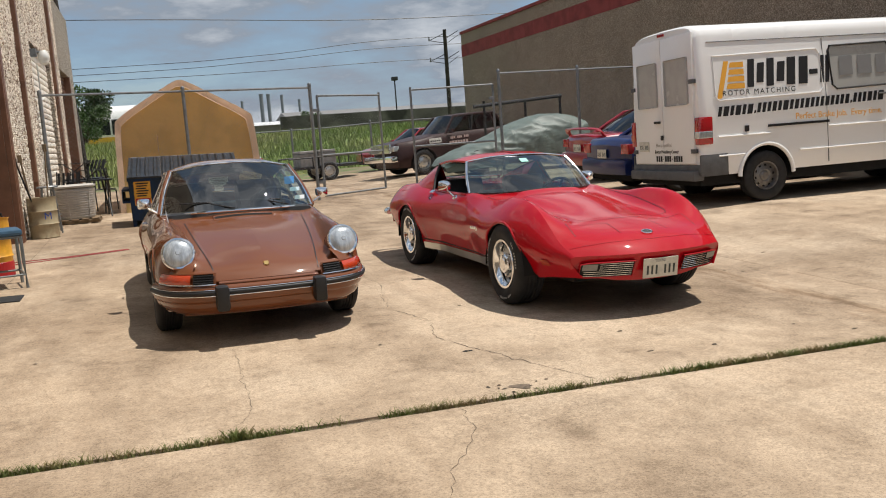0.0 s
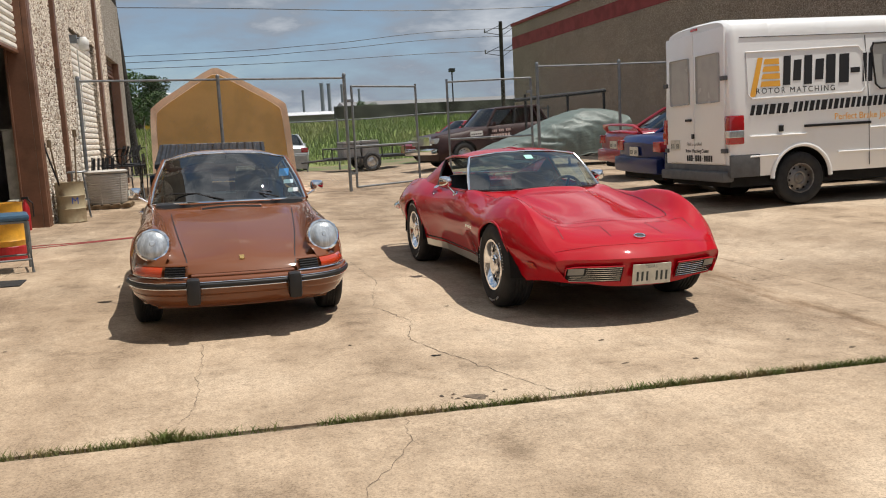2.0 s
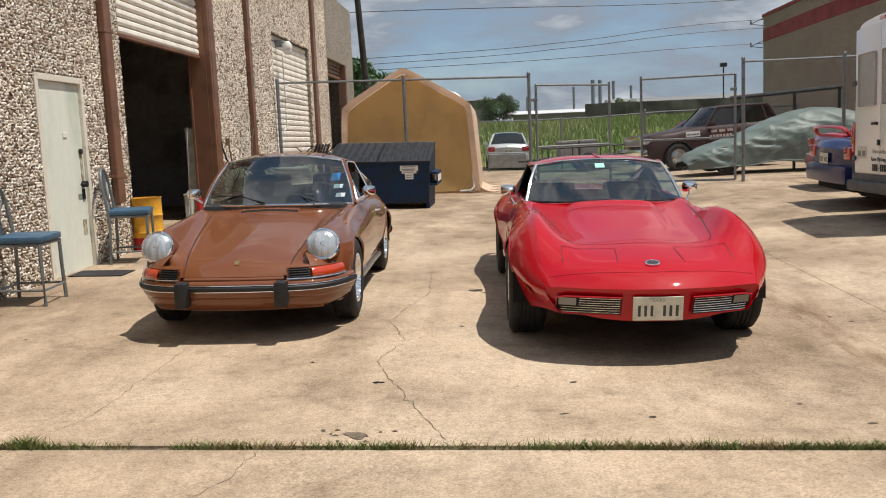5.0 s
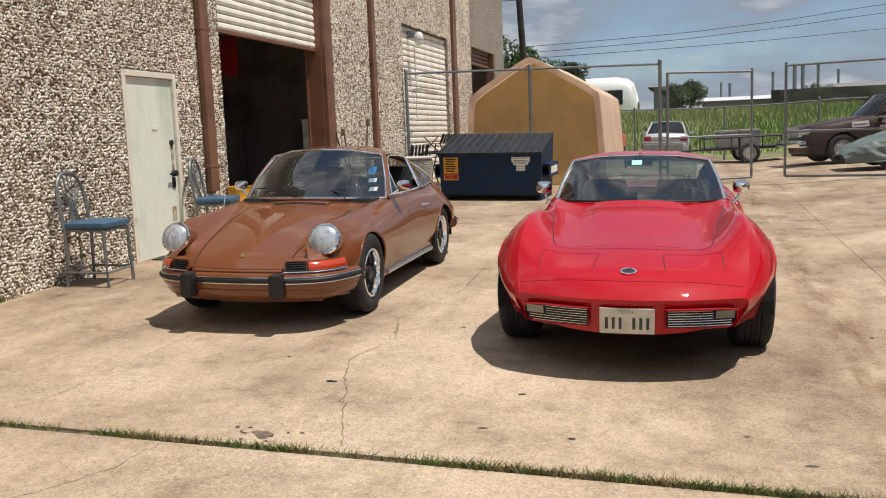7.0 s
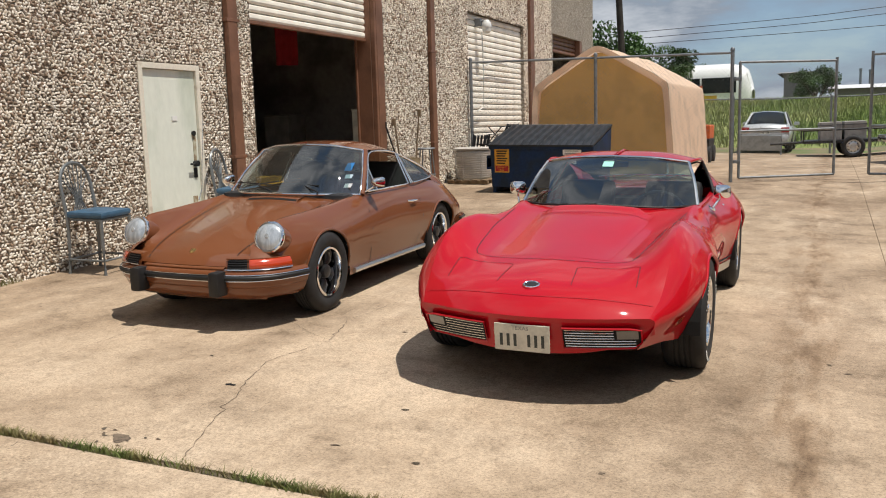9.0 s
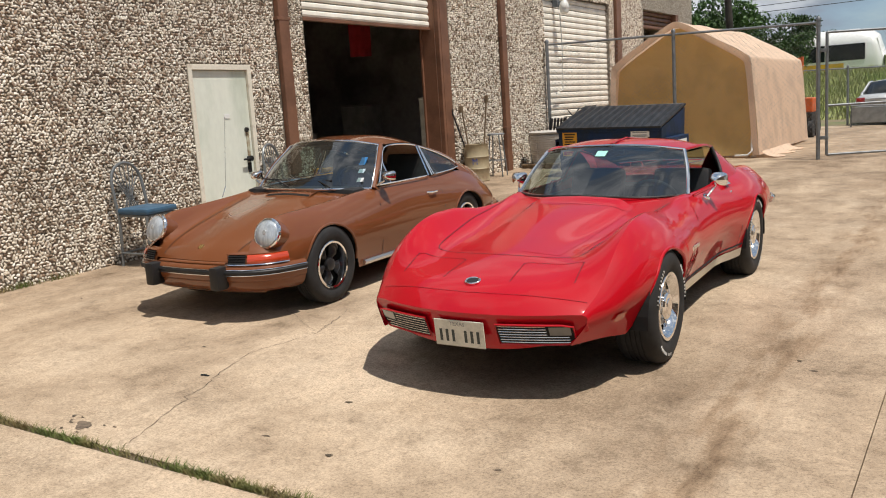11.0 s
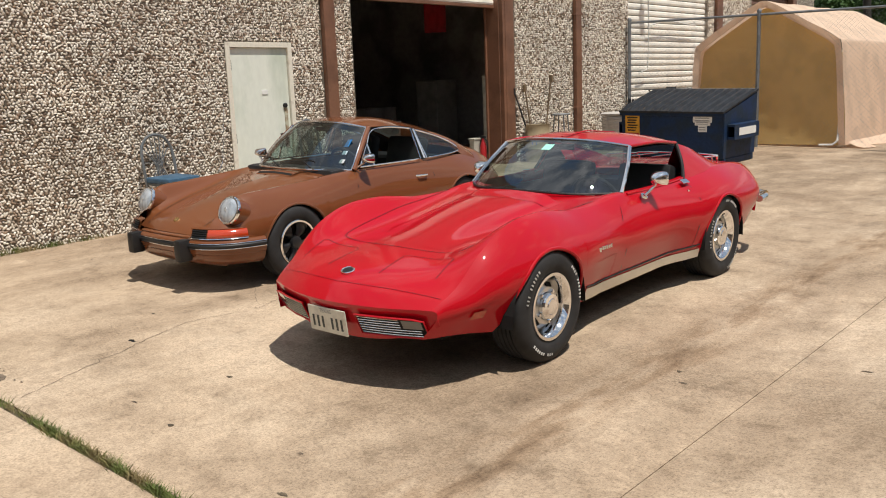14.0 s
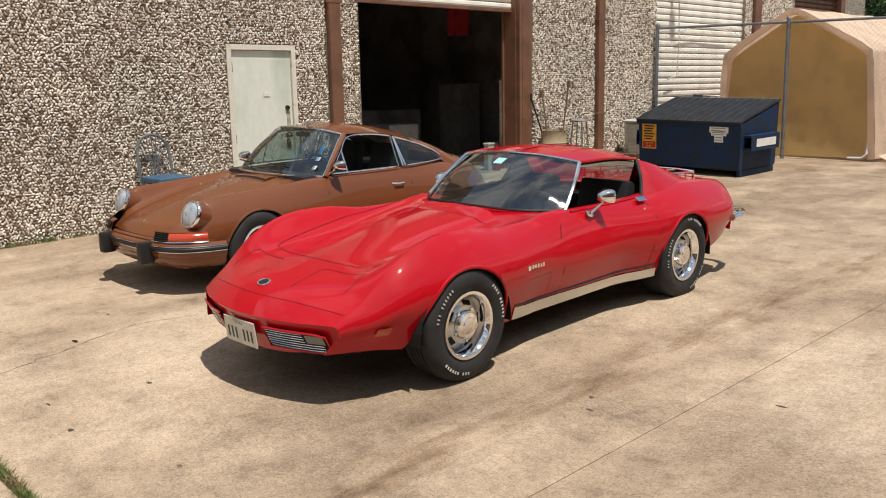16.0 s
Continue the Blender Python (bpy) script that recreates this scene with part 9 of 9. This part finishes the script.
blotch("broken_patch", "spalled dark patch broken out of the concrete", 1.86, 4.44, 0.055, 0.045, CRACK, 1, "patch")
rng = np.random.default_rng(5)
for k in range(9):
    a, r = rng.uniform(0, 6.28), rng.uniform(0.06, 0.15)
    blotch("concrete_chip", "loose chip of broken concrete", 1.86 + r * math.cos(a) * 1.3, 4.46 + r * math.sin(a) * 0.8, rng.uniform(0.006, 0.016), rng.uniform(0.005, 0.012), MORTAR if k % 2 else CRACK, 20 + k, "chip", 0.003, 0.006)
blotch("flattened_leaf", "dark flattened leaf lying on the concrete", 1.855, 5.31, 0.030, 0.018, MATT_BLACK, 2, "leaf", 0.003, 0.003)
for k, (x, y) in enumerate(((1.37, 5.75), (3.0, 5.3), (5.15, 6.75), (5.05, 6.9), (2.9, 4.75), (-0.2, 12.9), (4.15, 4.9), (3.35, 4.7), (5.9, 7.4), (6.3, 8.1), (2.3, 6.7), (4.4, 4.6), (-0.9, 6.4))):
    blotch("dead_leaf", "small dry leaf scrap on the concrete", x, y, 0.016 + 0.006 * (k % 3), 0.008 + 0.003 * (k % 2), SOIL if k % 2 else CRACK, 40 + k, "leaf", 0.003, 0.004)

# folded black patio furniture piled behind the fence


def patio_table(m, tilt_legs=0.30):
    t = thing("patio_table", m, "black metal patio table stacked behind the fence", "table", "piled patio furniture")
    for k in range(7):
        b = B()
        box(b, -0.40, -0.40 + k * 0.116, 0.70, 0.40, -0.30 + k * 0.116, 0.725, 0.004)
        part("slat", b, LID, t)
    for s in (1, -1):
        for d in (1, -1):
            b = B()
            tube(b, [(s * 0.34, d * tilt_legs, 0.0), (s * 0.34, 0, 0.36), (s * 0.34, -d * tilt_legs, 0.70)], 0.016, 6)
            part("leg", b, BLACK, t)
    return t


def patio_chair(m):
    t = thing("patio_chair", m, "black slatted metal chair piled behind the fence", "chair", "piled patio furniture")
    for s in (1, -1):
        b = B()
        tube(b, [(s * 0.22, 0.24, 0.0), (s * 0.22, 0.20, 0.42), (s * 0.22, -0.20, 0.44), (s * 0.22, -0.30, 0.92)], 0.014, 6)
        part("side_frame", b, BLACK, t)
        b = B()
        tube(b, [(s * 0.22, -0.26, 0.0), (s * 0.22, -0.20, 0.44)], 0.014, 6)
        part("leg", b, BLACK, t)
    for k in range(5):
        b = B()
        box(b, -0.22, -0.18 + k * 0.08, 0.445, 0.22, -0.12 + k * 0.08, 0.46)
        part("seat_slat", b, LID, t)
    for k in range(5):
        b = B()
        box(b, -0.20 + k * 0.09, -0.012, 0.0, -0.16 + k * 0.09, 0.012, 0.46, 0, Matrix.Translation((0, -0.205, 0.45)) @ pose(0, 0, 0, 12, 0, 0))
        part("back_slat", b, LID, t)
    return t


patio_table(on_lot(-1.20, 18.35, 8, False))
patio_table(on_lot(-1.30, 19.35, -5, False), 0.26)
patio_table(on_lot(-1.25, 18.85, 20, False) @ Matrix.Translation((0.0, 0.0, 0.728)) @ pose(0, 0, 0, 0, 0, 30) @ Matrix.Diagonal((0.9, 0.9, 0.45, 1)))
patio_chair(on_lot(-1.62, 17.75, 160, False))
patio_chair(on_lot(-1.05, 20.1, 200, False))
patio_chair(on_lot(-1.15, 18.30, 140, False) @ Matrix.Translation((0.02, 0.05, 0.728)) @ Matrix.Diagonal((1, 1, 0.42, 1)))

# ---- stones of the exposed aggregate wall ----


def stone_field(name, y0, y1, z0, z1, size, seed, skip):
    """Rounded stones pressed into the mortar, as one joined layer."""
    rng = np.random.default_rng(seed)
    ny, nz = int((y1 - y0) / size), int((z1 - z0) / (size * 0.9))
    gy, gz = np.meshgrid(np.arange(ny), np.arange(nz))
    y = y0 + (gy + 0.5 + 0.5 * (gz % 2) + rng.uniform(-0.30, 0.30, gy.shape)) * size
    z = z0 + (gz + 0.5 + rng.uniform(-0.30, 0.30, gy.shape)) * size * 0.9
    y, z = y.ravel(), z.ravel()
    keep = (y > y0) & (y < y1)
    for a, b, c, d in skip:
        keep &= ~((y > a - size * 0.4) & (y < b + size * 0.4) & (z > c) & (z < d + size * 0.4))
    y, z = y[keep], z[keep]
    n = len(y)
    a = rng.uniform(0, math.pi, n)
    ru, rv = size * rng.uniform(0.44, 0.86, n), size * rng.uniform(0.28, 0.52, n)
    hgt = size * rng.uniform(0.22, 0.62, n)
    tilt_y, tilt_z = rng.normal(0, 0.25, n), rng.normal(0, 0.25, n)
    k = 6
    verts = np.zeros((n, 2 * k + 1, 3))
    for ring, (scale, lift) in enumerate(((1.0, -0.10), (0.72, 0.72))):
        for i in range(k):
            t = 2 * math.pi * i / k + 0.3 * ring
            wob = rng.uniform(0.75, 1.18, n)
            du, dv = ru * scale * math.cos(t) * wob, rv * scale * math.sin(t) * wob
            verts[:, ring * k + i, 1] = y + du * np.cos(a) - dv * np.sin(a)
            verts[:, ring * k + i, 2] = z + du * np.sin(a) + dv * np.cos(a)
            verts[:, ring * k + i, 0] = WX + hgt * lift + (0.0 if ring == 0 else 1.0) * (tilt_y * du * 0.5 + tilt_z * dv * 0.5)
    verts[:, 2 * k, 0], verts[:, 2 * k, 1], verts[:, 2 * k, 2] = WX + hgt, y, z
    faces = []
    base = np.arange(n) * (2 * k + 1)
    quads = np.concatenate([np.stack([base + i, base + (i + 1) % k, base + k + (i + 1) % k, base + k + i], 1) for i in range(k)])
    tris = np.concatenate([np.stack([base + k + i, base + k + (i + 1) % k, base + 2 * k], 1) for i in range(k)])
    me = bpy.data.meshes.new(name)
    nv = n * (2 * k + 1)
    me.vertices.add(nv)
    me.vertices.foreach_set("co", verts.reshape(-1))
    loops = np.concatenate([quads.reshape(-1), tris.reshape(-1)])
    me.loops.add(len(loops))
    me.loops.foreach_set("vertex_index", loops.astype(np.int32))
    me.polygons.add(len(quads) + len(tris))
    starts = np.concatenate([np.arange(len(quads)) * 4, len(quads) * 4 + np.arange(len(tris)) * 3])
    me.polygons.foreach_set("loop_start", starts.astype(np.int32))
    me.polygons.foreach_set("use_smooth", np.zeros(len(quads) + len(tris), dtype=bool))
    me.update(calc_edges=True)
    me.validate()
    me.materials.append(STONES)
    ob = new(name, me)
    ob.parent = shop
    return tagged(ob, "rounded tan and cream stones set in mortar", kind="stuff")


holes = [(8.86, 9.88, -1, 2.33), (BAY[0], BAY[1] + 0.34, -1, 9), (10.40, 10.61, 0.88, 9), (16.48, 16.68, 0.28, 9), (18.5, 22.1, -1, 3.86), (22.44, 22.76, 0.28, 9)]
stone_field("wall_stones", 2.0, BAY[0], 0.05, 3.7, 0.034, 31, holes)
stone_field("wall_stones", 14.3, 24.5, 0.15, 5.7, 0.040, 32, holes)
stone_field("wall_stones", 9.9, 16.5, 3.7, 5.7, 0.040, 33, holes)
